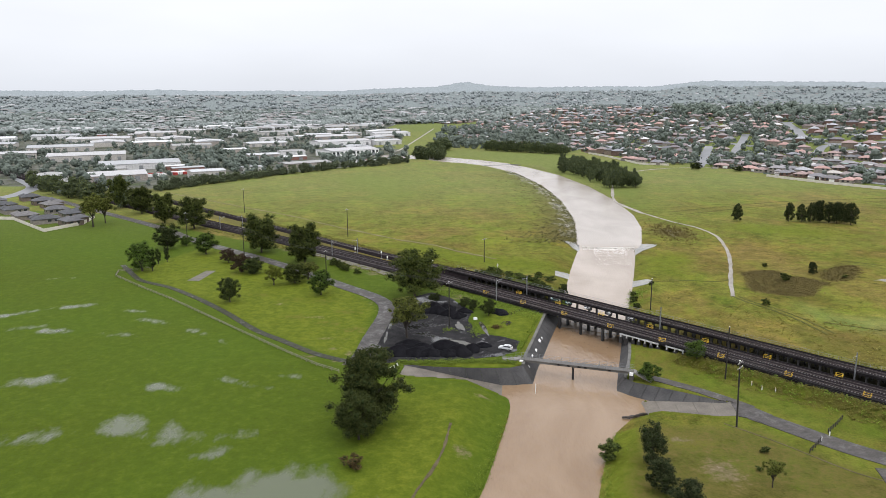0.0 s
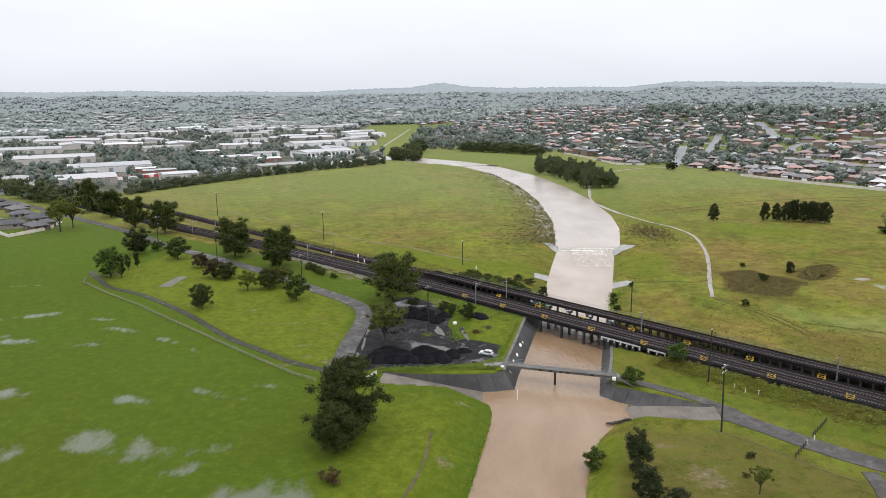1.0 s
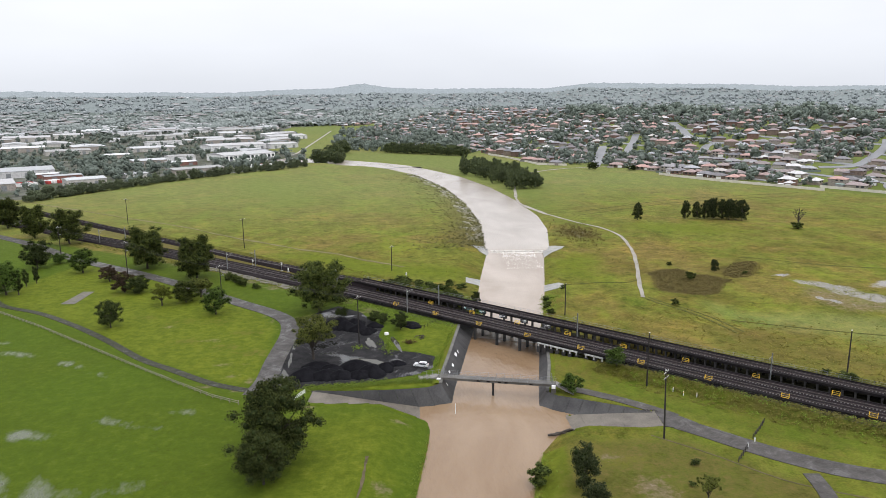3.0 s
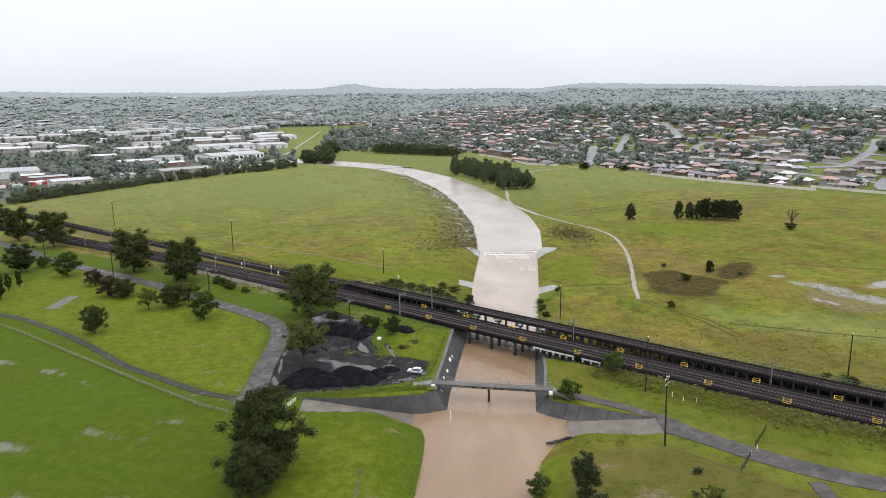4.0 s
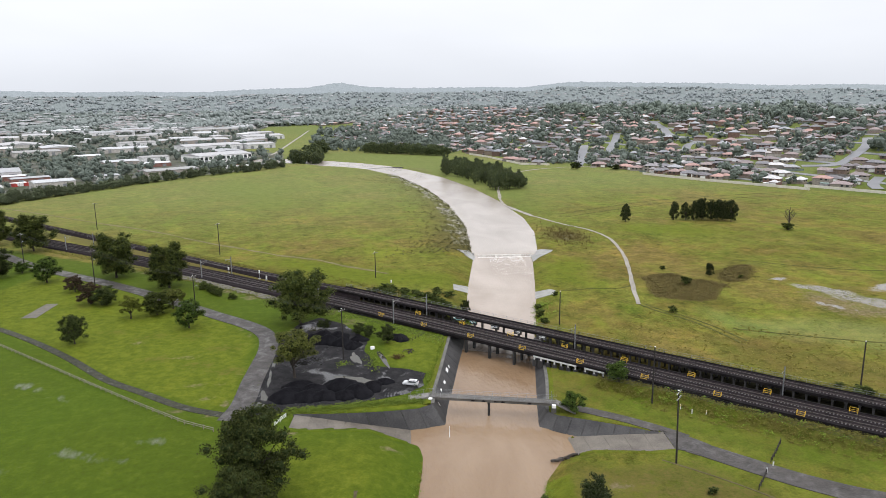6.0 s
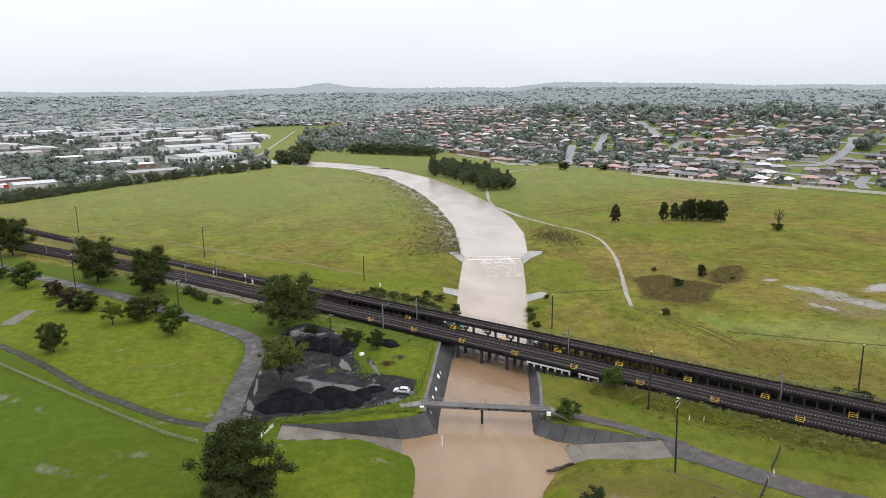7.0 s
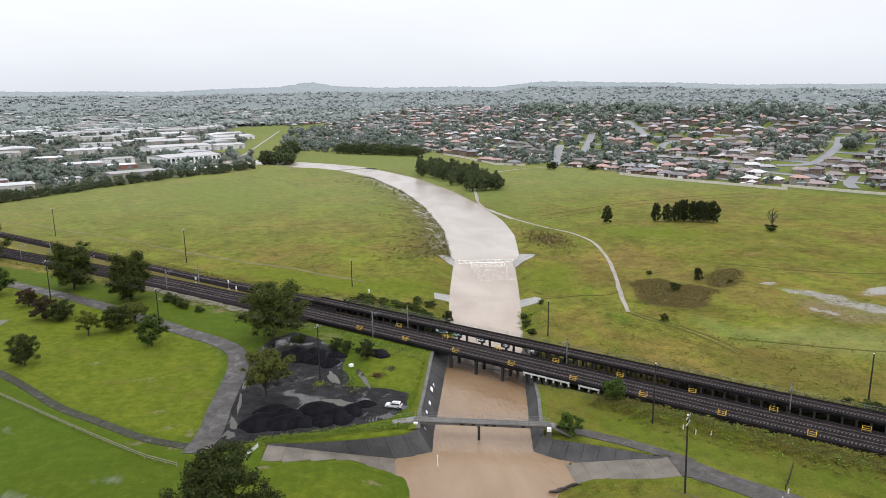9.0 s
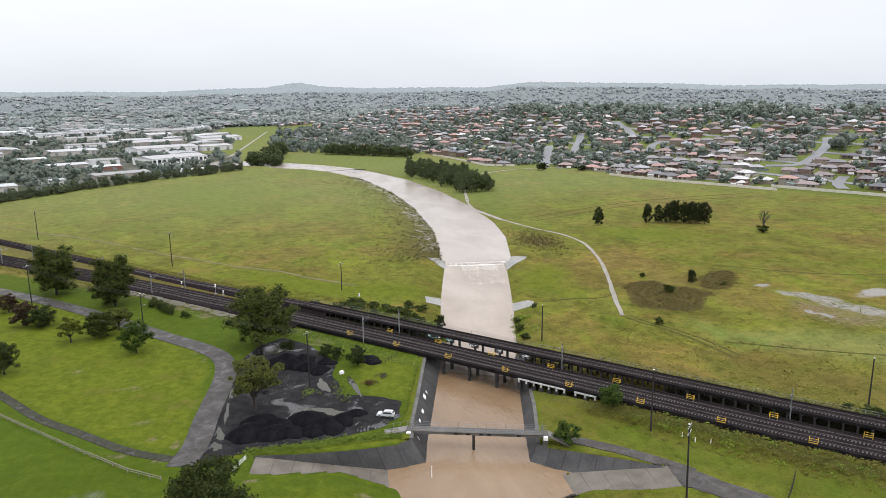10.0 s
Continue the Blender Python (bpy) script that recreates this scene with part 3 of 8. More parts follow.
CORNER = [(-12.4, -0.6), (-9.0, -2.5), (-8.8, -8.0), (-13.0, -8.0), (-17.0, -5.2), (-16.4, -3.0)]
LINED = [(WEST_TOP, WEST_FOOT), (EAST_TOP, EAST_FOOT), (FORD_W_TOP, FORD_W_FOOT), (FORD_E_TOP, FORD_E_FOOT)]
RAMPS = [(-44, -3.4, 0.62, -19, -7.2, -3.3, 6.2), (33, -22.0, -1.25, 12.0, -17.2, -3.4, 8.2)]


def land1(x, y):
    return float(land(np.array([x]), np.array([y]))[0])


def axis_steps(lo, hi, a, b, step, grow=1.13):
    mid = list(np.arange(a, b + 0.01, step))
    out, s, v = [], step, b
    while v < hi:
        s *= grow
        v += s
        out.append(min(v, hi))
    pre, s, v = [], step, a
    while v > lo:
        s *= grow
        v -= s
        pre.append(max(v, lo))
    return np.array(pre[::-1] + mid + out)


gx = axis_steps(-4600, 4600, -270, 260, 2.6)
gy = axis_steps(-4600, 4700, -120, 300, 2.6)
gy = np.sort(np.concatenate([gy[gy <= 300.1], np.arange(305, 741, 5.0), 740 + (axis_steps(0, 3960, 0, 1, 5.0)[1:])]))
gy = np.unique(np.round(np.minimum(gy, 4700), 3))
gx = np.sort(np.concatenate([gx[(gx < -52) | (gx > 42)], np.arange(-52, 42.1, 0.8)]))
gy = np.sort(np.concatenate([gy[(gy < -32) | (gy > 54)], np.arange(-32, 54.1, 0.8)]))
gx = np.sort(np.concatenate([gx[(gx < 42.1) | (gx > 90)], np.arange(43.2, 90, 1.2)]))
gy = np.sort(np.concatenate([gy[(gy < 140) | (gy > 330)], np.arange(140, 330.1, 1.5)]))
GX, GY = np.meshgrid(gx, gy)
GZ = land(GX.ravel(), GY.ravel())
nx, ny = len(gx), len(gy)
verts = np.column_stack([GX.ravel(), GY.ravel(), GZ])
ii = (np.arange(ny - 1)[:, None] * nx + np.arange(nx - 1)[None, :]).ravel()
faces = np.column_stack([ii, ii + 1, ii + nx + 1, ii + nx])
ground_mesh = bpy.data.meshes.new("ground")
ground_mesh.from_pydata(verts.tolist(), [], faces.tolist())
ground_mesh.polygons.foreach_set("use_smooth", [True] * len(ground_mesh.polygons))
ground_mesh.materials.append(M_GROUND)
zone = ground_mesh.color_attributes.new("zone", 'FLOAT_COLOR', 'POINT')
X, Y = GX.ravel(), GY.ravel()
PARK = [(-420, -400), (-60, -400), (-26, -60), (-18, -20), (-14, 4), (-1, 46), (-50, 92), (-100, 135), (-170, 190), (-250, 250), (-420, 300)]
LAWN_R = [(20, 30), (52, -4), (90, -45), (140, -100), (60, -140), (-10, -140), (-3, -55), (10, -25), (14, 0)]


def soft(ring, w):
    """How far inside a ring, fading over w metres on both sides of its edge."""
    best = np.full(X.shape, 1e9)
    for (ax, ay), (bx, by) in zip(ring, ring[1:] + ring[:1]):
        dx, dy = bx - ax, by - ay
        t = np.clip(((X - ax) * dx + (Y - ay) * dy) / (dx * dx + dy * dy), 0, 1)
        best = np.minimum(best, np.hypot(X - ax - t * dx, Y - ay - t * dy))
    return smooth01(-w, w, np.where(in_polygon(X, Y, ring), best, -best))


mown = in_polygon(X, Y, PARK).astype(float)
mown = np.maximum(mown, 0.36 * in_polygon(X, Y, LAWN_R))
mown = np.maximum(mown, 0.52 * soft([(20, 30), (46, 2), (60, -16), (90, -46), (80, -58), (44, -28), (34, -16), (20, -4), (15, 2)], 4))
UPBANK = [(79, 240), (160, 560), (100, 705), (-60, 790), (-120, 720), (0, 640), (40, 560), (78, 380)]
mown = np.maximum(mown, 0.6 * soft(UPBANK, 16))
suburb_k = (X - 283) * 0.916 + (Y - 347) * 0.402
mown = np.maximum(mown, 0.7 * smooth01(0, 20, suburb_k))
soil = np.zeros_like(X)
reed = np.zeros_like(X)
cd, _ = canal_distance(X, Y)
reed = np.maximum(reed, 0.60 * ((Y > 165) & (Y < 560) & (cd > -2) & (cd < 40) & (X < 55)) * (1 - smooth01(6, 36, cd)))
SEDGE = [(81.9, 101.5), (91.0, 104.1), (96.5, 101.9), (95.7, 91.6), (102.2, 91.8), (107.0, 87.5), (108.8, 83.8), (102.0, 79.0), (95.8, 70.0), (89.9, 68.4), (84.7, 71.0), (78.5, 75.1), (76.9, 81.3), (81.2, 93.1)]
SEDGE_SMALL = [(113.5, 101.8), (123.5, 107.2), (130.2, 106.8), (127.6, 96.8), (118.4, 88.3), (111.0, 86.6), (108.7, 90.4)]
reed = np.maximum(reed, 1.0 * soft(SEDGE, 3))
reed = np.maximum(reed, 0.8 * soft(SEDGE_SMALL, 4))
reed = np.maximum(reed, 0.9 * np.exp(-(((X - 80) / 12) ** 2 + ((Y - 185) / 14) ** 2)))
for x_, y_, a_, b_, k_ in ((20.6, -49, 4.5, 6, 0.50), (-28.6, -42.7, 2.4, 2.0, 0.6), (-44, -8.8, 2.2, 1.0, 0.6), (15.8, -36.8, 3.4, 1.6, 0.55), (-24, -17, 3.0, 1.2, 0.5), (-90, 55, 4, 2, 0.45), (-75, 40, 5, 2, 0.4), (-68, 20, 2.5, 2, 0.5)):
    soil = np.maximum(soil, k_ * np.exp(-(((X - x_) / a_) ** 2 + ((Y - y_) / b_) ** 2)))
for k_ in range(-205, -62, 7):
    p_ = rail_point(k_, -9.0 - 2.5 * math.sin(k_ * 1.7))
    soil = np.maximum(soil, (0.42 + 0.14 * math.sin(k_ * 2.3)) * np.exp(-((X - p_.x) ** 2 + (Y - p_.y) ** 2) / 16.0))
for p_ in ((-88, 60), (-100, 66), (-70, 34), (-66, 46), (-82, 40), (-118, 96), (-62, 28), (-76, 58)):
    reed = np.maximum(reed, 0.40 * np.exp(-(((X - p_[0]) / 7.0) ** 2 + ((Y - p_[1]) / 4.0) ** 2)))
reed = np.maximum(reed, 0.68 * soft([(44, 4), (58, -12), (80, -36), (130, -84), (150, -70), (95, -22), (62, 12), (36, 38), (30, 30)], 3))
reed = np.maximum(reed, 0.52 * soft([(48, -20), (60, -30), (110, -72), (150, -105), (150, -70), (100, -35), (62, 0)], 6))
reed = np.maximum(reed, 0.56 * soft([(10, -28), (34, -30), (50, -52), (60, -110), (0, -110), (0, -55)], 4))
for x_, y_, a_, b_ in ((-57.8, 50, 1.0, 3.4), (-58.8, 57, 1.0, 3), (-58.0, 38, 0.8, 3), (-58.6, 24, 0.8, 3), (-59.6, 8, 1.0, 2.6), (-62.5, 62.5, 1.2, 2), (-63, 20, 1.6, 1.8), (-64, 12, 1.8, 1.2), (-61, 3, 3, 1.6), (-70, 6, 3, 1.2)):
    soil = np.maximum(soil, 0.62 * np.exp(-(((X - x_) / a_) ** 2 + ((Y - y_) / b_) ** 2)))
rs_, rn_ = X * RAIL_D.x + Y * RAIL_D.y, X * RAIL_N.x + Y * RAIL_N.y
reed = np.maximum(reed, 0.66 * (smooth01(-330, -300, rs_) * (1 - smooth01(-96, -80, rs_)) * smooth01(30, 36, rn_) * (1 - smooth01(47, 54, rn_))))
reed = np.maximum(reed, (0.36 + 0.14 * smooth01(45, 90, rs_)) * smooth01(0, 40, rs_) * smooth01(50, 60, rn_) * (1 - smooth01(72, 100, rn_)))
reed = np.maximum(reed, 0.40 * (smooth01(-95, -80, rs_) * smooth01(46, 49, rn_) * (1 - smooth01(56, 74, rn_))))
soil = np.maximum(soil, 0.5 * soft([(128.9, 76), (142, 60), (148, 44), (139.1, 36), (124.3, 40), (121, 47.7), (121.2, 60)], 6))
LUSH = [(-160, 96), (-120, 62), (-90, 28), (-60, 4), (-57, 14), (-58, 50), (-66, 68), (-95, 97), (-118, 122), (-150, 148), (-158, 120)]
lush = 0.9 * soft(LUSH, 2)
lush = np.maximum(lush, 0.8 * soft([(-46, -14), (-24, -16), (-27, -42), (-34, -66), (-52, -70), (-46, -34)], 9))
lush = np.maximum(lush, 0.8 * soft([(-22, 26), (-9, 18), (-2.5, 42), (-14, 50), (-20, 44)], 3))
lush = np.maximum(lush, 0.85 * in_polygon(X, Y, [(4, -30), (1, -42), (-3, -56), (-8, -75), (-2, -75), (6, -50), (9, -30)]))
lush = np.maximum(lush, 1.0 * soft([(-66, 150), (-36, 112), (6, 98), (12, 116), (-16, 128), (-52, 158)], 9))
lush = np.maximum(lush, 1.0 * soft([(-48, -0.5), (-30, -0.8), (-16, -0.5), (-13, 3), (-22, 4.6), (-36, 4), (-48, 3)], 1.0))
lush = np.maximum(lush, 0.85 * soft([(44, 108), (62, 92), (66, 112), (74, 140), (62, 142), (50, 128)], 8))
lush = np.maximum(lush, 0.85 * soft([(185, 88), (230, 80), (225, 108), (190, 112)], 14))
lush = np.maximum(lush, 0.85 * soft([(108, 196), (140, 172), (170, 176), (150, 196), (120, 206)], 10))
lush = np.maximum(lush, 0.5 * soft(UPBANK, 22))
lush = np.maximum(lush, 0.35 * in_polygon(X, Y, [(-165, 880), (-120, 815), (-92, 790), (-70, 1000), (-64, 1290), (0, 1400), (30, 1690), (-200, 1690), (-205, 1450), (-150, 1290), (-126, 990)]))
lush = np.maximum(lush, 0.95 * soft([(-70, 300), (-120, 370), (-150, 450), (-110, 480), (-60, 400)], 30))
cols = np.column_stack([mown, soil, reed, lush])
zone.data.foreach_set("color", cols.ravel().astype(np.float32))
wet = np.zeros_like(X)
PUDDLES = [(-99, -35.4, 9, 6, -20), (-108.8, 26.6, 8, 3, -35), (-126.2, 36.8, 8, 3, -20), (-159.5, 52.2, 9, 3.5, 20), (-151.9, 26.6, 7, 4, 0), (-117.4, -40.3, 7, 5, 10),
           (-72.6, -7.5, 5, 3, -30), (-85.9, -10.7, 5, 2.6, -30), (-99.9, -15.1, 8, 3, -20), (-97.1, 17.3, 7, 2.6, -40), (-75.9, -14.9, 5, 2.4, -20), (-135.4, -11, 8, 5, 0),
           (-128.8, 23.4, 7, 3.4, -10), (-73.9, -38.4, 5, 3.5, 0), (-76.9, -46.6, 7, 3, 20), (-162.7, 29.9, 8, 3, 30), (-60, -60.5, 13, 9, 5), (-72, -66, 12, 9, 0), (-137, 47, 8, 2.6, -10), (-178, 41, 18, 3, 40), (-89, -39, 8, 5, -30), (-185, 90, 9, 2.2, 10)]
POOLS = [(138, 70, 11, 4.6, -58), (143, 54, 13, 6, -58), (131, 87.5, 5, 1.8, -15), (164, 70, 12, 4.2, 20), (127, 53, 8, 1.3, -65)]
for x_, y_, a_, b_, r_ in PUDDLES + POOLS:
    c_, s_ = math.cos(radians(r_)), math.sin(radians(r_))
    u_, v_ = ((X - x_) * c_ + (Y - y_) * s_) / a_, (-(X - x_) * s_ + (Y - y_) * c_) / b_
    wet = np.maximum(wet, np.exp(-(u_ ** 2 + v_ ** 2) * 0.8) * (1.0 if x_ > 0 else 0.95 if a_ * b_ > 90 else 0.72 if a_ * b_ > 34 else 0.64))
wet = np.maximum(wet, 0.52 * ((Y > 175) & (Y < 500) & (cd > -2) & (cd < 30) & (X < 55)) * (1 - smooth01(3, 24, cd)))
wet = np.maximum(wet, 0.42 * np.exp(-(((X - 80) / 8) ** 2 + ((Y - 185) / 16) ** 2)))
FAR_FIELD = [(-150, 1290), (-64, 1290), (0, 1400), (30, 1690), (-200, 1690), (-205, 1450)]
INDUS = [(-275, 375), (-225, 460), (-130, 570), (-90, 650), (-120, 1000), (-160, 2000), (-1200, 2000), (-1000, 1000), (-520, 420)]
STRIP = [(-165, 880), (-120, 815), (-92, 790), (-70, 1000), (-64, 1290), (0, 1400), (30, 1690), (-200, 1690), (-205, 1450), (-150, 1290), (-126, 990)]
paved = 0.72 * (in_polygon(X, Y, INDUS) & ~in_polygon(X, Y, STRIP))
surf = ground_mesh.color_attributes.new("surface", 'FLOAT_COLOR', 'POINT')
SAGE = [(86.8, 59.9), (90.8, 47.0), (98.8, 43.0), (108.2, 43.3), (121.2, 36.1), (132, 30), (130, 12), (112.2, 11.2), (102.5, 22.0), (88.8, 32.5), (82.8, 46.4)]
# weight of the haze painted over distant pasture; the sage patch shares it
sage_haze_zone = smooth01(120, 420, Y) * (1 - 0.5 * smooth01(60, 160, X) * (1 - smooth01(250, 420, Y)))
sage_haze_zone = np.maximum(sage_haze_zone, 0.75 * soft(SAGE, 7))
surf.data.foreach_set("color", np.column_stack([wet, paved, sage_haze_zone, 0 * X + 1]).ravel().astype(np.float32))
ground = new("ground", ground_mesh)
# distant wooded hills; haze is put into the colour, paler range by range
ha = np.concatenate([np.linspace(-math.pi, -0.78, 160)[:-1], np.linspace(-0.78, 0.95, 1500), np.linspace(0.95, math.pi, 160)[1:]])
NA = len(ha)


def far_height(x, y, r):
    """The distant ground with its woods, uneven as tree tops are."""
    z = base_height(x, y, True)
    out = []
    for a_, b_, c_ in zip(x, y, z):
        q = 3.0 * noise.noise(Vector((a_ / 210, b_ / 210, 0.7))) + 5.5 * noise.noise(Vector((a_ / 26, b_ / 40, 1.7))) + 3.0 * noise.noise(Vector((a_ / 9, b_ / 30, 4.7)))
        out.append(c_ + 3 + q * min(1, max(0, (r - 1850) / 500)))
    return out


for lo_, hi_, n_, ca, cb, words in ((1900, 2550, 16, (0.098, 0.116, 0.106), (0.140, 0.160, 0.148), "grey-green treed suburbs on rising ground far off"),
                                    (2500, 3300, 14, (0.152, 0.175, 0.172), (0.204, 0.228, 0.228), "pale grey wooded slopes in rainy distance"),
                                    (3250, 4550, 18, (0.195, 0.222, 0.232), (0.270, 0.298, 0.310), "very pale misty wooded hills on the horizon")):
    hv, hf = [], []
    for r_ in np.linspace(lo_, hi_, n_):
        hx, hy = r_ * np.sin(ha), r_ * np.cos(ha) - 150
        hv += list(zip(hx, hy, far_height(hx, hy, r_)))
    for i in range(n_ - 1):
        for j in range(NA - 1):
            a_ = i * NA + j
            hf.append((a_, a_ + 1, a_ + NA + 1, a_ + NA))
    mh = material("hazed_wooded_land", ca, cb, 0.03, 1.0, 0.16, 0.0, 0.0, fine_mix=0.6)
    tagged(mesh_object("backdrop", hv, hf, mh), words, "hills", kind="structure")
tagged(ground, "wet green lawns and rough olive pasture on flood plain", "ground", kind="structure")


def water_strip(name, rows, mat, margin, label):
    v, f = [], []
    for i, (ax, ay, bx, by, z) in enumerate(rows):
        d = Vector((bx - ax, by - ay)).normalized() * margin
        for k in range(9):
            t = k / 8
            v.append((ax - d.x + (bx - ax + 2 * d.x) * t, ay - d.y + (by - ay + 2 * d.y) * t, z))
    for i in range(len(rows) - 1):
        for k in range(8):
            a = i * 9 + k
            f.append((a, a + 1, a + 10, a + 9))
    ob = mesh_object(name, v, f, mat, smooth=True)
    return tagged(ob, label, "water", kind="structure")


water_strip("water", CANAL, M_WATER, 7.0, "brown muddy flood water in the lower canal")
water_strip("water", CANAL_MID, M_WATER_MID_SHEEN, 5.0, "brown flood water below the weir, sky sheen in its colour")
water_strip("water", CANAL_UP, M_WATER_UP_SHEEN, 5.0, "brown flood water above the weir, sky sheen in its colour")


def ribbon(name, left, right, mat, lift, label, category, thick=0.12, level=False):
    """A paved strip between two edges, laid on the ground (or level at its lift), with a small edge depth."""
    def fine(pts):
        out = []
        for (ax, ay), (bx, by) in zip(pts, pts[1:]):
            k = max(1, int(math.hypot(bx - ax, by - ay) / 2.0))
            out += [(ax + (bx - ax) * i / k, ay + (by - ay) * i / k) for i in range(k)]
        return out + [pts[-1]]

    def resample(pts, m):
        p = np.array(fine(pts))
        s = np.concatenate([[0], np.cumsum(np.hypot(*np.diff(p, axis=0).T))])
        t = np.linspace(0, s[-1], m)
        return np.column_stack([np.interp(t, s, p[:, 0]), np.interp(t, s, p[:, 1])])

    m = max(len(fine(left)), len(fine(right)))
    a, b = resample(left, m), resample(right, m)
    k = 6
    v, f = [], []
    for i in range(m):
        for j in range(k + 1):
            q = a[i] + (b[i] - a[i]) * j / k
            v.append([q[0], q[1], 0])
    z = land(np.array([p[0] for p in v]), np.array([p[1] for p in v]))
    for p, h in zip(v, z):
        p[2] = lift if level else h + lift
    w = k + 1
    for i in range(m - 1):
        for j in range(k):
            c = i * w + j
            f.append((c, c + 1, c + w + 1, c + w))
    base = len(v)
    for i in range(m):
        for j in (0, k):
            p = v[i * w + j]
            v.append([p[0], p[1], p[2] - thick - (0 if level else lift)])
    for i in range(m - 1):
        f.append((i * w, (i + 1) * w, base + 2 * i + 2, base + 2 * i))
        f.append((i * w + k, base + 2 * i + 1, base + 2 * i + 3, (i + 1) * w + k))
    ob = mesh_object(name, v, f, mat, smooth=False)
    return tagged(ob, label, category, kind="structure")


def offset_line(pts, w):
    p = np.array(pts, float)
    t = np.gradient(p, axis=0)
    t /= np.linalg.norm(t, axis=1)[:, None]
    n_ = np.column_stack([-t[:, 1], t[:, 0]])
    return [tuple(q) for q in p + n_ * w / 2], [tuple(q) for q in p - n_ * w / 2]


def curve_points(pts, per=8):
    """A smooth line through points."""
    out = []
    P = [np.array(p, float) for p in pts]
    P = [2 * P[0] - P[1]] + P + [2 * P[-1] - P[-2]]
    for i in range(1, len(P) - 2):
        for k in range(per):
            t = k / per
            out.append(tuple(0.5 * (2 * P[i] + (P[i + 1] - P[i - 1]) * t + (2 * P[i - 1] - 5 * P[i] + 4 * P[i + 1] - P[i + 2]) * t * t + (3 * P[i] - P[i - 1] - 3 * P[i + 1] + P[i + 2]) * t ** 3)))
    out.append(tuple(P[-2]))
    return out


def ragged(line, w, seed, amount=0.3):
    """Both edges of a track whose width wanders."""
    rnd = random.Random(seed)
    line = curve_points(line, 14)
    a, b = offset_line(line, w)
    out = ([], [])
    ph = [rnd.uniform(0, 6.28) for _ in range(4)]
    for i, (p, q) in enumerate(zip(a, b)):
        m_ = ((p[0] + q[0]) / 2, (p[1] + q[1]) / 2)
        for k, e_ in enumerate((p, q)):
            f_ = 1 + amount * (math.sin(i * 0.31 + ph[k]) + 0.7 * math.sin(i * 0.83 + ph[k + 2])) + rnd.uniform(-0.2, 0.2) * amount
            out[k].append((m_[0] + (e_[0] - m_[0]) * f_, m_[1] + (e_[1] - m_[1]) * f_))
    return out

# ---------------------------------------------------------------- roads, paths, yard
road_mid = curve_points([(-366, 348), (-330, 325), (-247, 250), (-193, 199.5), (-159, 162), (-117.5, 124.5), (-92.8, 99.8), (-72.8, 77.8), (-60.4, 64.5), (-54.6, 54.5), (-53.2, 43), (-54.0, 31), (-54.9, 20), (-55.6, 7), (-57.5, -1)])
ra, rb = offset_line(road_mid, 5.3)
ra_park, rb_park = ra[6:], rb[6:]
ribbon("road", ra, rb, M_ASPHALT, 0.10, "wet grey asphalt park road with patched surface", "road")
pa, pb = offset_line(curve_points([(-172, 112), (-161.4, 97.5), (-152, 86), (-136.9, 76), (-120.8, 61.2), (-105.4, 44.8), (-91.2, 28), (-80.1, 18), (-68.3, 7.6), (-56, 0.5)]), 2.2)
pa_park, pb_park = pa, pb
ribbon("path", pa, pb, M_PATH, 0.08, "dark wet asphalt footpath along the lawn", "path")
ga, gb = ragged([(79.9, 247), (89, 216), (97, 196), (98.7, 174), (94, 149), (86, 122), (77, 98), (67.4, 70)], 1.5, 1, 0.18)
ribbon("path", ga, gb, M_GRAVEL, 0.10, "pale gravel track winding through the pasture", "path")
ga, gb = ragged([(79.9, 247), (76, 300), (83, 345), (96, 400), (120, 470), (165, 512), (214, 520), (236, 500)], 1.8, 2)
ribbon("path", ga, gb, M_GRAVEL, 0.10, "pale gravel track along the flooded bank", "path")
da, db = ragged([(-290, 385), (-240, 340), (-190.7, 294.9), (-133.7, 242), (-92, 196.5), (-63, 167.8), (-41.7, 150.5), (-27.8, 134.9), (-14, 122)], 1.7, 3, 0.45)
ribbon("path", da, db, M_FAINT, 0.06, "faint dirt vehicle track beside the railway", "path")
ra, rb = offset_line(curve_points([(36.0, -24.9), (38.2, -27.2), (40.4, -29.8), (45.2, -35.6), (51, -42), (60, -49.5), (80, -61), (110, -80), (150, -110)]), 5.4)
ribbon("road", ra, rb, M_ASPHALT, 0.10, "wet grey asphalt service road to the ford", "road")
ribbon("road", [(33.4, -18.6), (36.2, -19.4), (38.2, -22.0), (40.2, -25.2)], [(32.4, -25.6), (33.6, -26.2), (35.2, -27.0), (36.4, -28.9)], M_ASPHALT, -1.05, "wet asphalt apron where road, path and ramp meet", "road", 0.3, True)
pa, pb = offset_line(curve_points([(17, -3.6), (20, -4.6), (24, -7.8), (28.3, -11.6), (33, -16.6), (37.0, -21.6)]), 3.0)
ribbon("path", pa, pb, M_ASPHALT, 0.12, "wet asphalt path from the footbridge", "path")
pa, pb = offset_line(curve_points([(51, -48), (50, -53), (48, -60), (46, -72)]), 3.0)
ribbon("path", pa, pb, M_ASPHALT, 0.12, "narrow asphalt path leaving the service road", "path")
ga, gb = ragged([(-31.2, -33), (-31.8, -38), (-32.5, -44), (-34.4, -52), (-37.1, -60), (-40, -72)], 0.5, 4)
ribbon("path", ga, gb, M_EARTH, 0.05, "trodden bare earth footpath in the lawn", "path")


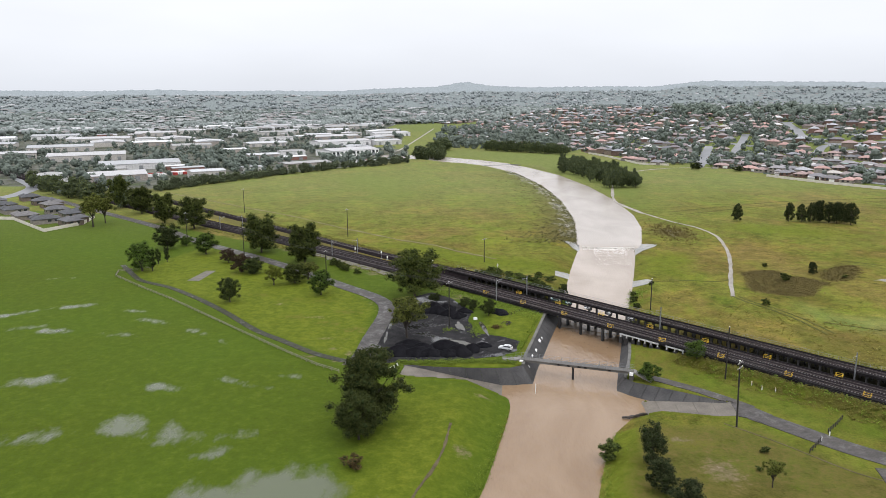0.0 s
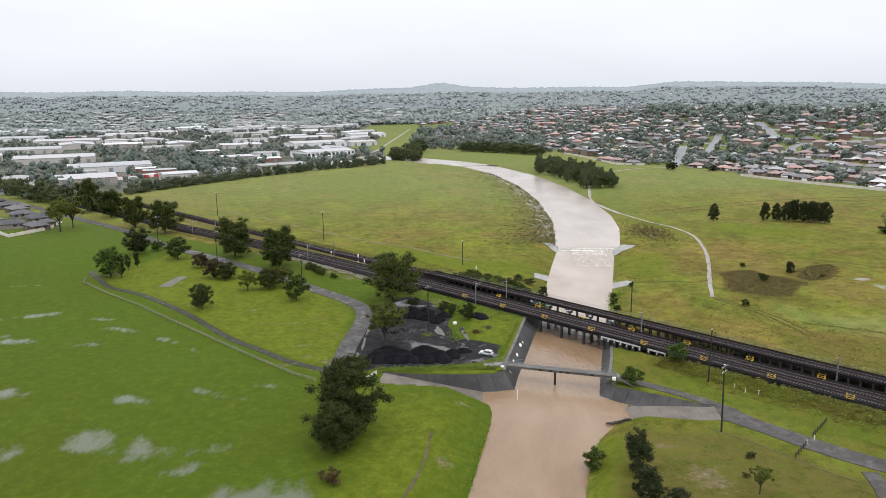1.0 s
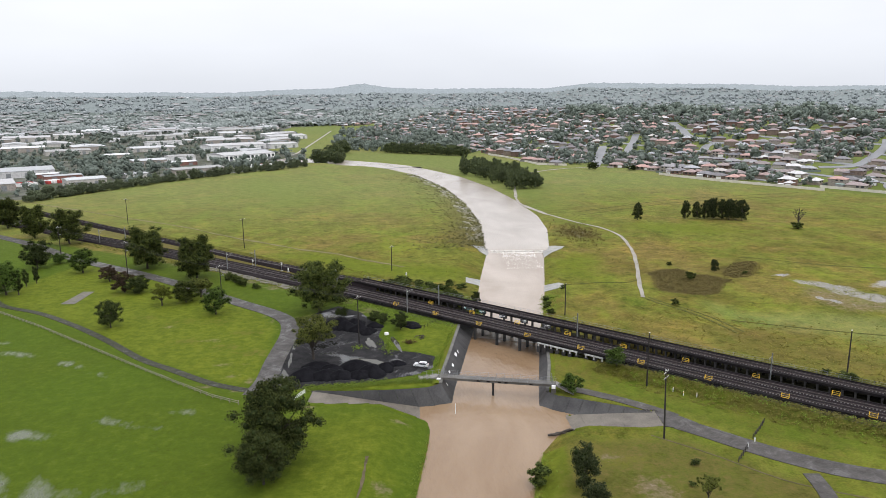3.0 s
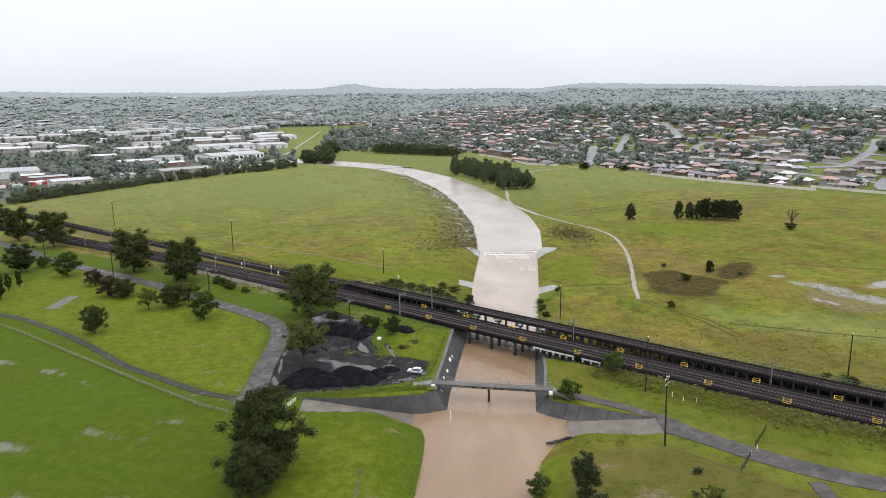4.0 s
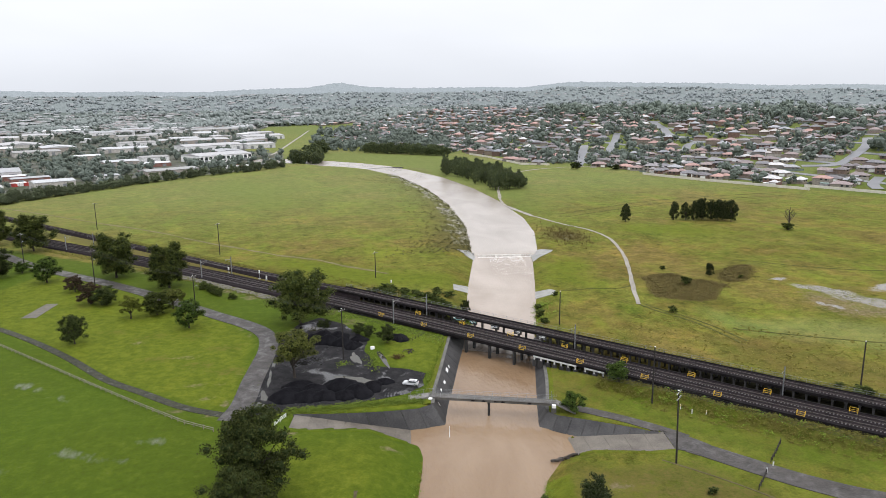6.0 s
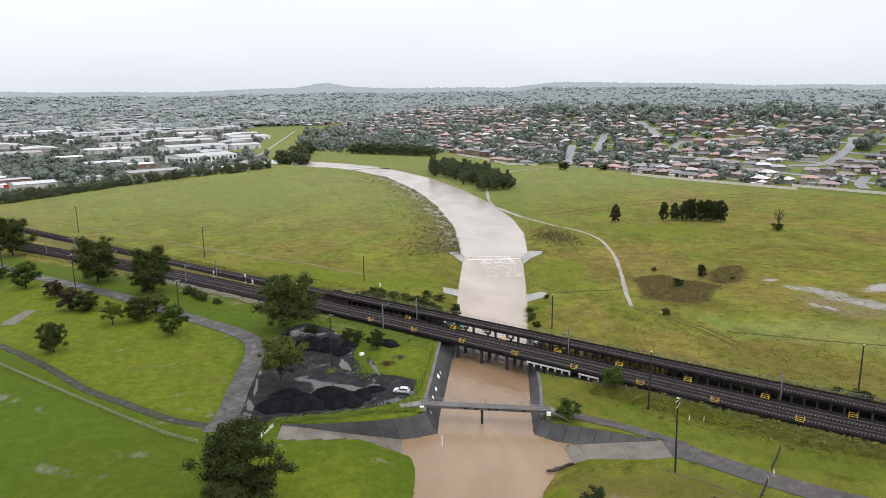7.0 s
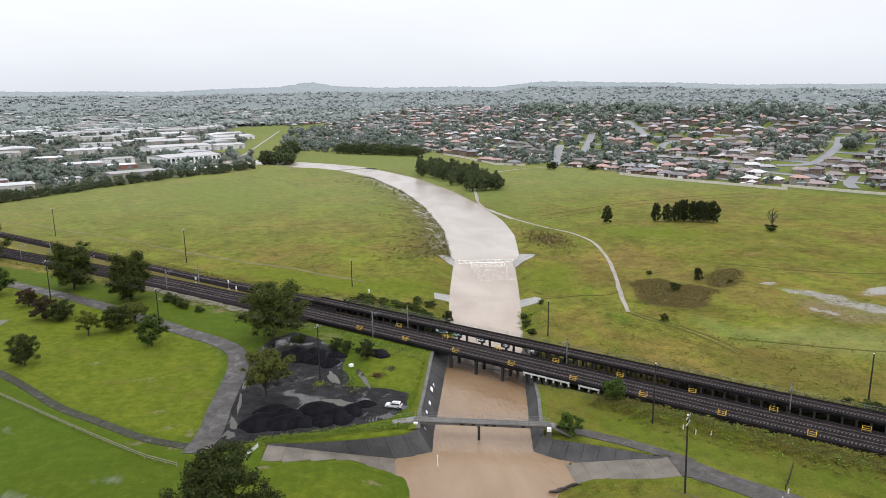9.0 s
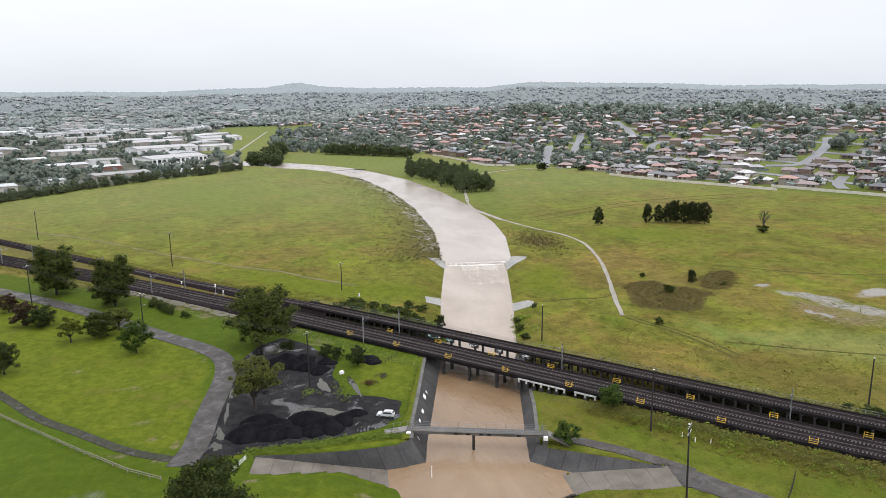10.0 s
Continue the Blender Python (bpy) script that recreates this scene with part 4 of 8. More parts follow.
def rough_line(pts, amount, seed):
    """A line cut into short uneven steps, as worn edges run."""
    rnd = random.Random(seed)
    out = [pts[0]]
    for (ax, ay), (bx, by) in zip(pts, pts[1:]):
        k = max(1, int(math.hypot(bx - ax, by - ay) / 1.6))
        out += [(ax + (bx - ax) * i / k + rnd.gauss(0, amount), ay + (by - ay) * i / k + rnd.gauss(0, amount)) for i in range(1, k)] + [(bx, by)]
    return out


YARD_L = [(-57, -0.5), (-53.8, 8), (-52.6, 20), (-51.8, 32), (-50.9, 44), (-50.4, 52), (-46, 63), (-39.5, 69)]
YARD_R = rough_line([(-47, 1.2), (-42.8, 2.9), (-34.8, 3.1), (-30.7, 2.6), (-25.6, 4.5), (-24.8, 14), (-24.6, 24.2), (-25.6, 31.8), (-27.0, 36), (-25.6, 46), (-33, 62)], 0.3, 5)
YARD_END = rough_line([(-19, 6.0), (-13.5, 11), (-12.2, 18.5), (-16.4, 21.4)], 0.3, 6)
ribbon("spoil_yard", [(-27, 3.8), (-26.4, 14), (-26, 25.5)], YARD_END, M_BLACKLOT, 0.085, "black wet spoil yard's end beside canal", "yard")
ribbon("spoil_yard", YARD_L, YARD_R, M_BLACKLOT, 0.09, "black wet spoil yard with puddles beside canal", "yard")


def blob(name, x, y, rx, ry, rz, mat, lift, label, category, seed=0, n=40, wob=0.35, kind="structure"):
    """A thin patch with an uneven outline, lying on the ground."""
    rnd = random.Random(seed)
    ph = [rnd.uniform(0, 6.28) for _ in range(6)]
    v = [(0, 0, 0)]
    for ring in (0.5, 1.0):
        for i in range(n):
            t = 2 * math.pi * i / n
            r = ring * (1 + wob * (0.5 * math.sin(2 * t + ph[0]) + 0.35 * math.sin(3 * t + ph[1]) + 0.3 * math.sin(5 * t + ph[2]) + 0.2 * math.sin(9 * t + ph[3]) + 0.15 * math.sin(14 * t + ph[4])))
            v.append((rx * r * math.cos(t), ry * r * math.sin(t), 0))
    c, s = math.cos(radians(rz)), math.sin(radians(rz))
    v = [(x + a * c - b * s, y + a * s + b * c, 0) for a, b, _ in v]
    z = land(np.array([p[0] for p in v]), np.array([p[1] for p in v]))
    zz = float(np.median(z)) if mat is M_PUDDLE else None
    v = [(p[0], p[1], (zz if zz is not None else h) + lift) for p, h in zip(v, z)]
    f = [(0, 1 + i, 1 + (i + 1) % n) for i in range(n)] + [(1 + i, 1 + n + i, 1 + n + (i + 1) % n, 1 + (i + 1) % n) for i in range(n)]
    return tagged(mesh_object(name, v, f, mat), label, category, kind=kind)


for i, (x, y, a, b, r) in enumerate([(-29.8, 16.0, 5.0, 2.4, -25), (-41.0, 58.0, 2.4, 2.4, 30), (-22.2, 29.5, 0.8, 5.6, 8), (-32.7, 51, 0.9, 2.0, 20), (-29.4, 31, 1.1, 4.2, 5), (-50.6, 31.5, 0.4, 3.6, 0), (-50.8, 21, 0.45, 4.6, 2), (-51.2, 10.6, 0.6, 3.6, 6), (-51.4, 5.4, 1.1, 1.6, 0)]):
    blob("puddle", x, y, a, b, r, M_PUDDLE, 0.14, "grey puddle on black yard surface", "puddle", seed=40 + i, wob=0.3 if i < 3 else 0.42)
ribbon("cricket_pitch", [(-134.4, 86.0), (-132.6, 101.8)], [(-129.6, 85.4), (-128.6, 101.4)], M_GRIT, 0.09, "pale bare rectangular pitch in the lawn", "pitch")
ga, gb = offset_line(curve_points([(28, -29), (33, -34.2), (37.6, -39.5), (43.5, -47.4), (48.3, -52), (60, -60)]), 0.35)
ribbon("path", ga, gb, M_EARTH, 0.05, "trodden earth line across the bank", "path")

# worn tracks over the pasture
for pts, w_ in (([(67.4, 70.2), (70, 62), (73.6, 55.1), (77.2, 44), (79.5, 28.4)], 0.9), ([(69.4, 70.2), (72, 62.6), (75.6, 56), (79.4, 44.6), (82, 29)], 0.7),
                ([(98, 250), (110, 256.3), (150, 277), (184.6, 291.3), (230, 300), (282, 305.8)], 1.0), ([(97, 238), (105.2, 242.6), (145, 263), (177.6, 277.2), (225, 287), (271.8, 290.7)], 0.8),
                ([(45, 91), (51.7, 91.4), (60, 92), (69.5, 90.6), (76, 94)], 0.7), ([(132, 120), (150, 105), (175, 92), (215, 84), (250, 70)], 0.8), ([(84, 40), (110, 22), (140, 8), (170, -12)], 0.8)):
    wa_, wb_ = offset_line(curve_points(pts), w_)
    ribbon("track", wa_, wb_, M_RUT, 0.05, "worn wheel track through the rough pasture", "track", 0.04)

# ---------------------------------------------------------------- spoil heaps


def heap(x, y, r, h, seed):
    rnd = random.Random(seed)
    n_, m_ = 22, 7
    ph = [rnd.uniform(0, 6.28) for _ in range(4)]
    v, f = [(0, 0, h)], []
    for k in range(1, m_ + 1):
        q = k / m_
        for i in range(n_):
            t = 2 * math.pi * i / n_
            rr = r * q * (1 + 0.18 * math.sin(2 * t + ph[0]) + 0.12 * math.sin(3 * t + ph[1]) + 0.06 * math.sin(7 * t + ph[2]))
            z = h * (1 - q ** 1.25) ** 1.0 + 0.10 * h * math.sin(5 * t + ph[3] + 4 * q) * q * (1 - q) * 2 + rnd.uniform(-0.06, 0.06) * (q < 1)
            v.append((rr * math.cos(t), rr * math.sin(t), z if k < m_ else -0.25))
    for i in range(n_):
        f.append((0, 1 + i, 1 + (i + 1) % n_))
    for k in range(m_ - 1):
        for i in range(n_):
            a, b = 1 + k * n_ + i, 1 + k * n_ + (i + 1) % n_
            f.append((a, a + n_, b + n_, b))
    ob = mesh_object("spoil_mound", v, f, M_PILE, smooth=True)
    ob.matrix_world = pose(x, y, land1(x, y) + 0.08, 0, 0, 0)
    return tagged(ob, "rounded heap of black crushed spoil on yard", "heap", group="spoil heaps")


for i, (x, y, r, h) in enumerate([(-46, 10, 4.6, 1.9), (-41, 8.5, 4.2, 1.8), (-44, 14.5, 4.0, 1.7), (-37.5, 8, 3.8, 1.6), (-33.5, 13, 4.2, 2.3), (-29.5, 9.5, 4.2, 2.1), (-26, 11.5, 3.2, 1.6),
                                 (-22.8, 14, 2.2, 1.1), (-32.5, 7.5, 3.2, 1.5), (-39.5, 12.5, 3.5, 1.5), (-41, 47, 3.6, 2.2), (-36.5, 45.5, 3.8, 2.4), (-32.5, 43, 3.6, 2.2), (-38, 50.5, 3.4, 2.0), (-34, 48.5, 3.6, 2.1), (-30, 40.5, 2.8, 1.6), (-28, 46, 2.6, 1.4), (-17, 45.5, 3.6, 1.1)]):
    heap(x, y, r, h, i)

# ---------------------------------------------------------------- railway


def rail_ribbon(name, s0, s1, o0, o1, z0, z1, back, step=5.0):
    """A long bar of rectangular section along the line, from offset o0 to o1 and height z0 to z1."""
    v, f = [], []
    m = max(2, int((s1 - s0) / step) + 1)
    for i in range(m):
        s = s0 + (s1 - s0) * i / (m - 1)
        za, zb = (z0(s), z1(s)) if callable(z0) else (z0, z1)
        for o, z in ((o0, za), (o1, za), (o1, zb), (o0, zb)):
            p = rail_point(s, o, z, back)
            v.append(tuple(p))
    for i in range(m - 1):
        a = i * 4
        for j in range(4):
            f.append((a + j, a + (j + 1) % 4, a + 4 + (j + 1) % 4, a + 4 + j))
    f += [(0, 3, 2, 1), (4 * m - 4, 4 * m - 3, 4 * m - 2, 4 * m - 1)]
    return v, f


FRONT_Z, BACK_Z = 1.75, 2.6      # top of sleepers
S_END = 240.0


def front_level(s):
    return float(np.interp(s, [-800, -130, -85, 400], [0.95, 1.15, FRONT_Z, FRONT_Z]))


def back_level(s):
    return float(np.interp(s, [-700, -160, -85, 400], [1.05, 1.35, BACK_Z, BACK_Z]))


SLEEPER = bpy.data.meshes.new("sleeper")
SLEEPER.from_pydata(*(lambda g: (g[0], [], g[1]))(box(-0.13, -1.25, 0, 0.13, 1.25, 0.16, 0.02)))
SLEEPER.materials.append(M_SLEEPER)


def track(off, back, s0, s1, name, label):
    lev = back_level if back else front_level
    root = empty(name, *rail_point(0, off, 0, back))
    inv = root.matrix_world.inverted()
    for r in (-0.75, 0.75):
        g = rail_ribbon("rail", s0, s1, off + r - 0.05, off + r + 0.05, lambda s: lev(s) + 0.0, lambda s: lev(s) + 0.17, back)
        part("rail", moved(g, inv), M_RAIL, root, "dull steel rail")
    geos, s = [], max(s0, -190.0)
    while s < min(s1, 120.0):
        q = rail_point(s + 0.3, off, 0, back) - rail_point(s - 0.3, off, 0, back)
        m = inv @ Matrix.Translation(rail_point(s, off, lev(s) - 0.13, back)) @ Matrix.Rotation(math.atan2(q.y, q.x), 4, 'Z')
        if -62 < s < 76:
            o = new("sleeper", SLEEPER)
            o.parent = root
            o.matrix_basis = m
        else:
            geos.append(moved(box(-0.13, -1.25, 0, 0.13, 1.25, 0.16), m))
        s += 0.68
    part("ballast_fill", moved(rail_ribbon("ballast_fill", max(s0, -190.0), min(s1, 130.0), off - 0.64, off + 0.64, lambda s: lev(s) - 0.1, lambda s: lev(s) + 0.06, back), inv), M_BALLAST, root, "dark stone ballast between rails")
    part("track_bed", join(geos), M_SLEEPER, root, "distant sleepers")["kind"] = "stuff"
    return tagged(root, label, "railway track", group="railway tracks")


track(1.95, False, -760, S_END, "railway_track", "double line's far track on dark ballast deck")
track(-1.85, False, -760, S_END, "railway_track", "double line's near track on dark ballast deck")
track(0.0, True, -690, S_END, "railway_track", "single elevated back track on dark deck")

# ballast beds where the lines run at grade
for back, o, nm in ((False, 5.2, "wide"), (True, 2.2, "narrow")):
    v, f = [], []
    lev = back_level if back else front_level
    ss = np.linspace(-760 if not back else -690, -80, 90)
    for s in ss:
        for oo, dz in ((-o - 1.2, None), (-o, -0.06), (o, -0.06), (o + 1.2, None)):
            p = rail_point(s, oo, 0, back)
            v.append((p.x, p.y, (lev(s) + dz) if dz is not None else land1(p.x, p.y) - 0.15))
    for i in range(len(ss) - 1):
        for j in range(3):
            a = i * 4 + j
            f.append((a, a + 1, a + 5, a + 4))
    tagged(mesh_object("ballast_bed", v, f, M_BALLAST), nm + " bed of dark stone ballast under tracks", "ballast", kind="structure")


def viaduct(back, s0, s1, o0, o1, top, depth, name, label, places, pier_w):
    lev = (lambda s: top)
    root = empty(name, *rail_point(0, 0, 0, back))
    inv = root.matrix_world.inverted()
    part("deck", moved(rail_ribbon("deck", s0, s1, o0, o1, top - 0.5, top - 0.05, back), inv), M_BALLAST, root, "ballasted dark deck")
    for o in (o0, o1 - 0.35):
        part("edge_girder", moved(rail_ribbon("edge_girder", s0, s1, o - 0.02, o + 0.37, top - depth, top + 0.12, back), inv), M_DECK, root, "dark stained edge girder")
    if not back:
        for s_a, s_b in ((-5.1, 7.4), (9.6, 15.0)):
            part("pale_beam", moved(rail_ribbon("pale_beam", s_a, s_b, o0 - 0.14, o0 + 0.12, top - depth - 0.12, top - depth + 0.28, back), inv), M_COPING_W, root, "whitish concrete edge beam")
            for i in range(int((s_b - s_a) / 2.0) + 1):
                q = s_a + 0.3 + i * (s_b - s_a - 0.6) / int((s_b - s_a) / 2.0)
                part("pale_leg", moved(rail_ribbon("pale_leg", q - 0.16, q + 0.16, o0 - 0.13, o0 + 0.2, 0.15, top - depth - 0.12, back), inv), M_COPING_W, root, "whitish concrete leg")
                # added block, fills the drop from the short leg to the ground
                part("footing", moved(rail_ribbon("footing", q - 0.5, q + 0.5, o0 - 0.1, o0 + 0.4, -1.7, 0.15, back), inv), M_CONC_DARK, root, "added dark block under the leg")
    part("cable_trough", moved(rail_ribbon("cable_trough", s0, s1, o0 + 0.5, o0 + 0.72, top - 0.05, top + 0.12, back), inv), M_DECK, root, "dark cable trough")
    for s in places:
        p = rail_point(s, (o0 + o1) / 2, 0, back)
        a, b = rail_point(s, o0 + 0.3, 0, back), rail_point(s, o1 - 0.3, 0, back)
        g = min(land1(a.x, a.y), land1(b.x, b.y), land1(p.x, p.y)) - 0.4
        ang = math.atan2(RAIL_D.y, RAIL_D.x)
        m = Matrix.Translation((p.x, p.y, 0)) @ Matrix.Rotation(ang, 4, 'Z')
        half = (o1 - o0) / 2 - 0.25
        head = box(-pier_w * 0.7, -half, top - depth - 0.45, pier_w * 0.7, half, top - 0.5)
        legs = [box(-pier_w / 2, c - 0.35, g, pier_w / 2, c + 0.35, top - depth - 0.4) for c in np.linspace(-half + 0.4, half - 0.4, 3 if half > 3 else 2)]
        part("pier", moved(join([head] + legs), inv @ m), M_CONC_DARK, root, "trestle pier with crosshead")
    return tagged(root, label, "railway viaduct")


FRONT_PIERS = [-27.4 + 8.0 * k for k in range(-7, 34)]
BACK_PIERS = [-92.0 + 2.6 * k for k in range(19)] + [-41.0 + 7.8 * k for k in range(5)] + [-7.2 + 2.6 * k for k in range(95)]
viaduct(False, -84, S_END, -4.6, 4.7, FRONT_Z, 0.75, "railway_viaduct", "low dark double-track railway viaduct over flooded canal", FRONT_PIERS, 0.6)
back_viaduct = viaduct(True, -92, S_END, -2.75, 2.75, BACK_Z, 0.5, "railway_viaduct", "slender single-track railway viaduct behind the double line", BACK_PIERS, 0.4)


# soil sheets under the decks, painted dark where their shade falls
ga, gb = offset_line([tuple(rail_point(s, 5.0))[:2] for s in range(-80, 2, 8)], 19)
ribbon("bare_ground", ga, gb, M_SHADY, 0.06, "bare soil darkened for shade below the viaducts", "ground", 0.05)
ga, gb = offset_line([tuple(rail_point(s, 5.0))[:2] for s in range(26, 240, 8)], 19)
ribbon("bare_ground", ga, gb, M_SHADY, 0.06, "bare soil darkened for shade below the viaducts", "ground", 0.05)


M_TEAL_PAINT = material("teal_paint", (0.10, 0.26, 0.25), (0.26, 0.46, 0.44), 1.5, 0.7, 4, 0.05)
M_NAVY_PAINT = material("navy_paint", (0.015, 0.018, 0.05), (0.04, 0.05, 0.12), 1.5, 0.7, 4, 0.05)
# pier heads under the back line, covered with scrawled paint that nobody can read
pr = random.Random(12)
for s_, w_, coats in ((-38.6, 4.6, (M_TEAL_PAINT, M_WHITE, M_TEAL_PAINT)), (-33.2, 2.4, (M_TEAL_PAINT, M_WHITE, M_TEAL_PAINT)), (-25.4, 2.6, (M_WHITE, M_NAVY_PAINT, M_WHITE)), (-17.6, 2.4, (M_STEEL, M_WHITE, M_STEEL)), (-9.8, 3.0, (M_WHITE, M_STEEL, M_WHITE))):
    inv_ = back_viaduct.matrix_world.inverted()
    head = part("pier_head", moved(rail_ribbon("pier_head", s_ - w_ / 2, s_ + w_ / 2, -3.0, -2.4, BACK_Z - 1.5, BACK_Z - 0.28, True, 1.0), inv_), M_CONC_DARK, back_viaduct, "stained concrete pier head")
    for k in range(9):
        c_, l_ = s_ + w_ * pr.uniform(-0.40, 0.40), pr.uniform(0.25, 0.7)
        z_, h_ = BACK_Z - pr.uniform(0.55, 1.2), pr.uniform(0.12, 0.42)
        part("paint_patch", moved(rail_ribbon("paint_patch", c_ - l_ / 2, c_ + l_ / 2, -3.02 - 0.004 * k, -2.98, z_ - h_ / 2, z_ + h_ / 2, True, 0.5), inv_), coats[k % 3], head, "faded painted patch")


def handrail(points, name, label, h=1.05, step=2.4, mat=None, rails=(0.5, 1.0), r=0.03):
    """Posts and rails along a line of points."""
    root = empty(name, *points[0])
    inv = root.matrix_world.inverted()
    pts = [Vector(p) for p in points]
    for z in rails:
        part("rail", moved(tube([p + Vector((0, 0, z * h)) for p in pts], r, 5), inv), mat, root)
    acc = 0.0
    for a, b in zip(pts, pts[1:]):
        ln = (b - a).length
        s = acc
        while s < ln:
            p = a + (b - a) * s / ln
            part("post", moved(tube([p, p + Vector((0, 0, h))], r * 1.3, 5), inv), mat, root)
            s += step
        acc = s - ln
    return tagged(root, label, "handrail")


handrail([tuple(rail_point(s, 2.75, BACK_Z - 0.05, True)) for s in range(-92, 130, 6)], "handrail", "grey steel handrail along the back viaduct", 1.1, 2.4, M_STEEL)


def refuge():
    """A yellow steel trackside refuge: floor, two side frames and a back frame."""
    root = empty("track_refuge")
    w, d, h, r = 1.55, 0.8, 0.95, 0.038
    part("floor", box(-w / 2, -d, -0.05, w / 2, 0, 0.03), M_DECK, root, "dark mesh floor")
    for x in (-w / 2, w / 2):
        part("side_frame", join([tube([(x, 0, 0), (x, 0, h)], r, 6), tube([(x, -d, 0), (x, -d, h)], r, 6), tube([(x, 0, h), (x, -d, h)], r, 6), tube([(x, 0, h / 2), (x, -d, h / 2)], r, 6)]), M_YELLOW, root)
    part("back_frame", join([tube([(-w / 2, -d, h), (w / 2, -d, h)], r, 6), tube([(-w / 2, -d, h / 2), (w / 2, -d, h / 2)], r, 6), box(-w / 2, -d - 0.03, 0.0, w / 2, -d + 0.03, 0.12)]), M_YELLOW, root)
    return tagged(root, "bright yellow steel track refuge cage on viaduct edge", "refuge", group="track refuges")


RANG = math.degrees(math.atan2(RAIL_D.y, RAIL_D.x))
proto = refuge()
first = True
for k in range(-4, 10):
    s = 7.9 + 17.0 * k
    for o, turn in ((-3.3, 0), (3.4, 180)):
        p = rail_point(s + (8.7 if turn else 0), o, FRONT_Z + 0.1)
        m = pose(p.x, p.y, p.z, 0, 0, RANG + turn)
        if first:
            proto.matrix_world = m
            first = False
        else:
            copy_thing(proto, m)

ga, gb = ragged([tuple(rail_point(s, -7.6))[:2] for s in range(-168, -100, 8)], 3.6, 9, 0.35)
ribbon("path", ga, gb, M_GRIT, 0.08, "grey-brown gravel strip beside the tracks", "path")

# ---------------------------------------------------------------- trees


def ico(r=1.0, sub=1):
    bm = bmesh.new()
    bmesh.ops.create_icosphere(bm, subdivisions=sub, radius=r)
    v = [tuple(p.co) for p in bm.verts]
    f = [tuple(q.index for q in p.verts) for p in bm.faces]
    bm.free()
    return v, f


ICO1 = ico(1, 1)
# crown cores: shade inside the foliage painted dark, the second one hazed too
L_CORE_SHADE = leaf_material("core_shade_foliage", (0.011, 0.018, 0.005), (0.022, 0.031, 0.009))
L_CORE_SHADE_HAZE = leaf_material("hazed_core_shade", (0.048, 0.062, 0.038), (0.074, 0.092, 0.056))
L_OLIVE = leaf_material("olive_leaves", (0.052, 0.066, 0.013), (0.170, 0.182, 0.044))
L_FIG = leaf_material("fig_leaves", (0.017, 0.025, 0.007), (0.052, 0.060, 0.017))
L_SCRUB = leaf_material("scrub_leaves", (0.022, 0.034, 0.008), (0.080, 0.098, 0.024))
L_BROWN = leaf_material("brown_leaves", (0.040, 0.026, 0.010), (0.100, 0.070, 0.030))
L_PINE = leaf_material("casuarina_leaves", (0.014, 0.020, 0.009), (0.056, 0.066, 0.026))


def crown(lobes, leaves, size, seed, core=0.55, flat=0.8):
    """Leaf clumps scattered over lobes (x, y, z, r): small bent leaves round an uneven core, painted dark as inner
    shade.
    """
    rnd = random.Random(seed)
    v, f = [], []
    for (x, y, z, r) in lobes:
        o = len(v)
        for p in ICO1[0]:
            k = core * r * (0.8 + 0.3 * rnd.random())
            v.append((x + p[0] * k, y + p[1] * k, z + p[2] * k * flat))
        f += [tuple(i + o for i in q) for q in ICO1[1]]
    tot = sum(r * r for *_, r in lobes)
    for (x, y, z, r) in lobes:
        for _ in range(int(leaves * r * r / tot)):
            u, t = rnd.uniform(-0.85, 1), rnd.uniform(0, 6.283)
            q = math.sqrt(1 - u * u)
            k = r * (0.55 + 0.55 * rnd.random() ** 0.8)
            c = Vector((x + q * math.cos(t) * k, y + q * math.sin(t) * k, z + u * k * flat))
            a = Vector((rnd.gauss(0, 1), rnd.gauss(0, 1), rnd.gauss(0, 0.6))).normalized()
            b = a.cross(Vector((rnd.gauss(0, 1), rnd.gauss(0, 1), rnd.gauss(0, 1)))).normalized()
            s = size * rnd.uniform(0.6, 1.3)
            o = len(v)
            n_ = a.cross(b) * s * 0.35
            v += [tuple(c - a * s), tuple(c - b * s * 0.7 + n_), tuple(c + a * s), tuple(c + b * s * 0.7 + n_)]
            f.append((o, o + 1, o + 2, o + 3))
    return v, f


def trunk(h, r, ends, seed):
    """A tapered, slightly bent trunk with a limb out to each of the crown's boughs."""
    rnd = random.Random(seed)
    lean = Vector((rnd.uniform(-0.05, 0.05) * h, rnd.uniform(-0.05, 0.05) * h, h))
    geos = [tube([(0, 0, -0.04), (0, 0, 0.02), tuple(lean * 0.5), tuple(lean)], [r * 1.7, r * 1.15, r, r * 0.6], 8)]
    for e_ in ends:
        a = lean * rnd.uniform(0.5, 1.0)
        e_ = Vector(e_)
        k = a.lerp(e_, 0.5) + Vector((0, 0, 0.03))
        geos.append(tube([tuple(a), tuple(k), tuple(e_)], [r * 0.5, r * 0.33, r * 0.1], 5))
    return join(geos)


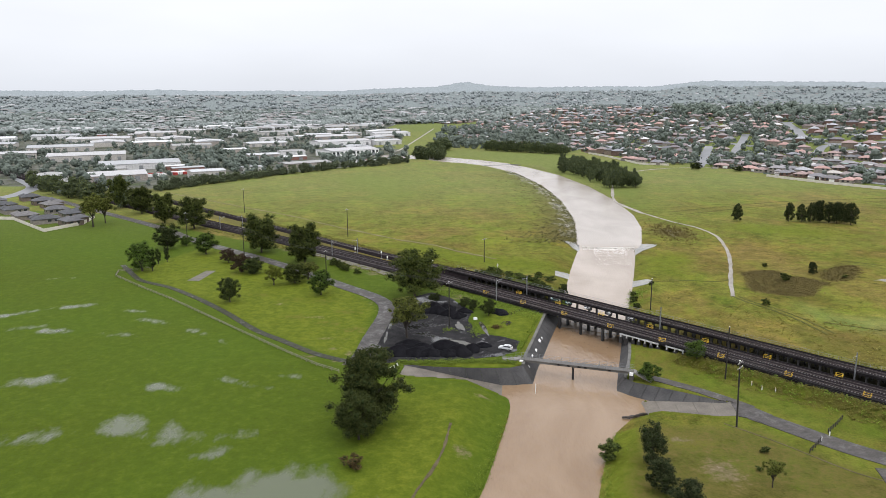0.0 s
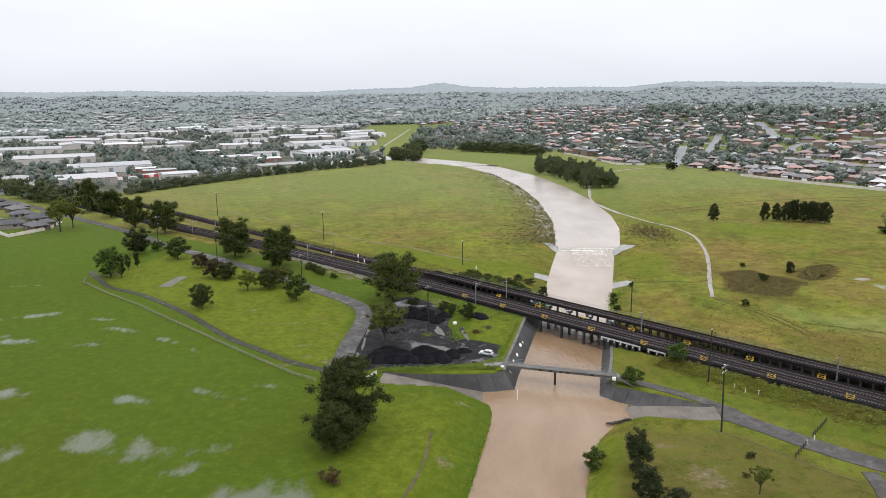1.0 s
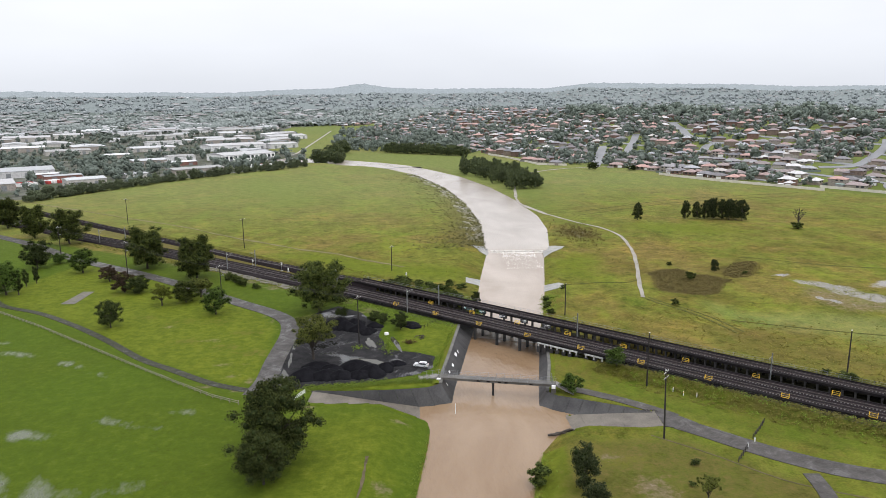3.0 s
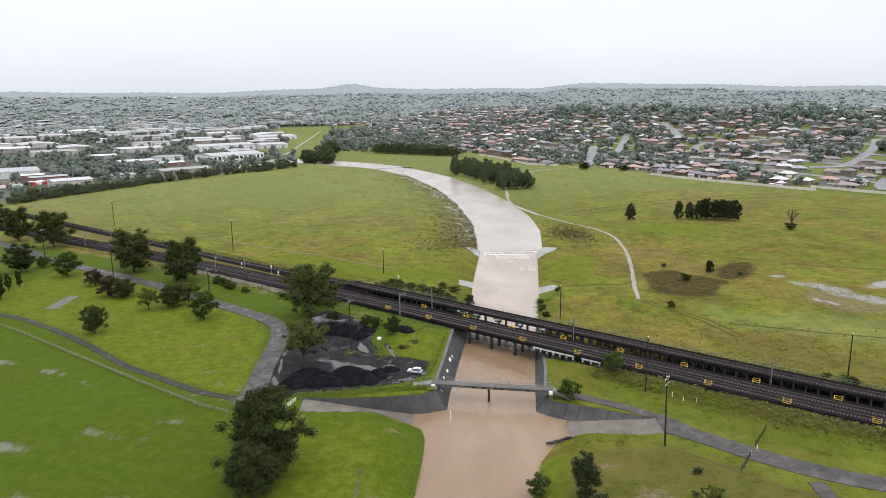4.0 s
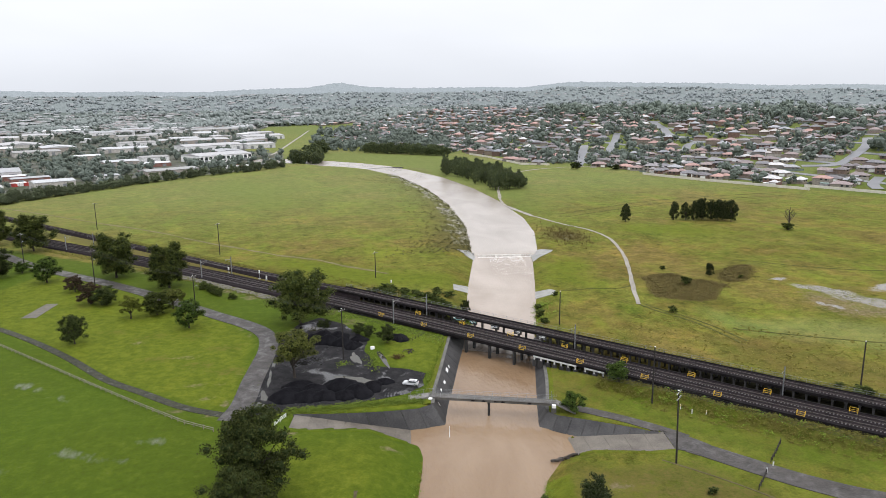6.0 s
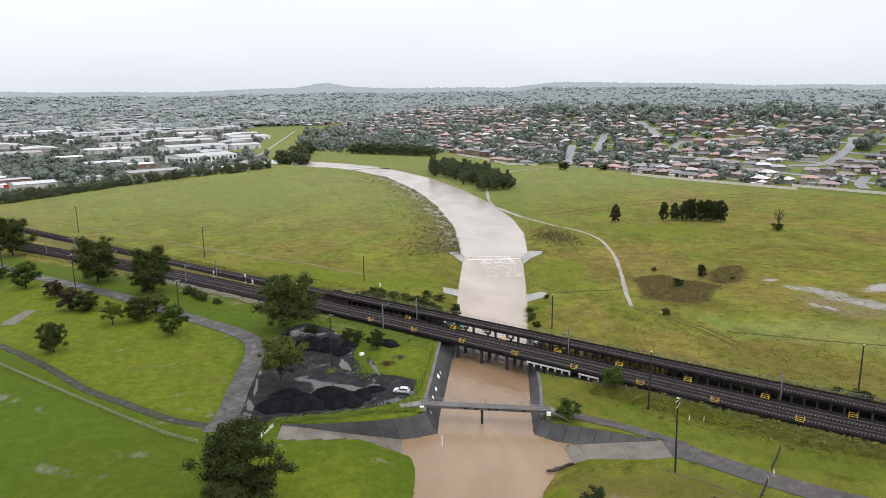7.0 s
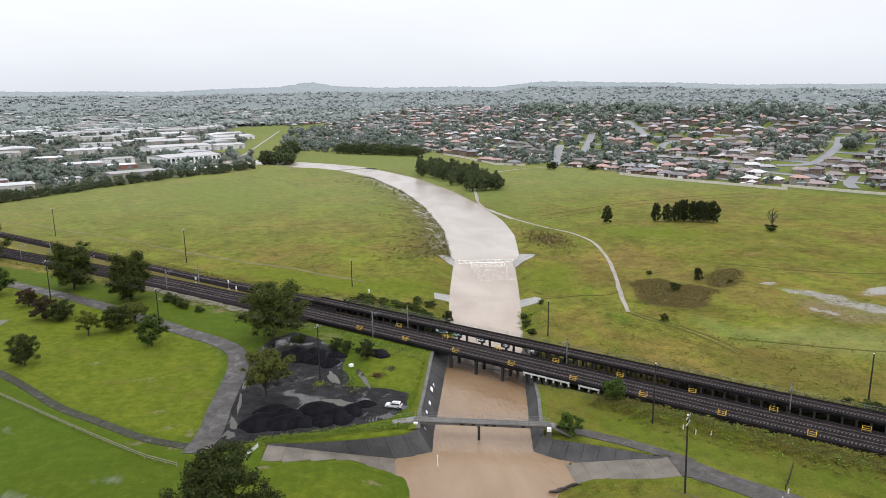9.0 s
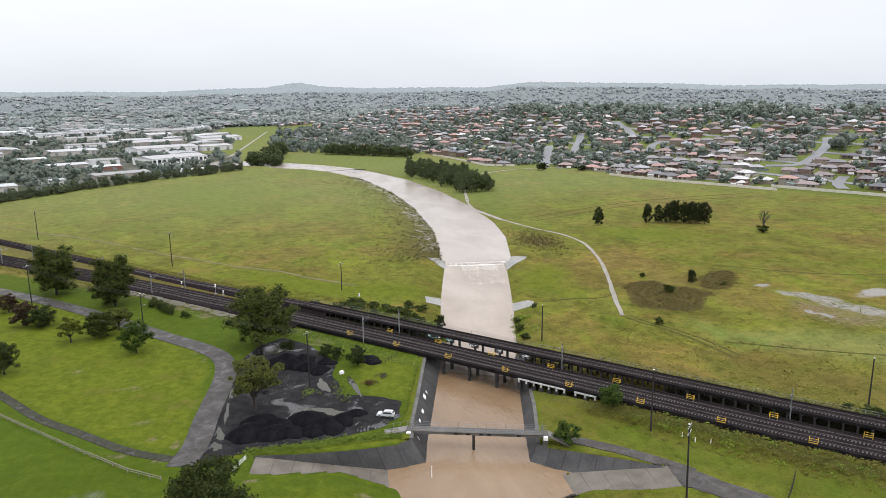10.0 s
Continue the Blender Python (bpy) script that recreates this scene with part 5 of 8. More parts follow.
def tree_kind(seed, boughs, spread, low, leafmat, leaves=900, leaf=0.05, trunk_h=0.35, trunk_r=0.022, flat=0.8, lobe_r=(0.06, 0.12), cone=0.0, per=5, scatter_=0.085, inner_mat=None):
    """Crown and trunk meshes of a tree 1 m high and 1 m wide, to be scaled: boughs that each carry several small clumps."""
    rnd = random.Random(seed)
    lobes, ends = [], []
    mid, semi = (1 + low) / 2, (1 - low) / 2
    wide, turn0 = rnd.uniform(0.85, 1.12), rnd.uniform(0, 6.28)
    for i in range(boughs):
        u = -0.85 + 1.75 * (i + rnd.uniform(0.2, 0.8)) / boughs
        t = turn0 + 2.4 * i + rnd.uniform(-0.45, 0.45)
        q = math.sqrt(max(0.06, 1 - u * u * 0.92)) * (1 - cone * (u + 1) / 2)
        rad = max(0.0, spread * q - 0.09) * rnd.uniform(0.62, 1.1)
        c = (math.cos(t) * rad * wide, math.sin(t) * rad, mid + u * max(0.02, semi - 0.08))
        ends.append(c)
        n_ = max(2, per + rnd.randint(-2, 2))
        for k in range(n_):
            b = scatter_ * (0.7 + 0.5 * q)
            gx_, gy_, gz_ = (max(-1.35, min(1.35, rnd.gauss(0, 1))) * b for _ in range(3))
            lobes.append((c[0] * 0.94 + gx_, c[1] * 0.94 + gy_, min(0.98, max(low + 0.03, c[2] + gz_ * 0.7)), rnd.uniform(*lobe_r) * (1 - 0.4 * cone * (u + 1) / 2)))
    for k in range(max(3, boughs // 2)):
        lobes.append((rnd.gauss(0, 0.10), rnd.gauss(0, 0.10), mid + semi * rnd.uniform(-0.55, 0.6), lobe_r[1] * 1.25))
    c, t_ = crown(lobes, leaves, leaf, seed + 1, flat=flat), trunk(trunk_h, trunk_r, ends, seed + 2)
    me_c, me_t = bpy.data.meshes.new("crown"), bpy.data.meshes.new("trunk")
    me_c.from_pydata(c[0], [], c[1]); me_c.materials.append(leafmat); me_c.materials.append(inner_mat or L_CORE_SHADE)
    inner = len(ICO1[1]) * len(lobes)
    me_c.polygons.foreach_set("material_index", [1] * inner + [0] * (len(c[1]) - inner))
    me_t.from_pydata(t_[0], [], t_[1]); me_t.materials.append(M_BARK)
    return me_c, me_t


KINDS = {
    "gum": [tree_kind(10 + i, 20, 0.49, 0.02, L_GUM, 16000, 0.0136, lobe_r=(0.065, 0.125)) for i in range(5)],
    "fig": [tree_kind(15 + i, 21, 0.50, 0.02, L_FIG, 17000, 0.0132, lobe_r=(0.06, 0.125)) for i in range(2)],
    "dark": [tree_kind(20 + i, 15, 0.5, 0.03, L_DARK, 11000, 0.015, 0.25, lobe_r=(0.06, 0.13)) for i in range(4)],
    "open": [tree_kind(30 + i, 15, 0.50, 0.33, L_OLIVE, 9000, 0.0135, 0.34, 0.026, 0.75, (0.05, 0.10), per=4, scatter_=0.075) for i in range(3)],
    "bright": [tree_kind(40 + i, 13, 0.5, 0.06, L_BRIGHT, 8500, 0.016, 0.2, 0.026, lobe_r=(0.07, 0.13)) for i in range(3)],
    "yellow": [tree_kind(50, 11, 0.5, 0.26, L_YELLOW, 6000, 0.02, 0.3, 0.026, 0.7, (0.05, 0.10), per=4)],
    "purple": [tree_kind(60, 13, 0.5, 0.03, L_PURPLE, 7000, 0.02, 0.15, 0.026, 0.8, (0.05, 0.10))],
    "cypress": [tree_kind(70, 12, 0.32, 0.04, L_DARK, 2500, 0.02, 0.1, 0.04, 1.0, (0.07, 0.12), scatter_=0.05)],
    "bush": [tree_kind(80 + i, 10, 0.5, 0.03, L_BRIGHT, 4000, 0.026, 0.1, 0.026, 0.8, (0.08, 0.16)) for i in range(2)],
    "scrub": [tree_kind(90 + i, 8, 0.5, 0.03, L_SCRUB, 950, 0.05, 0.1, 0.026, 0.8, (0.09, 0.18), per=4) for i in range(3)],
    "brown": [tree_kind(95, 7, 0.5, 0.03, L_BROWN, 1500, 0.035, 0.1, 0.026, 0.8, (0.09, 0.18), per=4)],
    "thicket": [tree_kind(100 + i, 12, 0.46, 0.0, L_GROVE_HAZE, 1500, 0.036, 0.2, 0.02, 0.95, (0.09, 0.16), per=4, inner_mat=L_CORE_SHADE_HAZE) for i in range(3)],
    "grove": [tree_kind(110 + i, 12, 0.48, 0.0, L_GROVE_HAZE, 1500, 0.036, 0.2, 0.02, 0.9, (0.08, 0.16), per=4, inner_mat=L_CORE_SHADE_HAZE) for i in range(3)],
    "hedge": [tree_kind(120 + i, 11, 0.5, 0.0, L_HEDGE_HAZE, 1300, 0.041, 0.2, 0.02, 0.85, (0.09, 0.16), per=4, inner_mat=L_CORE_SHADE_HAZE) for i in range(3)],
    "pine": [tree_kind(195 + i, 17, 0.46, 0.0, L_PINE, 6500, 0.0175, 0.3, 0.02, 0.95, (0.05, 0.11), 0.45) for i in range(4)],
}
tree_rnd = random.Random(5)


def tree(kind, x, y, h, w, label, group="", name="tree", category="tree"):
    me_c, me_t = tree_rnd.choice(KINDS[kind])
    root = empty(name, x, y, land1(x, y), tree_rnd.uniform(0, 360))
    for nm, me in (("trunk", me_t), ("crown", me_c)):
        ob = new(nm, me)
        ob.parent = root
        ob.scale = (w, w, h)
    return tagged(root, label, category, group)


GUM = "tall spreading gum tree with dark olive crown"
for x, y, h, w in [(-253, 277, 22, 15.5), (-228, 252.6, 17.7, 16.5), (-198, 216.3, 17.8, 15), (-174, 197.5, 18, 17.5), (-119.8, 136.3, 18, 17), (-95.4, 116, 17.6, 15.5), (-45.3, 63.7, 17.8, 18)]:
    tree("gum", x, y, h, w, GUM + " beside the park road", "roadside gums")
tree("open", -233, 204, 18.6, 16, "pale open gum tree behind house fences")
tree("open", -232.8, 217, 16.3, 11.5, "pale open gum tree behind house fences")
tree("dark", -166.3, 144.3, 12.1, 12.5, "dense dark grey-green casuarina beside the road")
tree("open", -44.7, 20.8, 12.6, 12.5, "open-crowned gum tree standing in black yard")
tree("fig", -48.1, -31.4, 16.2, 15, "large dense fig tree on the mown lawn")
tree("fig", -49.8, -40.6, 10.6, 9.4, "smaller dark tree beside the large fig")
tree("bright", -158.9, 101.6, 12.5, 11.5, "leafy mid-green tree at the path's end")
for x, y, h, w in [(-154.7, 101.6, 9.4, 3.6), (-157.3, 113.5, 7.5, 2.6), (-155.4, 117.7, 7.3, 2.6)]:
    tree("cypress", x, y, h, w * 1.5, "slim dark columnar cypress beside the path", "cypresses")
tree("bright", -160.4, 151.9, 4.7, 7.2, "low round bright green tree by road")
tree("bright", -144.1, 133.1, 10.1, 10.4, "round bright green tree beside the road")
tree("purple", -128.2, 116.3, 6.2, 8, "brownish purple leafed ornamental tree")
tree("purple", -117.5, 99.4, 7.5, 9, "dark purple-brown ornamental tree in lawn")
tree("dark", -111.5, 96.6, 6.9, 9.2, "rounded dark green shrub tree in lawn")
tree("yellow", -99, 79.3, 7.6, 8, "yellow-green thin-leaved tree in the lawn")
tree("gum", -91.7, 82, 8.2, 8.8, "rounded olive-green tree in the lawn")
tree("open", -88, 88, 7, 10, "spreading olive tree behind rounded shrubs")
tree("bright", -78.7, 66.2, 9.1, 8.8, "rounded bright green tree near road bend")
tree("dark", -108.3, 57.2, 9, 7.8, "lone dark round tree on bright lawn")
tree("pine", 7.8, -46.6, 9.3, 7.6, "dark casuarina pine on the river bank", "bank pines")
tree("pine", 7.2, -56.0, 6.6, 7.6, "dark casuarina pine on the river bank", "bank pines")
tree("pine", 9.5, -62.1, 6.2, 8.5, "dark casuarina pine on the river bank", "bank pines")
tree("scrub", 0.6, -41.5, 4.4, 4.8, "dense green bush at the water's edge", name="bush", category="bush")
tree("open", 27.4, -54.4, 6.0, 3.8, "thin young gum tree on rough grass")
tree("scrub", 31.4, -41.6, 1.2, 2.1, "small dark shrub in grass", name="bush", category="bush")
tree("scrub", 27.5, -48.6, 0.9, 1.6, "small dark shrub in grass", name="bush", category="bush")
tree("bush", 17.9, -5.6, 4.8, 5.2, "bright green bush beside footbridge ramp", name="bush", category="bush")
tree("bush", 33.1, 4.7, 5.0, 5.6, "bright green bush under the viaduct edge", name="bush", category="bush")
tree("brown", -49.8, -51.6, 2.6, 4.4, "low brown shrub standing at flooded lawn's edge", name="bush", category="bush")
tree("pine", 125, 216.8, 10.6, 7.4, "lone small tree on open pasture")
tree("pine", 108, 96.6, 5.6, 4.6, "dark conical bush on pasture hump", name="bush", category="bush")
for x, y, h, w in [(95.9, 111.3, 1.9, 2.6), (92.9, 86.2, 3.3, 4.3), (74.4, 59, 2.4, 3), (118, 92, 1.4, 2)]:
    tree("scrub", x, y, h, w, "low dark green shrub in the pasture", "pasture shrubs", name="bush", category="bush")
tree("dark", -20.3, 42, 5.9, 5, "dark shrub beside the drain in yard", name="bush", category="bush")
for x, y, h, w in [(-25, 48, 3.6, 4), (-27.8, 50.5, 3.8, 4.2), (-39, 58, 2.8, 2.4), (-37.3, 57.5, 3.2, 2.6)]:
    tree("dark", x, y, h, w, "dark shrub growing below the railway", "yard shrubs", name="bush", category="bush")
tree("dark", 7.6, 71.8, 5.8, 3.4, "narrow dark tree at the canal's edge")
for x, y, h, w in [(153, 216, 10.2, 8), (159.3, 214.2, 9.8, 8.5), (163.5, 213, 10.5, 8), (168, 212.2, 11.9, 9.2), (172, 210.5, 11.2, 8.5), (175.4, 208.4, 11.8, 9.9), (178.5, 206.5, 11, 8), (181.1, 204.8, 11.7, 10.6), (170, 218, 11, 9), (178, 213, 11, 9)]:
    tree("pine", x, y, h * 1.08, w * 0.95, "dark dense tree in a pasture copse", "pasture copse")
tr = random.Random(11)
GROVE = [(62, 500), (75, 432), (82, 364), (108, 364), (112, 430), (106, 492), (82, 560)]
count = 0
while count < 85:
    x, y = tr.uniform(62, 112), tr.uniform(360, 560)
    if in_polygon(np.array([x]), np.array([y]), GROVE)[0]:
        tree("grove", x, y, tr.uniform(9, 15), tr.uniform(6, 10), "olive gum tree in riverside grove", "riverside grove")
        count += 1
for i in range(40):
    t = (i + tr.random()) / 40
    tree("grove", 3 + 97 * t + tr.uniform(-2, 2), 770 - 82 * t + tr.uniform(0, 18), tr.uniform(10, 15), tr.uniform(9, 14), "dark tree in belt below the houses", "tree belt")
for i in range(22):
    tree("thicket", *((tr.uniform(-82, -50), tr.uniform(640, 680)) if i < 13 else (tr.uniform(-72, -46), tr.uniform(740, 800))), tr.uniform(11, 18), tr.uniform(10, 16), "dark tall tree beside the canal bend", "canal trees")
EDGE = [(-262, 360), (-240, 400), (-214, 444), (-175, 501), (-126, 549), (-83, 599)]
for i in range(95):
    t = (i + tr.random()) / 95 * (len(EDGE) - 1)
    k = min(int(t), len(EDGE) - 2)
    a = Vector(EDGE[k]).lerp(Vector(EDGE[k + 1]), t - k)
    o = tr.uniform(1, 13)
    tree("hedge", a.x - o * 0.75, a.y + o * 0.6, tr.uniform(4, 10), tr.uniform(5, 10), "mixed tree in hedge along field's edge", "field hedge")
for i in range(17):
    s = tr.uniform(-560, -372)
    p = rail_point(s, -6 - tr.uniform(0, 12))
    tree("grove", p.x, p.y, tr.uniform(11, 17), tr.uniform(10, 15), "tall gum tree lining road and railway", "roadside gums")
for x, y, h, w in [(192.4, 498, 7.5, 8), (197, 500, 7.5, 8), (228.3, 483.5, 5.5, 11)]:
    tree("dark", x, y, h, w, "dark tree at the edge of houses")
# a bare dead tree
bare = empty("tree", 196, 176.4, land1(196, 176.4))
bare.scale = (1.4, 1.4, 1.25)
bt = random.Random(3)
geos = [tube([(0, 0, -0.4), (0.15, 0, 3), (0.05, 0.2, 6.5), (0.2, 0.1, 9.5)], [0.32, 0.26, 0.16, 0.05], 7)]
for i in range(15):
    z = bt.uniform(1.8, 7.5)
    t = 2.4 * i + bt.uniform(-0.4, 0.4)
    l_ = (9.2 - z) * bt.uniform(0.55, 0.8)
    out_ = Vector((math.cos(t), math.sin(t), 0))
    b0 = Vector((0.1, 0.1, z))
    b1 = b0 + out_ * l_ * 0.35 + Vector((0, 0, l_ * 0.45))
    b2 = b0 + out_ * l_ * 0.55 + Vector((0, 0, l_ * 1.0))
    geos.append(tube([tuple(b0), tuple(b1), tuple(b2)], [0.10, 0.065, 0.02], 5))
    for k in range(5):
        a_ = b0.lerp(b1, bt.uniform(0.4, 1.0)) if k < 2 else b1.lerp(b2, bt.uniform(0.1, 0.8))
        e_ = a_ + Vector((bt.gauss(0, 0.55), bt.gauss(0, 0.55), bt.uniform(0.4, 1.2))) + out_ * bt.uniform(0.0, 0.7)
        geos.append(tube([tuple(a_), tuple(e_)], [0.04, 0.015], 4))
part("trunk", join(geos), M_BARK, bare, "grey bare branches")
ob = new("undergrowth", KINDS["scrub"][0][0]); ob.parent = bare; ob.scale = (5, 5, 3)
tagged(bare, "leafless dead tree with shrub at its foot", "tree")

for i in range(16):
    t = tr.random()
    a = Vector((-86, 117.5)).lerp(Vector((-70, 95.5)), t)
    tree("scrub", a.x + tr.uniform(-1.2, 1.2), a.y + tr.uniform(-1.2, 1.2), tr.uniform(1.6, 2.8), tr.uniform(2.2, 3.6), "dense green hedge bush beside the railway", "railway hedge", name="bush", category="bush")
for x, y, h, w in [(-6.5, 81.7, 2.4, 4), (-0.8, 83.3, 2.6, 4.6), (-10.7, 92.2, 2.0, 4), (4.7, 88.3, 2.2, 5), (-14.7, 89.9, 2.2, 4), (-28.9, 100.1, 1.8, 3), (1, 90, 2.2, 4), (-20, 96, 1.8, 3.6), (31.4, 65.8, 2.4, 3.6), (30.6, 57.9, 2.0, 3.4), (33.1, 74.1, 2.0, 3), (42.3, 84, 1.6, 2.4), (-3.5, 72.5, 2.6, 3.2)]:
    tree("scrub", x, y, h, w, "rounded olive scrub bush on railway bank", "bank scrub", name="bush", category="bush")

sb = random.Random(41)
for i in range(30):
    p = rail_point(sb.uniform(-84, -41), sb.uniform(4.5, 13), 0, True)
    tree("scrub", p.x, p.y, sb.uniform(1.3, 2.9), sb.uniform(2.4, 4.6), "rounded olive scrub bush on railway bank", "bank scrub", name="bush", category="bush")
for i in range(14):
    p = rail_point(sb.uniform(62, 92), sb.uniform(3.6, 8), 0, True)
    tree("scrub", p.x, p.y, sb.uniform(1.2, 2.4), sb.uniform(2.2, 4.0), "dark green scrub bush behind the viaduct", "bank scrub", name="bush", category="bush")

# ---------------------------------------------------------------- canal lining, ford, weir


def slab_strip(root, top, bottom, mat, name, label, thick=0.25, gap=0.03):
    """Sloping panels between a top and a bottom line, each a piece of its own with an open joint."""
    for (a, b), (c, d) in zip(zip(top, top[1:]), zip(bottom, bottom[1:])):
        a, b, c, d = Vector(a), Vector(b), Vector(c), Vector(d)
        u = (b - a).normalized() * gap
        w = (d - c).normalized() * gap
        q = [a + u, b - u, d - w, c + w]
        n_ = (q[1] - q[0]).cross(q[3] - q[0]).normalized() * thick
        if n_.z > 0:
            n_ = -n_
        v = [tuple(p) for p in q] + [tuple(p + n_) for p in q]
        f = [(0, 1, 2, 3), (7, 6, 5, 4), (0, 4, 5, 1), (1, 5, 6, 2), (2, 6, 7, 3), (3, 7, 4, 0)]
        part(name, (v, f), mat, root, label)


def spread_line(pts, step):
    out = []
    for a, b in zip(pts, pts[1:]):
        a, b = Vector(a), Vector(b)
        k = max(1, round((b - a).length / step))
        out += [a.lerp(b, i / k) for i in range(k)]
    return [tuple(p) for p in out + [Vector(pts[-1])]]


def resample3(pts, m):
    p = np.array(pts, float)
    s = np.concatenate([[0], np.cumsum(np.linalg.norm(np.diff(p, axis=0), axis=1))])
    t = np.linspace(0, s[-1], m)
    return [(float(np.interp(q, s, p[:, 0])), float(np.interp(q, s, p[:, 1])), float(np.interp(q, s, p[:, 2]))) for q in t]


def zoned(ob, mown_, lush_=0.0):
    """Gives a strip of ground its zone."""
    at = ob.data.color_attributes.new("zone", 'FLOAT_COLOR', 'POINT')
    at.data.foreach_set("color", [mown_, 0.0, 0.0, lush_] * len(ob.data.vertices))
    return ob


def verge(root, line, side, w, mown_, lush_=0.0):
    """A strip of turf from an edge out to the ground."""
    m = len(line)
    v, f = [], []
    for i, p in enumerate(line):
        q = Vector(line[min(i + 1, m - 1)]) - Vector(line[max(i - 1, 0)])
        o = Vector((-q.y, q.x, 0)).normalized() * side
        for k in range(4):
            d = w * k / 3
            x, y = p[0] + o.x * d, p[1] + o.y * d
            g = land1(p[0] + o.x * (d + 0.9), p[1] + o.y * (d + 0.9))
            z = p[2] + 0.06 if k == 0 else max(p[2] + 0.02, g + 0.10)
            if k == 3:
                z = land1(x, y) - 0.35
            v.append((x - o.x * 0.15 * (k == 0), y - o.y * 0.15 * (k == 0), z))
    for i in range(m - 1):
        for k in range(3):
            a = i * 4 + k
            f.append((a, a + 1, a + 5, a + 4))
    return zoned(part("verge", (v, f), M_GROUND, root, "turf edge", smooth=True), mown_, lush_)


def canal_side(name, top, bottom, m, label, side):
    root = empty(name)
    t_, b_ = resample3(top, m), resample3(bottom, m)
    slab_strip(root, t_, b_, M_CONC_DARK, "panel", "")
    part("coping", join([tube_box(a, b, 0.8, 0.18) for a, b in zip(t_, t_[1:])]), M_COPING, root, "pale worn concrete coping")
    verge_v, verge_f = [], []
    for i, p in enumerate(t_):
        q = Vector(t_[min(i + 1, m - 1)]) - Vector(t_[max(i - 1, 0)])
        o = Vector((-q.y, q.x, 0)).normalized() * side
        for k, (w, z) in enumerate(((0.1, -0.02), (1.0, 0.10), (2.2, -0.25))):
            verge_v.append((p[0] + o.x * w, p[1] + o.y * w, p[2] + z))
    for i in range(m - 1):
        for k in range(2):
            a = i * 3 + k
            verge_f.append((a, a + 1, a + 4, a + 3))
    zoned(part("verge", (verge_v, verge_f), M_GROUND, root, "rough grass verge", smooth=True), 0.6, 0.5)
    return tagged(root, label, "canal wall", kind="structure")


def tube_box(a, b, w, h):
    a, b = Vector(a), Vector(b)
    d = (b - a)
    o = Vector((-d.y, d.x, 0)).normalized() * w / 2
    up = Vector((0, 0, h))
    lo = Vector((0, 0, -0.12))
    v = [a + o + lo, a - o + lo, b - o + lo, b + o + lo, a + o + up, a - o + up, b - o + up, b + o + up]
    return [tuple(p) for p in v], [(0, 1, 2, 3), (7, 6, 5, 4), (0, 4, 5, 1), (1, 5, 6, 2), (2, 6, 7, 3), (3, 7, 4, 0)]


M_COPING = material("worn_coping", (0.062, 0.060, 0.055), (0.130, 0.126, 0.116), 0.5, 0.7, 5.0, 0.15)
left_side = canal_side("canal_wall_west", WEST_TOP, WEST_FOOT, 15, "dark stained sloping concrete panels of canal side", 1)
canal_side("canal_wall_east", EAST_TOP, EAST_FOOT, 15, "dark stained sloping concrete panels of canal side", -1)
# unreadable painted scrawls: plain pale bars lying on the panels
for root, top, bot, rows in ((left_side, WEST_TOP, WEST_FOOT, [(0.10, 0.34, 1.6, 0.9), (0.23, 0.3, 1.2, 0.6), (0.33, 0.34, 1.6, 0.7), (0.47, 0.3, 2.0, 0.9), (0.53, 0.36, 1.0, 0.7)]),):
    T_, B_ = resample3(top, 101), resample3(bot, 101)
    for u, dn, ln, hh in rows:
        i = int(u * 100)
        a, b = Vector(T_[i]), Vector(B_[i])
        along = (Vector(T_[i + 2]) - a).normalized()
        down = (b - a).normalized()
        n_ = along.cross(down).normalized()
        n_ = n_ if n_.z > 0 else -n_
        c = a + (b - a) * dn + n_ * 0.02
        v = [c - along * ln / 2 - down * hh / 2, c + along * ln / 2 - down * hh / 2, c + along * ln / 2 + down * hh / 2, c - along * ln / 2 + down * hh / 2]
        v = v + [p - n_ * 0.03 for p in v]
        part("paint_patch", ([tuple(p) for p in v], [(0, 1, 2, 3), (7, 6, 5, 4), (0, 4, 5, 1), (1, 5, 6, 2), (2, 6, 7, 3), (3, 7, 4, 0)]), M_WHITE, root, "white painted patch")

ford_w = empty("ford_ramp_west")
slab_strip(ford_w, resample3(FORD_W_TOP, 9), resample3(FORD_W_FOOT, 9), M_CONC_DARK, "wall_panel", "dark stained battered retaining wall")
slab_strip(ford_w, resample3([(-10.5, -5.6, -4.5), (-18.5, -4.1, -3.2), (-31, -2.2, -1.25), (-43.6, -0.4, 0.72)], 10), resample3([(-12.0, -11.4, -4.5), (-19.4, -10.2, -3.2), (-32, -8.4, -1.25), (-44.5, -6.5, 0.72)], 10), M_RAMP, "slab", "pale concrete slab", 0.3, 0.02)
verge(ford_w, resample3([(-19.8, -10.4, -3.2), (-32, -8.5, -1.25), (-44.5, -6.6, 0.72)], 16), 1, 2.6, 1.0, 0.3)
tagged(ford_w, "concrete ford ramp with dark retaining wall, partly flooded", "ramp", kind="structure")
ford_e = empty("ford_ramp_east")
slab_strip(ford_e, resample3(FORD_E_TOP, 9), resample3(FORD_E_FOOT, 9), M_CONC_DARK, "wall_panel", "dark stained battered retaining wall")
slab_strip(ford_e, resample3([(5.5, -10.5, -4.6), (13.5, -12.8, -3.3), (24, -15.8, -2.2), (33.4, -18.4, -1.1)], 8), resample3([(5.5, -19.5, -4.6), (13.5, -21.5, -3.3), (23.5, -23.6, -2.2), (32.4, -25.6, -1.1)], 8), M_RAMP, "slab", "pale concrete slab", 0.3, 0.02)
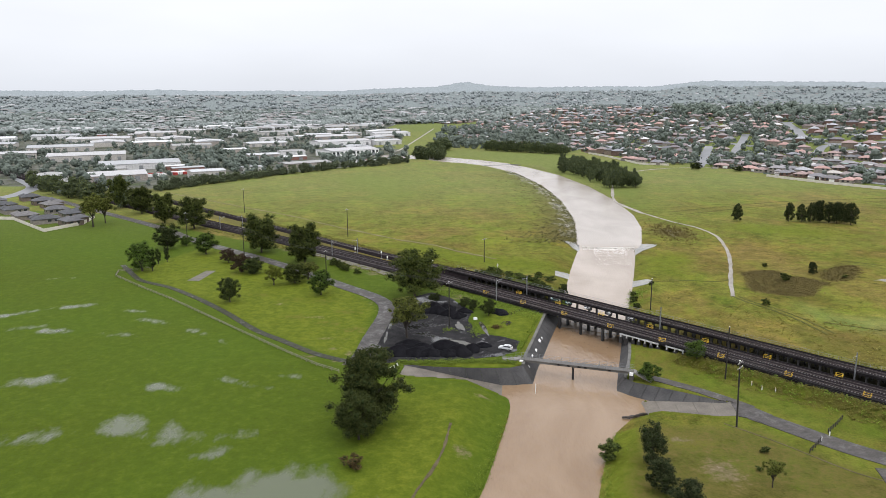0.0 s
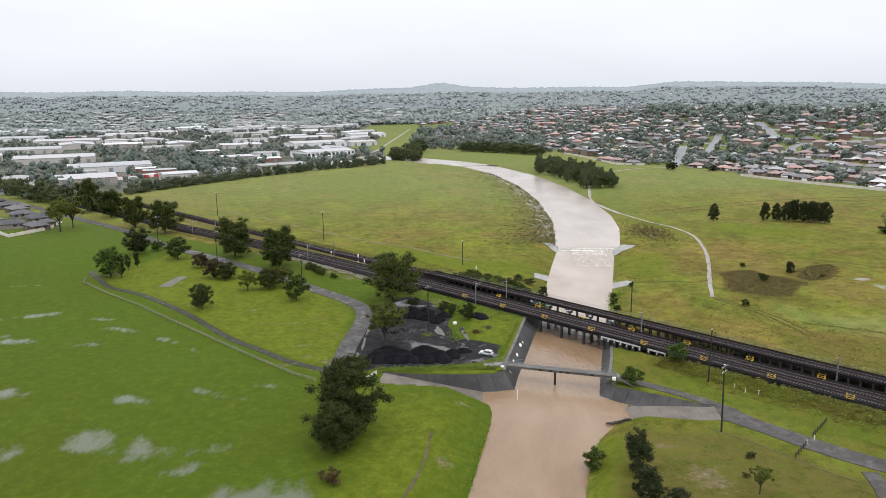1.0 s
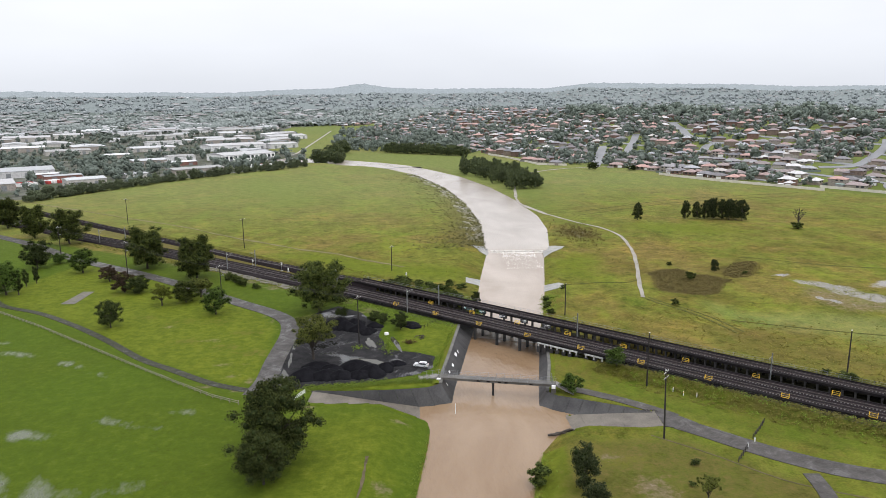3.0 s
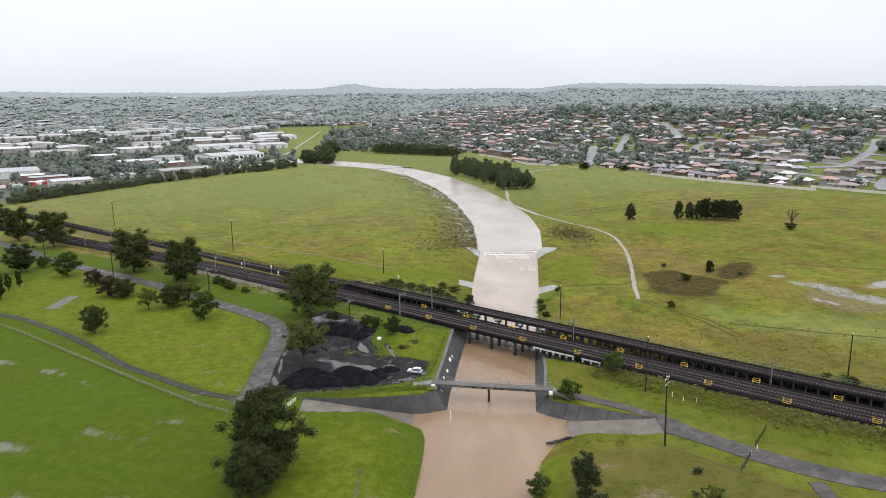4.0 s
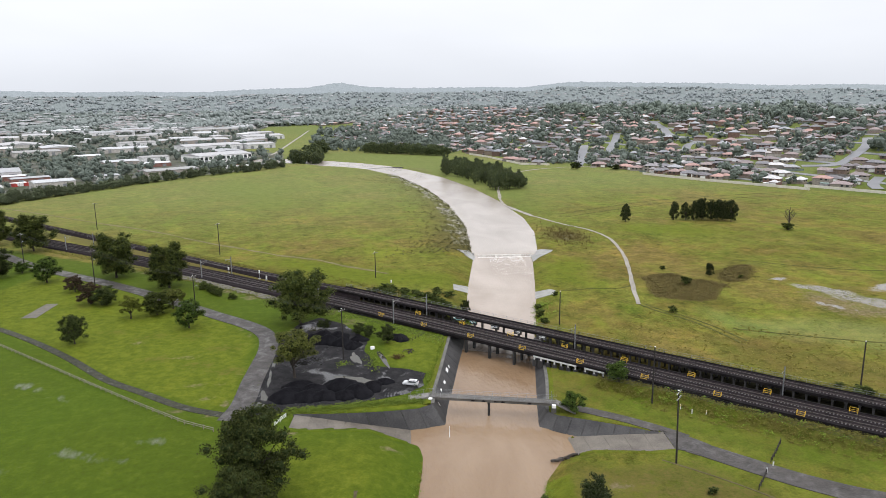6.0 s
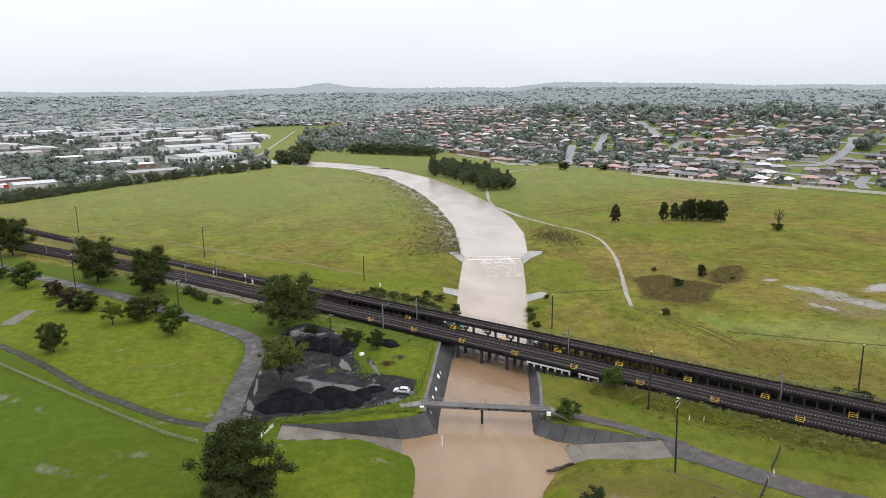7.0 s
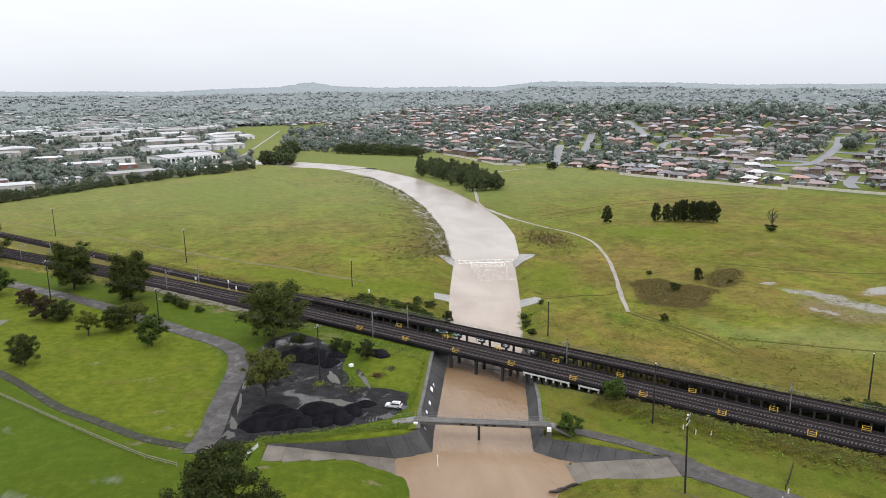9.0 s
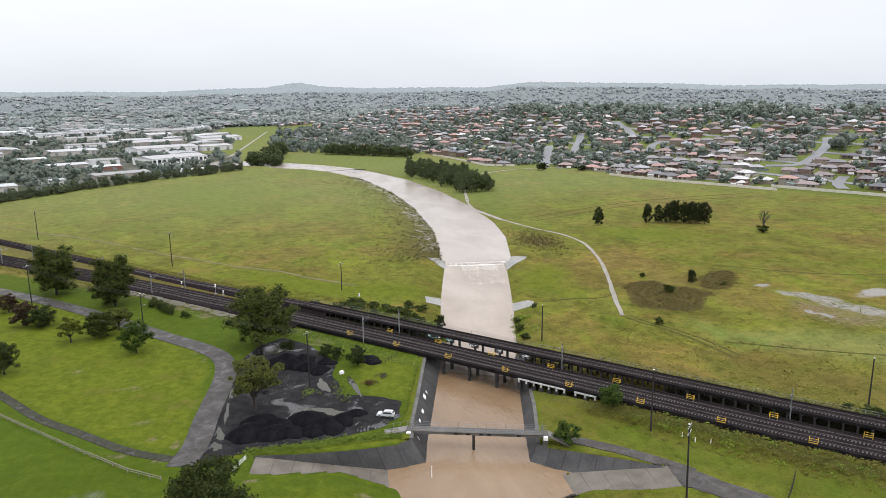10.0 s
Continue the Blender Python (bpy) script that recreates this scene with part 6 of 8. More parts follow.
verge(ford_e, resample3([(13.8, -21.6, -3.3), (23.5, -23.7, -2.2), (32.4, -25.7, -1.1)], 14), -1, 2.6, 0.45, 0.2)
tagged(ford_e, "concrete ford ramp with dark retaining wall, partly flooded", "ramp", kind="structure")

ribbon("weir_wing", [(20.6, 162.6), (25.6, 163.4), (30.4, 163.4)], [(21.4, 160.6), (23.8, 152.4), (26.4, 144.8)], M_CONC_PALE, 0.22, "pale concrete wing of the weir", "weir", 0.5)
ribbon("weir_wing", [(64.0, 155.4), (59, 158.4), (54.2, 160.4)], [(62.4, 152.8), (56.6, 146.4), (50.0, 139.6)], M_CONC_PALE, 0.22, "pale concrete wing of the weir", "weir", 0.5)
ribbon("outfall_apron", [(9.2, 105.2), (16.4, 106.4)], [(8.2, 98.4), (14.8, 98.2)], M_CONC_PALE, 0.12, "pale concrete outfall apron at canal's edge", "apron", 0.5)
ribbon("outfall_apron", [(44.8, 91.4), (37.8, 95.4)], [(42.6, 85.0), (36.0, 86.4)], M_CONC_PALE, 0.12, "pale concrete outfall apron at canal's edge", "apron", 0.5)
# the fall of water over the weir
v, f = [], []
A, B = Vector((27.6, 158.4, 0)), Vector((55.2, 155.0, 0))
dn = Vector((-0.126, -0.99, 0))
prof = [(-9.0, -0.99), (-1.0, -0.98), (0.6, -1.03), (2.0, -1.22), (3.4, -1.55), (4.8, -1.78), (6.4, -1.86)]
for i in range(33):
    p = A.lerp(B, i / 32)
    for o, z in prof:
        v.append((p.x + dn.x * o, p.y + dn.y * o, z + 0.03 * math.sin(i * 2.1)))
for i in range(32):
    for k in range(len(prof) - 1):
        a = i * len(prof) + k
        f.append((a, a + 1, a + 1 + len(prof), a + len(prof)))
tagged(mesh_object("weir_fall", v, f, M_WATER_UP_SHEEN, smooth=True), "smooth brown sheet of water over weir crest", "water", kind="structure")
fr = random.Random(8)
fv, ff = [], []
for i in range(4000):
    t = fr.random()
    o = 2.0 + (3.4 if i % 5 < 3 else 12 if i % 5 < 4 else 34) * fr.random() ** 1.8
    t = t if i % 5 < 3 else 0.5 + 0.62 * (t - 0.5)
    c = A.lerp(B, 0.06 + 0.88 * t) + dn * o
    l_, w_ = fr.uniform(0.3, 1.2), fr.uniform(0.02, 0.06) * (2.4 if o < 5.6 else 0.8)
    a0 = fr.uniform(-0.25, 0.25) - 0.25
    z = max(-1.78 - 0.0085 * o, -1.03 - 0.26 * max(0.0, o - 0.9)) + 0.07
    k0 = len(fv)
    for j in range(7):
        th = 2 * math.pi * j / 7
        x_, y_ = w_ * math.cos(th) * fr.uniform(0.7, 1.2), l_ * math.sin(th) * fr.uniform(0.7, 1.2)
        fv.append((c.x + x_ * math.cos(a0) - y_ * math.sin(a0), c.y + x_ * math.sin(a0) + y_ * math.cos(a0), z))
    ff.append(tuple(range(k0, k0 + 7)))
tagged(mesh_object("foam", fv, ff, M_FOAM), "pale foam streaks below the weir", "foam", kind="stuff")

up_weir = empty("upper_weir", 0, 0, 0)
part("crest", tube_box((-11, 564.5, -1.2), (24, 577.5, -1.2), 2.2, 0.55), M_CONC_PALE, up_weir, "pale worn crest awash")
part("wing", tube_box((24, 577.5, -1.2), (33, 566, -0.6), 3.0, 0.5), M_CONC_DARK, up_weir, "dark wing wall")
tagged(up_weir, "low concrete weir across the upper canal bend", "weir", kind="structure")

# ---------------------------------------------------------------- footbridge
FB_A, FB_B = Vector((-12.4, 3.9, 0)), Vector((13.6, -4.3, 0))
fb_dir = (FB_B - FB_A).normalized()
FB_ANG = math.degrees(math.atan2(fb_dir.y, fb_dir.x))
FB_L = (FB_B - FB_A).length
fb = empty("footbridge", FB_A.x, FB_A.y, 0, FB_ANG)
ZD = 1.05
part("deck", box(0, -1.15, ZD - 0.12, FB_L, 1.15, ZD), M_CONC, fb, "pale grey concrete deck")
for y in (-0.95, 0.95):
    part("girder", box(0, y - 0.12, ZD - 0.62, FB_L, y + 0.12, ZD - 0.122), M_CONC, fb, "weathered concrete girder")
part("pier", join([box(FB_L * 0.475 - 0.25, -1.0, ZD - 1.0, FB_L * 0.475 + 0.25, 1.0, ZD - 0.622), tube([(FB_L * 0.475, 0, -5.2), (FB_L * 0.475, 0, ZD - 0.9)], 0.3, 12)]), M_CONC_DARK, fb, "single round column with crosshead")
for x in (-0.35, FB_L + 0.35):
    part("abutment", box(x - 0.55, -1.35, -0.3 if x < 1 else -1.4, x + 0.55, 1.35, ZD - 0.125, 0.06), M_CONC, fb, "pale concrete abutment block")
part("ramp", ([(-0.9, -1.15, ZD), (-0.9, 1.15, ZD), (-5.6, -0.55, 0.80), (-5.0, -2.75, 0.80), (-0.9, -1.15, ZD - 0.4), (-0.9, 1.15, ZD - 0.4), (-5.6, -0.55, 0.3), (-5.0, -2.75, 0.3)], [(0, 1, 2, 3), (7, 6, 5, 4), (0, 4, 5, 1), (1, 5, 6, 2), (2, 6, 7, 3), (3, 7, 4, 0)]), M_WOODGREY, fb, "grey boarded approach ramp")
part("ramp", ([(FB_L + 0.9, -1.15, ZD), (FB_L + 0.9, 1.15, ZD), (FB_L + 5.2, 1.15, -0.95), (FB_L + 5.2, -1.15, -0.95), (FB_L + 0.9, -1.15, ZD - 0.4), (FB_L + 0.9, 1.15, ZD - 0.4), (FB_L + 5.2, 1.15, -1.35), (FB_L + 5.2, -1.15, -1.35)], [(3, 2, 1, 0), (4, 5, 6, 7), (1, 5, 4, 0), (2, 6, 5, 1), (3, 7, 6, 2), (0, 4, 7, 3)]), M_WOODGREY, fb, "grey boarded approach ramp")
for y in (-1.1, 1.1):
    for z in (0.35, 0.7, 1.1):
        top_rail = part("handrail", tube([(-0.9, y, ZD + z), (FB_L + 0.9, y, ZD + z)], 0.022, 5), M_STEEL, fb)
    for i in range(15):
        part("post", tube([(FB_L * i / 14, y, ZD), (FB_L * i / 14, y, ZD + 1.12)], 0.03, 5), M_STEEL, top_rail)
for x in (0.4, FB_L - 0.3):
    for y in (-1.12, 1.12):
        part("gate_post", box(x - 0.05, y - 0.05, ZD, x + 0.05, y + 0.05, ZD + 2.0), M_STEEL, fb, "taller galvanised end post")
for i, u in enumerate((0.33, 0.42, 0.52, 0.58, 0.80)):
    x = FB_L * u
    part("caught_debris", join([box(x, -1.27, ZD - 0.4, x + 0.8, -1.18, ZD - 0.18), box(x + 0.2, -1.3, ZD - 0.3, x + 0.5, -1.2, ZD - 0.1)]), M_DECK, fb, "dark flood debris")
for x in (-0.35, FB_L + 0.35):
    part("abutment_block", box(x - 0.45, -1.95, ZD - 0.75, x + 0.45, -1.36, ZD - 0.02, 0.04), M_WHITE, fb, "whitewashed concrete block")
for y0, y1 in ((-1.15, -2.75), (1.15, -0.55)):
    rr_ = part("handrail", tube([(-0.9, y0, ZD + 1.05), (-5.2, y1, 1.85)], 0.025, 5), M_STEEL, fb)
    for i in range(4):
        q = i / 3
        part("post", tube([(-0.9 - 4.3 * q, y0 + (y1 - y0) * q, ZD - 0.25 * q), (-0.9 - 4.3 * q, y0 + (y1 - y0) * q, ZD + 1.05 - 0.25 * q)], 0.03, 5), M_STEEL, rr_)
tagged(fb, "grey concrete footbridge on one column across flooded canal", "footbridge")
gp = empty("gauge_post", -10.6, -8.8, -4.6)
part("post", tube([(0, 0, 0), (0, 0, 3.7)], 0.09, 8), M_WHITE, gp)
part("cap", box(-0.11, -0.11, 3.68, 0.11, 0.11, 3.78), M_WHITE, gp)
tagged(gp, "white flood gauge post standing in brown water", "post")

# ---------------------------------------------------------------- poles, masts, wires


def power_pole(x, y, h, arms=1, lamp=False, turn=45, lean=0.0):
    root = empty("power_pole", x, y, land1(x, y), turn)
    root.matrix_world = Matrix.Translation((x, y, land1(x, y))) @ Matrix.Rotation(radians(lean), 4, 'Y') @ Matrix.Rotation(radians(turn), 4, 'Z')
    part("shaft", tube([(0, 0, -0.5), (0, 0, h)], [0.20, 0.13], 9), M_POLE, root)
    for i in range(arms):
        z = h - 0.5 - 1.15 * i
        arm = part("crossarm", box(-1.25, -0.16, z - 0.07, 1.25, -0.02, z + 0.07), M_WOODGREY, root, "weathered timber crossarm")
        for q in (-1.1, -0.45, 0.45, 1.1):
            part("insulator", tube([(q, -0.09, z + 0.07), (q, -0.09, z + 0.25)], 0.05, 6), M_WHITE, arm, "pale insulator")
    if lamp:
        part("lamp_arm", join([tube([(0, 0, h * 0.72), (0, -1.4, h * 0.76)], 0.04, 5), box(-0.14, -1.9, h * 0.755, 0.14, -1.3, h * 0.775)]), M_STEEL, root, "small street lamp")
    part("band", tube([(0, 0, h - 0.12), (0, 0, h + 0.03)], 0.17, 8), M_WHITE, root, "pale metal cap")
    return tagged(root, "dark timber power pole with weathered crossarm", "power pole", group="power poles")


LINE = [(-165, 165, 14), (-123.6, 123.3, 14.1), (-79, 78.8, 13.4), (-32.6, 31, 14.1), (30.1, -30.6, 15.1), (95, -92, 14)]
for x, y, h in LINE:
    power_pole(x, y, h, 2 if x > 20 else 1, lamp=(x < -60), turn=45, lean=-1.7 if x == 30.1 else 0.0)
for x, y, h in [(-19.3, 116.2, 10.3), (-86, 171.6, 14.4), (-163.5, 253.1, 14.8), (33.6, 52.2, 10.7), (37.2, -4.8, 13.8), (87.8, -7.8, 12)]:
    power_pole(x, y, h, 0 if x > 30 else 1, turn=40)
wire = empty("overhead_cable")
for (ax, ay, ah), (bx, by, bh) in zip(LINE, LINE[1:]):
    for o in (-1.1, -0.45, 0.45, 1.1):
        a = Vector((ax + o * 0.7, ay + o * 0.7, land1(ax, ay) + ah - 0.3))
        b = Vector((bx + o * 0.7, by + o * 0.7, land1(bx, by) + bh - 0.3))
        part("cable", tube([tuple(a.lerp(b, i / 14) - Vector((0, 0, 1.4 * 4 * (i / 14) * (1 - i / 14)))) for i in range(15)], 0.016, 4), M_WIRE, wire)
tagged(wire, "thin sagging power cables strung between timber poles", "cable")


def rail_mast(s, off, arm, z):
    p = rail_point(s, off, z)
    root = empty("catenary_mast", p.x, p.y, p.z, RANG)
    h = 6.9
    part("column", join([box(-0.11, -0.13, -0.9, -0.07, 0.13, h), box(0.07, -0.13, -0.9, 0.11, 0.13, h), box(-0.07, -0.02, -0.9, 0.07, 0.02, h)]), M_STEEL, root)
    bracket = part("cantilever", join([tube([(0, 0, h - 0.9), (0, arm, h - 0.5)], 0.045, 5), tube([(0, 0, h - 2.1), (0, arm * 0.9, h - 0.7)], 0.04, 5), tube([(0, arm * 0.9, h - 0.6), (0, arm * 0.9, h - 1.6)], 0.03, 5)]), M_STEEL, root)
    for q in (0.35, 0.7):
        part("insulator", tube([(0, arm * 0.08, h - 0.9 + 0.0), (0, arm * 0.16, h - 0.82)], 0.08, 6), M_WHITE, bracket, "pale insulator")
        break
    return tagged(root, "slim grey steel overhead line mast beside track", "mast", group="overhead line masts")


for s in (-250, -201, -152, -103, -54, -3, 48.5, 100):
    if s < -20:
        rail_mast(s, -4.9, 3.0, front_level(s) - 0.1)
    rail_mast(s + 5, 5.1, -2.8, front_level(s) - 0.1)

# ---------------------------------------------------------------- fences


M_FENCE = material("weathered_fence_timber", (0.135, 0.12, 0.095), (0.25, 0.225, 0.18), 1.5, 0.8, 9.0, 0.3)


def post_fence(pts, step, h, r, mat, rails, name, label, rmat=None):
    line = spread_line([(*p, 0) for p in pts], step)
    root = empty(name, line[0][0], line[0][1], land1(line[0][0], line[0][1]))
    inv = root.matrix_world.inverted()
    g = [Vector((x, y, land1(x, y))) for x, y, _ in line]
    for p in g:
        part("post", moved(tube([p + Vector((0, 0, -0.3)), p + Vector((0, 0, h))], r, 6), inv), mat, root)
    for z in rails:
        part("rail", moved(tube([p + Vector((0, 0, z)) for p in g], r * 0.7, 5), inv), rmat or mat, root)
    return tagged(root, label, "fence")


post_fence([(-165.4, 92.5), (-147.5, 75.6), (-130.7, 60.7), (-109.5, 40.1), (-93.8, 24.8), (-78.2, 9.8), (-66.6, -0.9), (-59.9, -5.5)], 2.4, 1.0, 0.10, M_FENCE, (0.45, 0.88), "fence", "weathered timber post and rail fence along lawn", M_FENCE)
post_fence([(-165.4, 92.5), (-168, 100), (-158, 106)], 2.4, 1.0, 0.10, M_FENCE, (0.45, 0.88), "fence", "weathered timber post and rail fence at path's end", M_FENCE)
post_fence([(54.2, -27.2), (51, -30.6), (48.0, -33.5)], 1.5, 1.15, 0.09, M_POLE, (0.5, 1.0), "fence", "short dark timber fence beside service road")
post_fence([(44.6, -37.2), (42.4, -39.6), (40.2, -41.8)], 1.5, 1.15, 0.09, M_POLE, (0.5, 1.0), "fence", "short dark timber fence beside service road")
for x, y in ((47.6, -34.8), (45.0, -36.7)):
    b_ = empty("bollard", x, y, land1(x, y))
    part("post", tube([(0, 0, -0.2), (0, 0, 1.0)], 0.12, 8), M_WHITE, b_)
    part("cap", tube([(0, 0, 1.0), (0, 0, 1.06)], 0.14, 8), M_STEEL, b_)
    tagged(b_, "white gate bollard at the road's edge", "bollard", group="gate bollards")
for x, y in ((43.5, -11.4), (46, -13), (42, -9)):
    b_ = empty("marker_post", x, y, land1(x, y))
    part("post", box(-0.08, -0.05, -0.2, 0.08, 0.05, 1.1), M_WHITE, b_)
    part("band", box(-0.085, -0.055, 0.8, 0.085, 0.055, 0.95), M_YELLOW, b_)
    tagged(b_, "white marker post in rough grass", "marker post", group="marker posts")
gate = empty("swing_gate", -46.4, -3.2, land1(-46.4, -3.2), 62)
gate.scale = (0.75, 0.75, 0.85)
for z in (0.35, 0.7, 1.1):
    part("bar", tube([(-3, 0, z), (3, 0, z)], 0.05, 6), M_WHITE, gate)
for x in (-3, 0, 3):
    part("upright", tube([(x, 0, -0.2), (x, 0, 1.2)], 0.06, 6), M_WHITE, gate)
tagged(gate, "white steel swing gate at the ramp's head", "gate")
# driftwood along the ramp
dr = random.Random(4)
for i in range(7):
    x = 8.5 + i * 1.0
    y = -22.6 + 0.15 * i
    a = dr.uniform(-0.3, 0.3)
    l_ = dr.uniform(0.8, 1.6)
    z = max(land1(x, y), -3.3) + 0.3
    log = mesh_object("log", *tube([(x - l_ * math.cos(a), y - l_ * math.sin(a), z), (x, y + 0.05, z + 0.1), (x + l_ * math.cos(a), y + l_ * math.sin(a), z)], [0.22, 0.28, 0.2], 7), M_BARK)
    tagged(log, "dark driftwood log stranded beside flooded ramp", "log", group="driftwood")

# ---------------------------------------------------------------- car


def car(x, y, rz, paint, label):
    root = empty("car", x, y, land1(x, y) + 0.1, rz)
    root.scale = (0.84, 0.84, 0.84)
    prof = [(-2.2, 0.45), (-2.25, 0.95), (-2.12, 1.08), (-1.78, 1.62), (-0.6, 1.70), (0.35, 1.62), (1.02, 1.12), (2.0, 1.0), (2.22, 0.8), (2.25, 0.45)]
    v, f = [], []
    for side, w in ((-1, 0.92), (-1, 0.80), (1, 0.80), (1, 0.92)):
        for px, pz in prof:
            taper = 0.80 if pz > 1.3 else (0.97 if pz > 0.9 else 1.0)
            ww = w * taper
            v.append((px, side * ww, pz if w < 0.9 else min(pz, pz - 0.06 if pz > 0.9 else pz)))
    n_ = len(prof)
    for k in range(3):
        for i in range(n_ - 1):
            a = k * n_ + i
            f.append((a, a + n_, a + n_ + 1, a + 1))
    f.append(tuple(range(n_)))
    f.append(tuple(range(3 * n_, 4 * n_))[::-1])
    part("body", (v, f), paint, root)
    part("windscreen", ([(0.40, -0.66, 1.60), (0.40, 0.66, 1.60), (1.00, 0.78, 1.15), (1.00, -0.78, 1.15)], [(0, 1, 2, 3)]), M_GLASS, root, "dark windscreen")
    part("rear_window", ([(-1.80, -0.62, 1.58), (-1.80, 0.62, 1.58), (-2.08, 0.72, 1.18), (-2.08, -0.72, 1.18)], [(3, 2, 1, 0)]), M_GLASS, root, "dark rear window")
    for s in (-1, 1):
        for a, b in ((-1.70, -0.75), (-0.68, 0.28)):
            part("side_window", ([(a, s * 0.79, 1.52), (b, s * 0.79, 1.56), (b + (0.45 if b > 0 else 0), s * 0.925, 1.12), (a - 0.15, s * 0.925, 1.12)], [(0, 1, 2, 3)]), M_GLASS, root, "dark side window")
        for wx in (-1.38, 1.42):
            w_ = part("wheel", moved(tube([(0, -0.12, 0), (0, 0.12, 0)], 0.36, 16), Matrix.Translation((wx, s * 0.84, 0.36))), M_WIRE, root, "black tyre")
            part("rim", moved(tube([(0, -0.125, 0), (0, 0.125, 0)], 0.20, 10), Matrix.Translation((wx, s * 0.845, 0.36))), M_STEEL, w_, "silver rim")
        part("headlight", box(2.12, s * 0.62 - 0.18, 0.72, 2.25, s * 0.62 + 0.18, 0.88), M_STEEL, root, "clear headlight")
        part("tail_light", box(-2.29, s * 0.68 - 0.1, 0.85, -2.2, s * 0.68 + 0.1, 1.05), M_TAIL, root, "red tail light")
        part("roof_rail", tube([(-1.6, s * 0.60, 1.72), (0.2, s * 0.60, 1.72)], 0.03, 5), M_WIRE, root)
    return tagged(root, label, "car")


M_TAIL = material("red_lens", (0.30, 0.01, 0.01), (0.42, 0.02, 0.02), 2, 0.3, 5, 0)
M_CARSILVER = material("silver_car_paint", (0.48, 0.49, 0.50), (0.56, 0.57, 0.58), 0.6, 0.25, 6, 0, 0.6)
car(-16.8, 11.2, 158, M_CARSILVER, "silver estate car parked on the black yard")
blk = tagged(mesh_object("block", *box(-0.55, -0.35, 0, 0.55, 0.35, 0.75, 0.08), M_WHITE), "white plastic tank block beside drain", "block")
blk.matrix_world = pose(-24.6, 37.5, land1(-24.6, 37.5) + 0.09, 0, 0, 25)

# ---------------------------------------------------------------- trackside bits
for x, y, h in ((-63.6, 122.7, 3.0), (-76.8, 134.7, 2.0), (-60.8, 120.5, 1.2), (-14.5, 100.5, 2.4)):
    sg = empty("signal", x, y, land1(x, y), RANG)
    part("post", tube([(0, 0, -0.3), (0, 0, h)], 0.07, 7), M_STEEL, sg)
    head = part("head", box(-0.25, -0.18, h - 0.5, 0.25, 0.18, h + 0.5, 0.05), M_WHITE, sg, "white signal head")
    part("hood", box(-0.12, -0.32, h + 0.1, 0.12, -0.18, h + 0.3), M_WIRE, head, "black lamp hood")
    part("base", box(-0.35, -0.35, -0.1, 0.35, 0.35, 0.35, 0.05), M_CONC_PALE, sg, "concrete base")
    tagged(sg, "small white railway signal post beside tracks", "signal", group="railway signals")
for x, y, r in ((-41.6, 90.5, 30), (-32.9, 79.6, -40), (-44.8, 82.5, -45)):
    pit = empty("drain_pit", x, y, land1(x, y), r)
    for q in ((-1.4, -0.9, 1.4, -0.65), (-1.4, 0.65, 1.4, 0.9), (-1.4, -0.65, -1.15, 0.65), (1.15, -0.65, 1.4, 0.65)):
        part("kerb", box(q[0], q[1], -0.2, q[2], q[3], 0.3, 0.04), M_CONC_PALE, pit)
    part("grate", box(-1.15, -0.65, 0.05, 1.15, 0.65, 0.1), M_STEEL, pit, "rusted steel grate")
    tagged(pit, "low concrete drain pit with steel grate in grass", "drain pit", group="drain pits")
board = tagged(mesh_object("panel", *box(-2.3, -0.9, 0, 2.3, 0.9, 0.12, 0.02), M_WHITE), "white board leaning on the embankment's edge", "panel")
board.matrix_world = pose(-42.8, 117.4, land1(-42.8, 117.4) + 0.25, 18, 0, 62)
# fenced enclosure of spoil under the viaduct
handrail([(-22.5, 46.5, land1(-22.5, 46.5)), (-13.5, 41.5, land1(-13.5, 41.5)), (-9.0, 47.5, land1(-9.0, 47.5))], "fence", "low dark wire fence round a spoil mound", 1.0, 1.6, M_POLE, (0.5, 1.0), 0.035)
heap2 = random.Random(6)
for i in range(9):
    x, y = -15.2 + heap2.gauss(0, 0.7), 33.6 + heap2.gauss(0, 0.6)
    a = heap2.uniform(0, 3.14)
    l_ = heap2.uniform(0.6, 1.3)
    z = land1(x, y)
    br = mesh_object("branch", *tube([(x - l_ * math.cos(a), y - l_ * math.sin(a), z + 0.1), (x, y, z + 0.35 + 0.05 * i), (x + l_ * math.cos(a), y + l_ * math.sin(a), z + 0.15)], [0.06, 0.11, 0.05], 6), M_BARK)
    tagged(br, "rusty brown cut branch in a heap on grass", "branch", group="branch heap")

# ---------------------------------------------------------------- houses
R_TILES = [(0.34, 0.218, 0.195), (0.21, 0.18, 0.175), (0.21, 0.215, 0.235), (0.13, 0.13, 0.142), (0.38, 0.355, 0.335), (0.25, 0.205, 0.20), (0.175, 0.172, 0.182), (0.38, 0.240, 0.212), (0.30, 0.305, 0.325),
           (0.16, 0.145, 0.15), (0.20, 0.17, 0.17), (0.23, 0.22, 0.226), (0.145, 0.138, 0.145), (0.27, 0.198, 0.185), (0.48, 0.475, 0.475)]
W_BRICK = [(0.19, 0.155, 0.125), (0.16, 0.10, 0.08), (0.26, 0.235, 0.205), (0.17, 0.125, 0.10), (0.12, 0.08, 0.065), (0.21, 0.18, 0.15)]
M_ROOF = palette("roof_tiles", R_TILES, 0.75)
M_ROOF_FAR = palette("far_roof_tiles", R_TILES, 0.75, island=True)
M_WALL = palette("house_walls", W_BRICK, 0.85)
M_WALL_FAR = palette("far_house_walls", W_BRICK, 0.85, island=True)
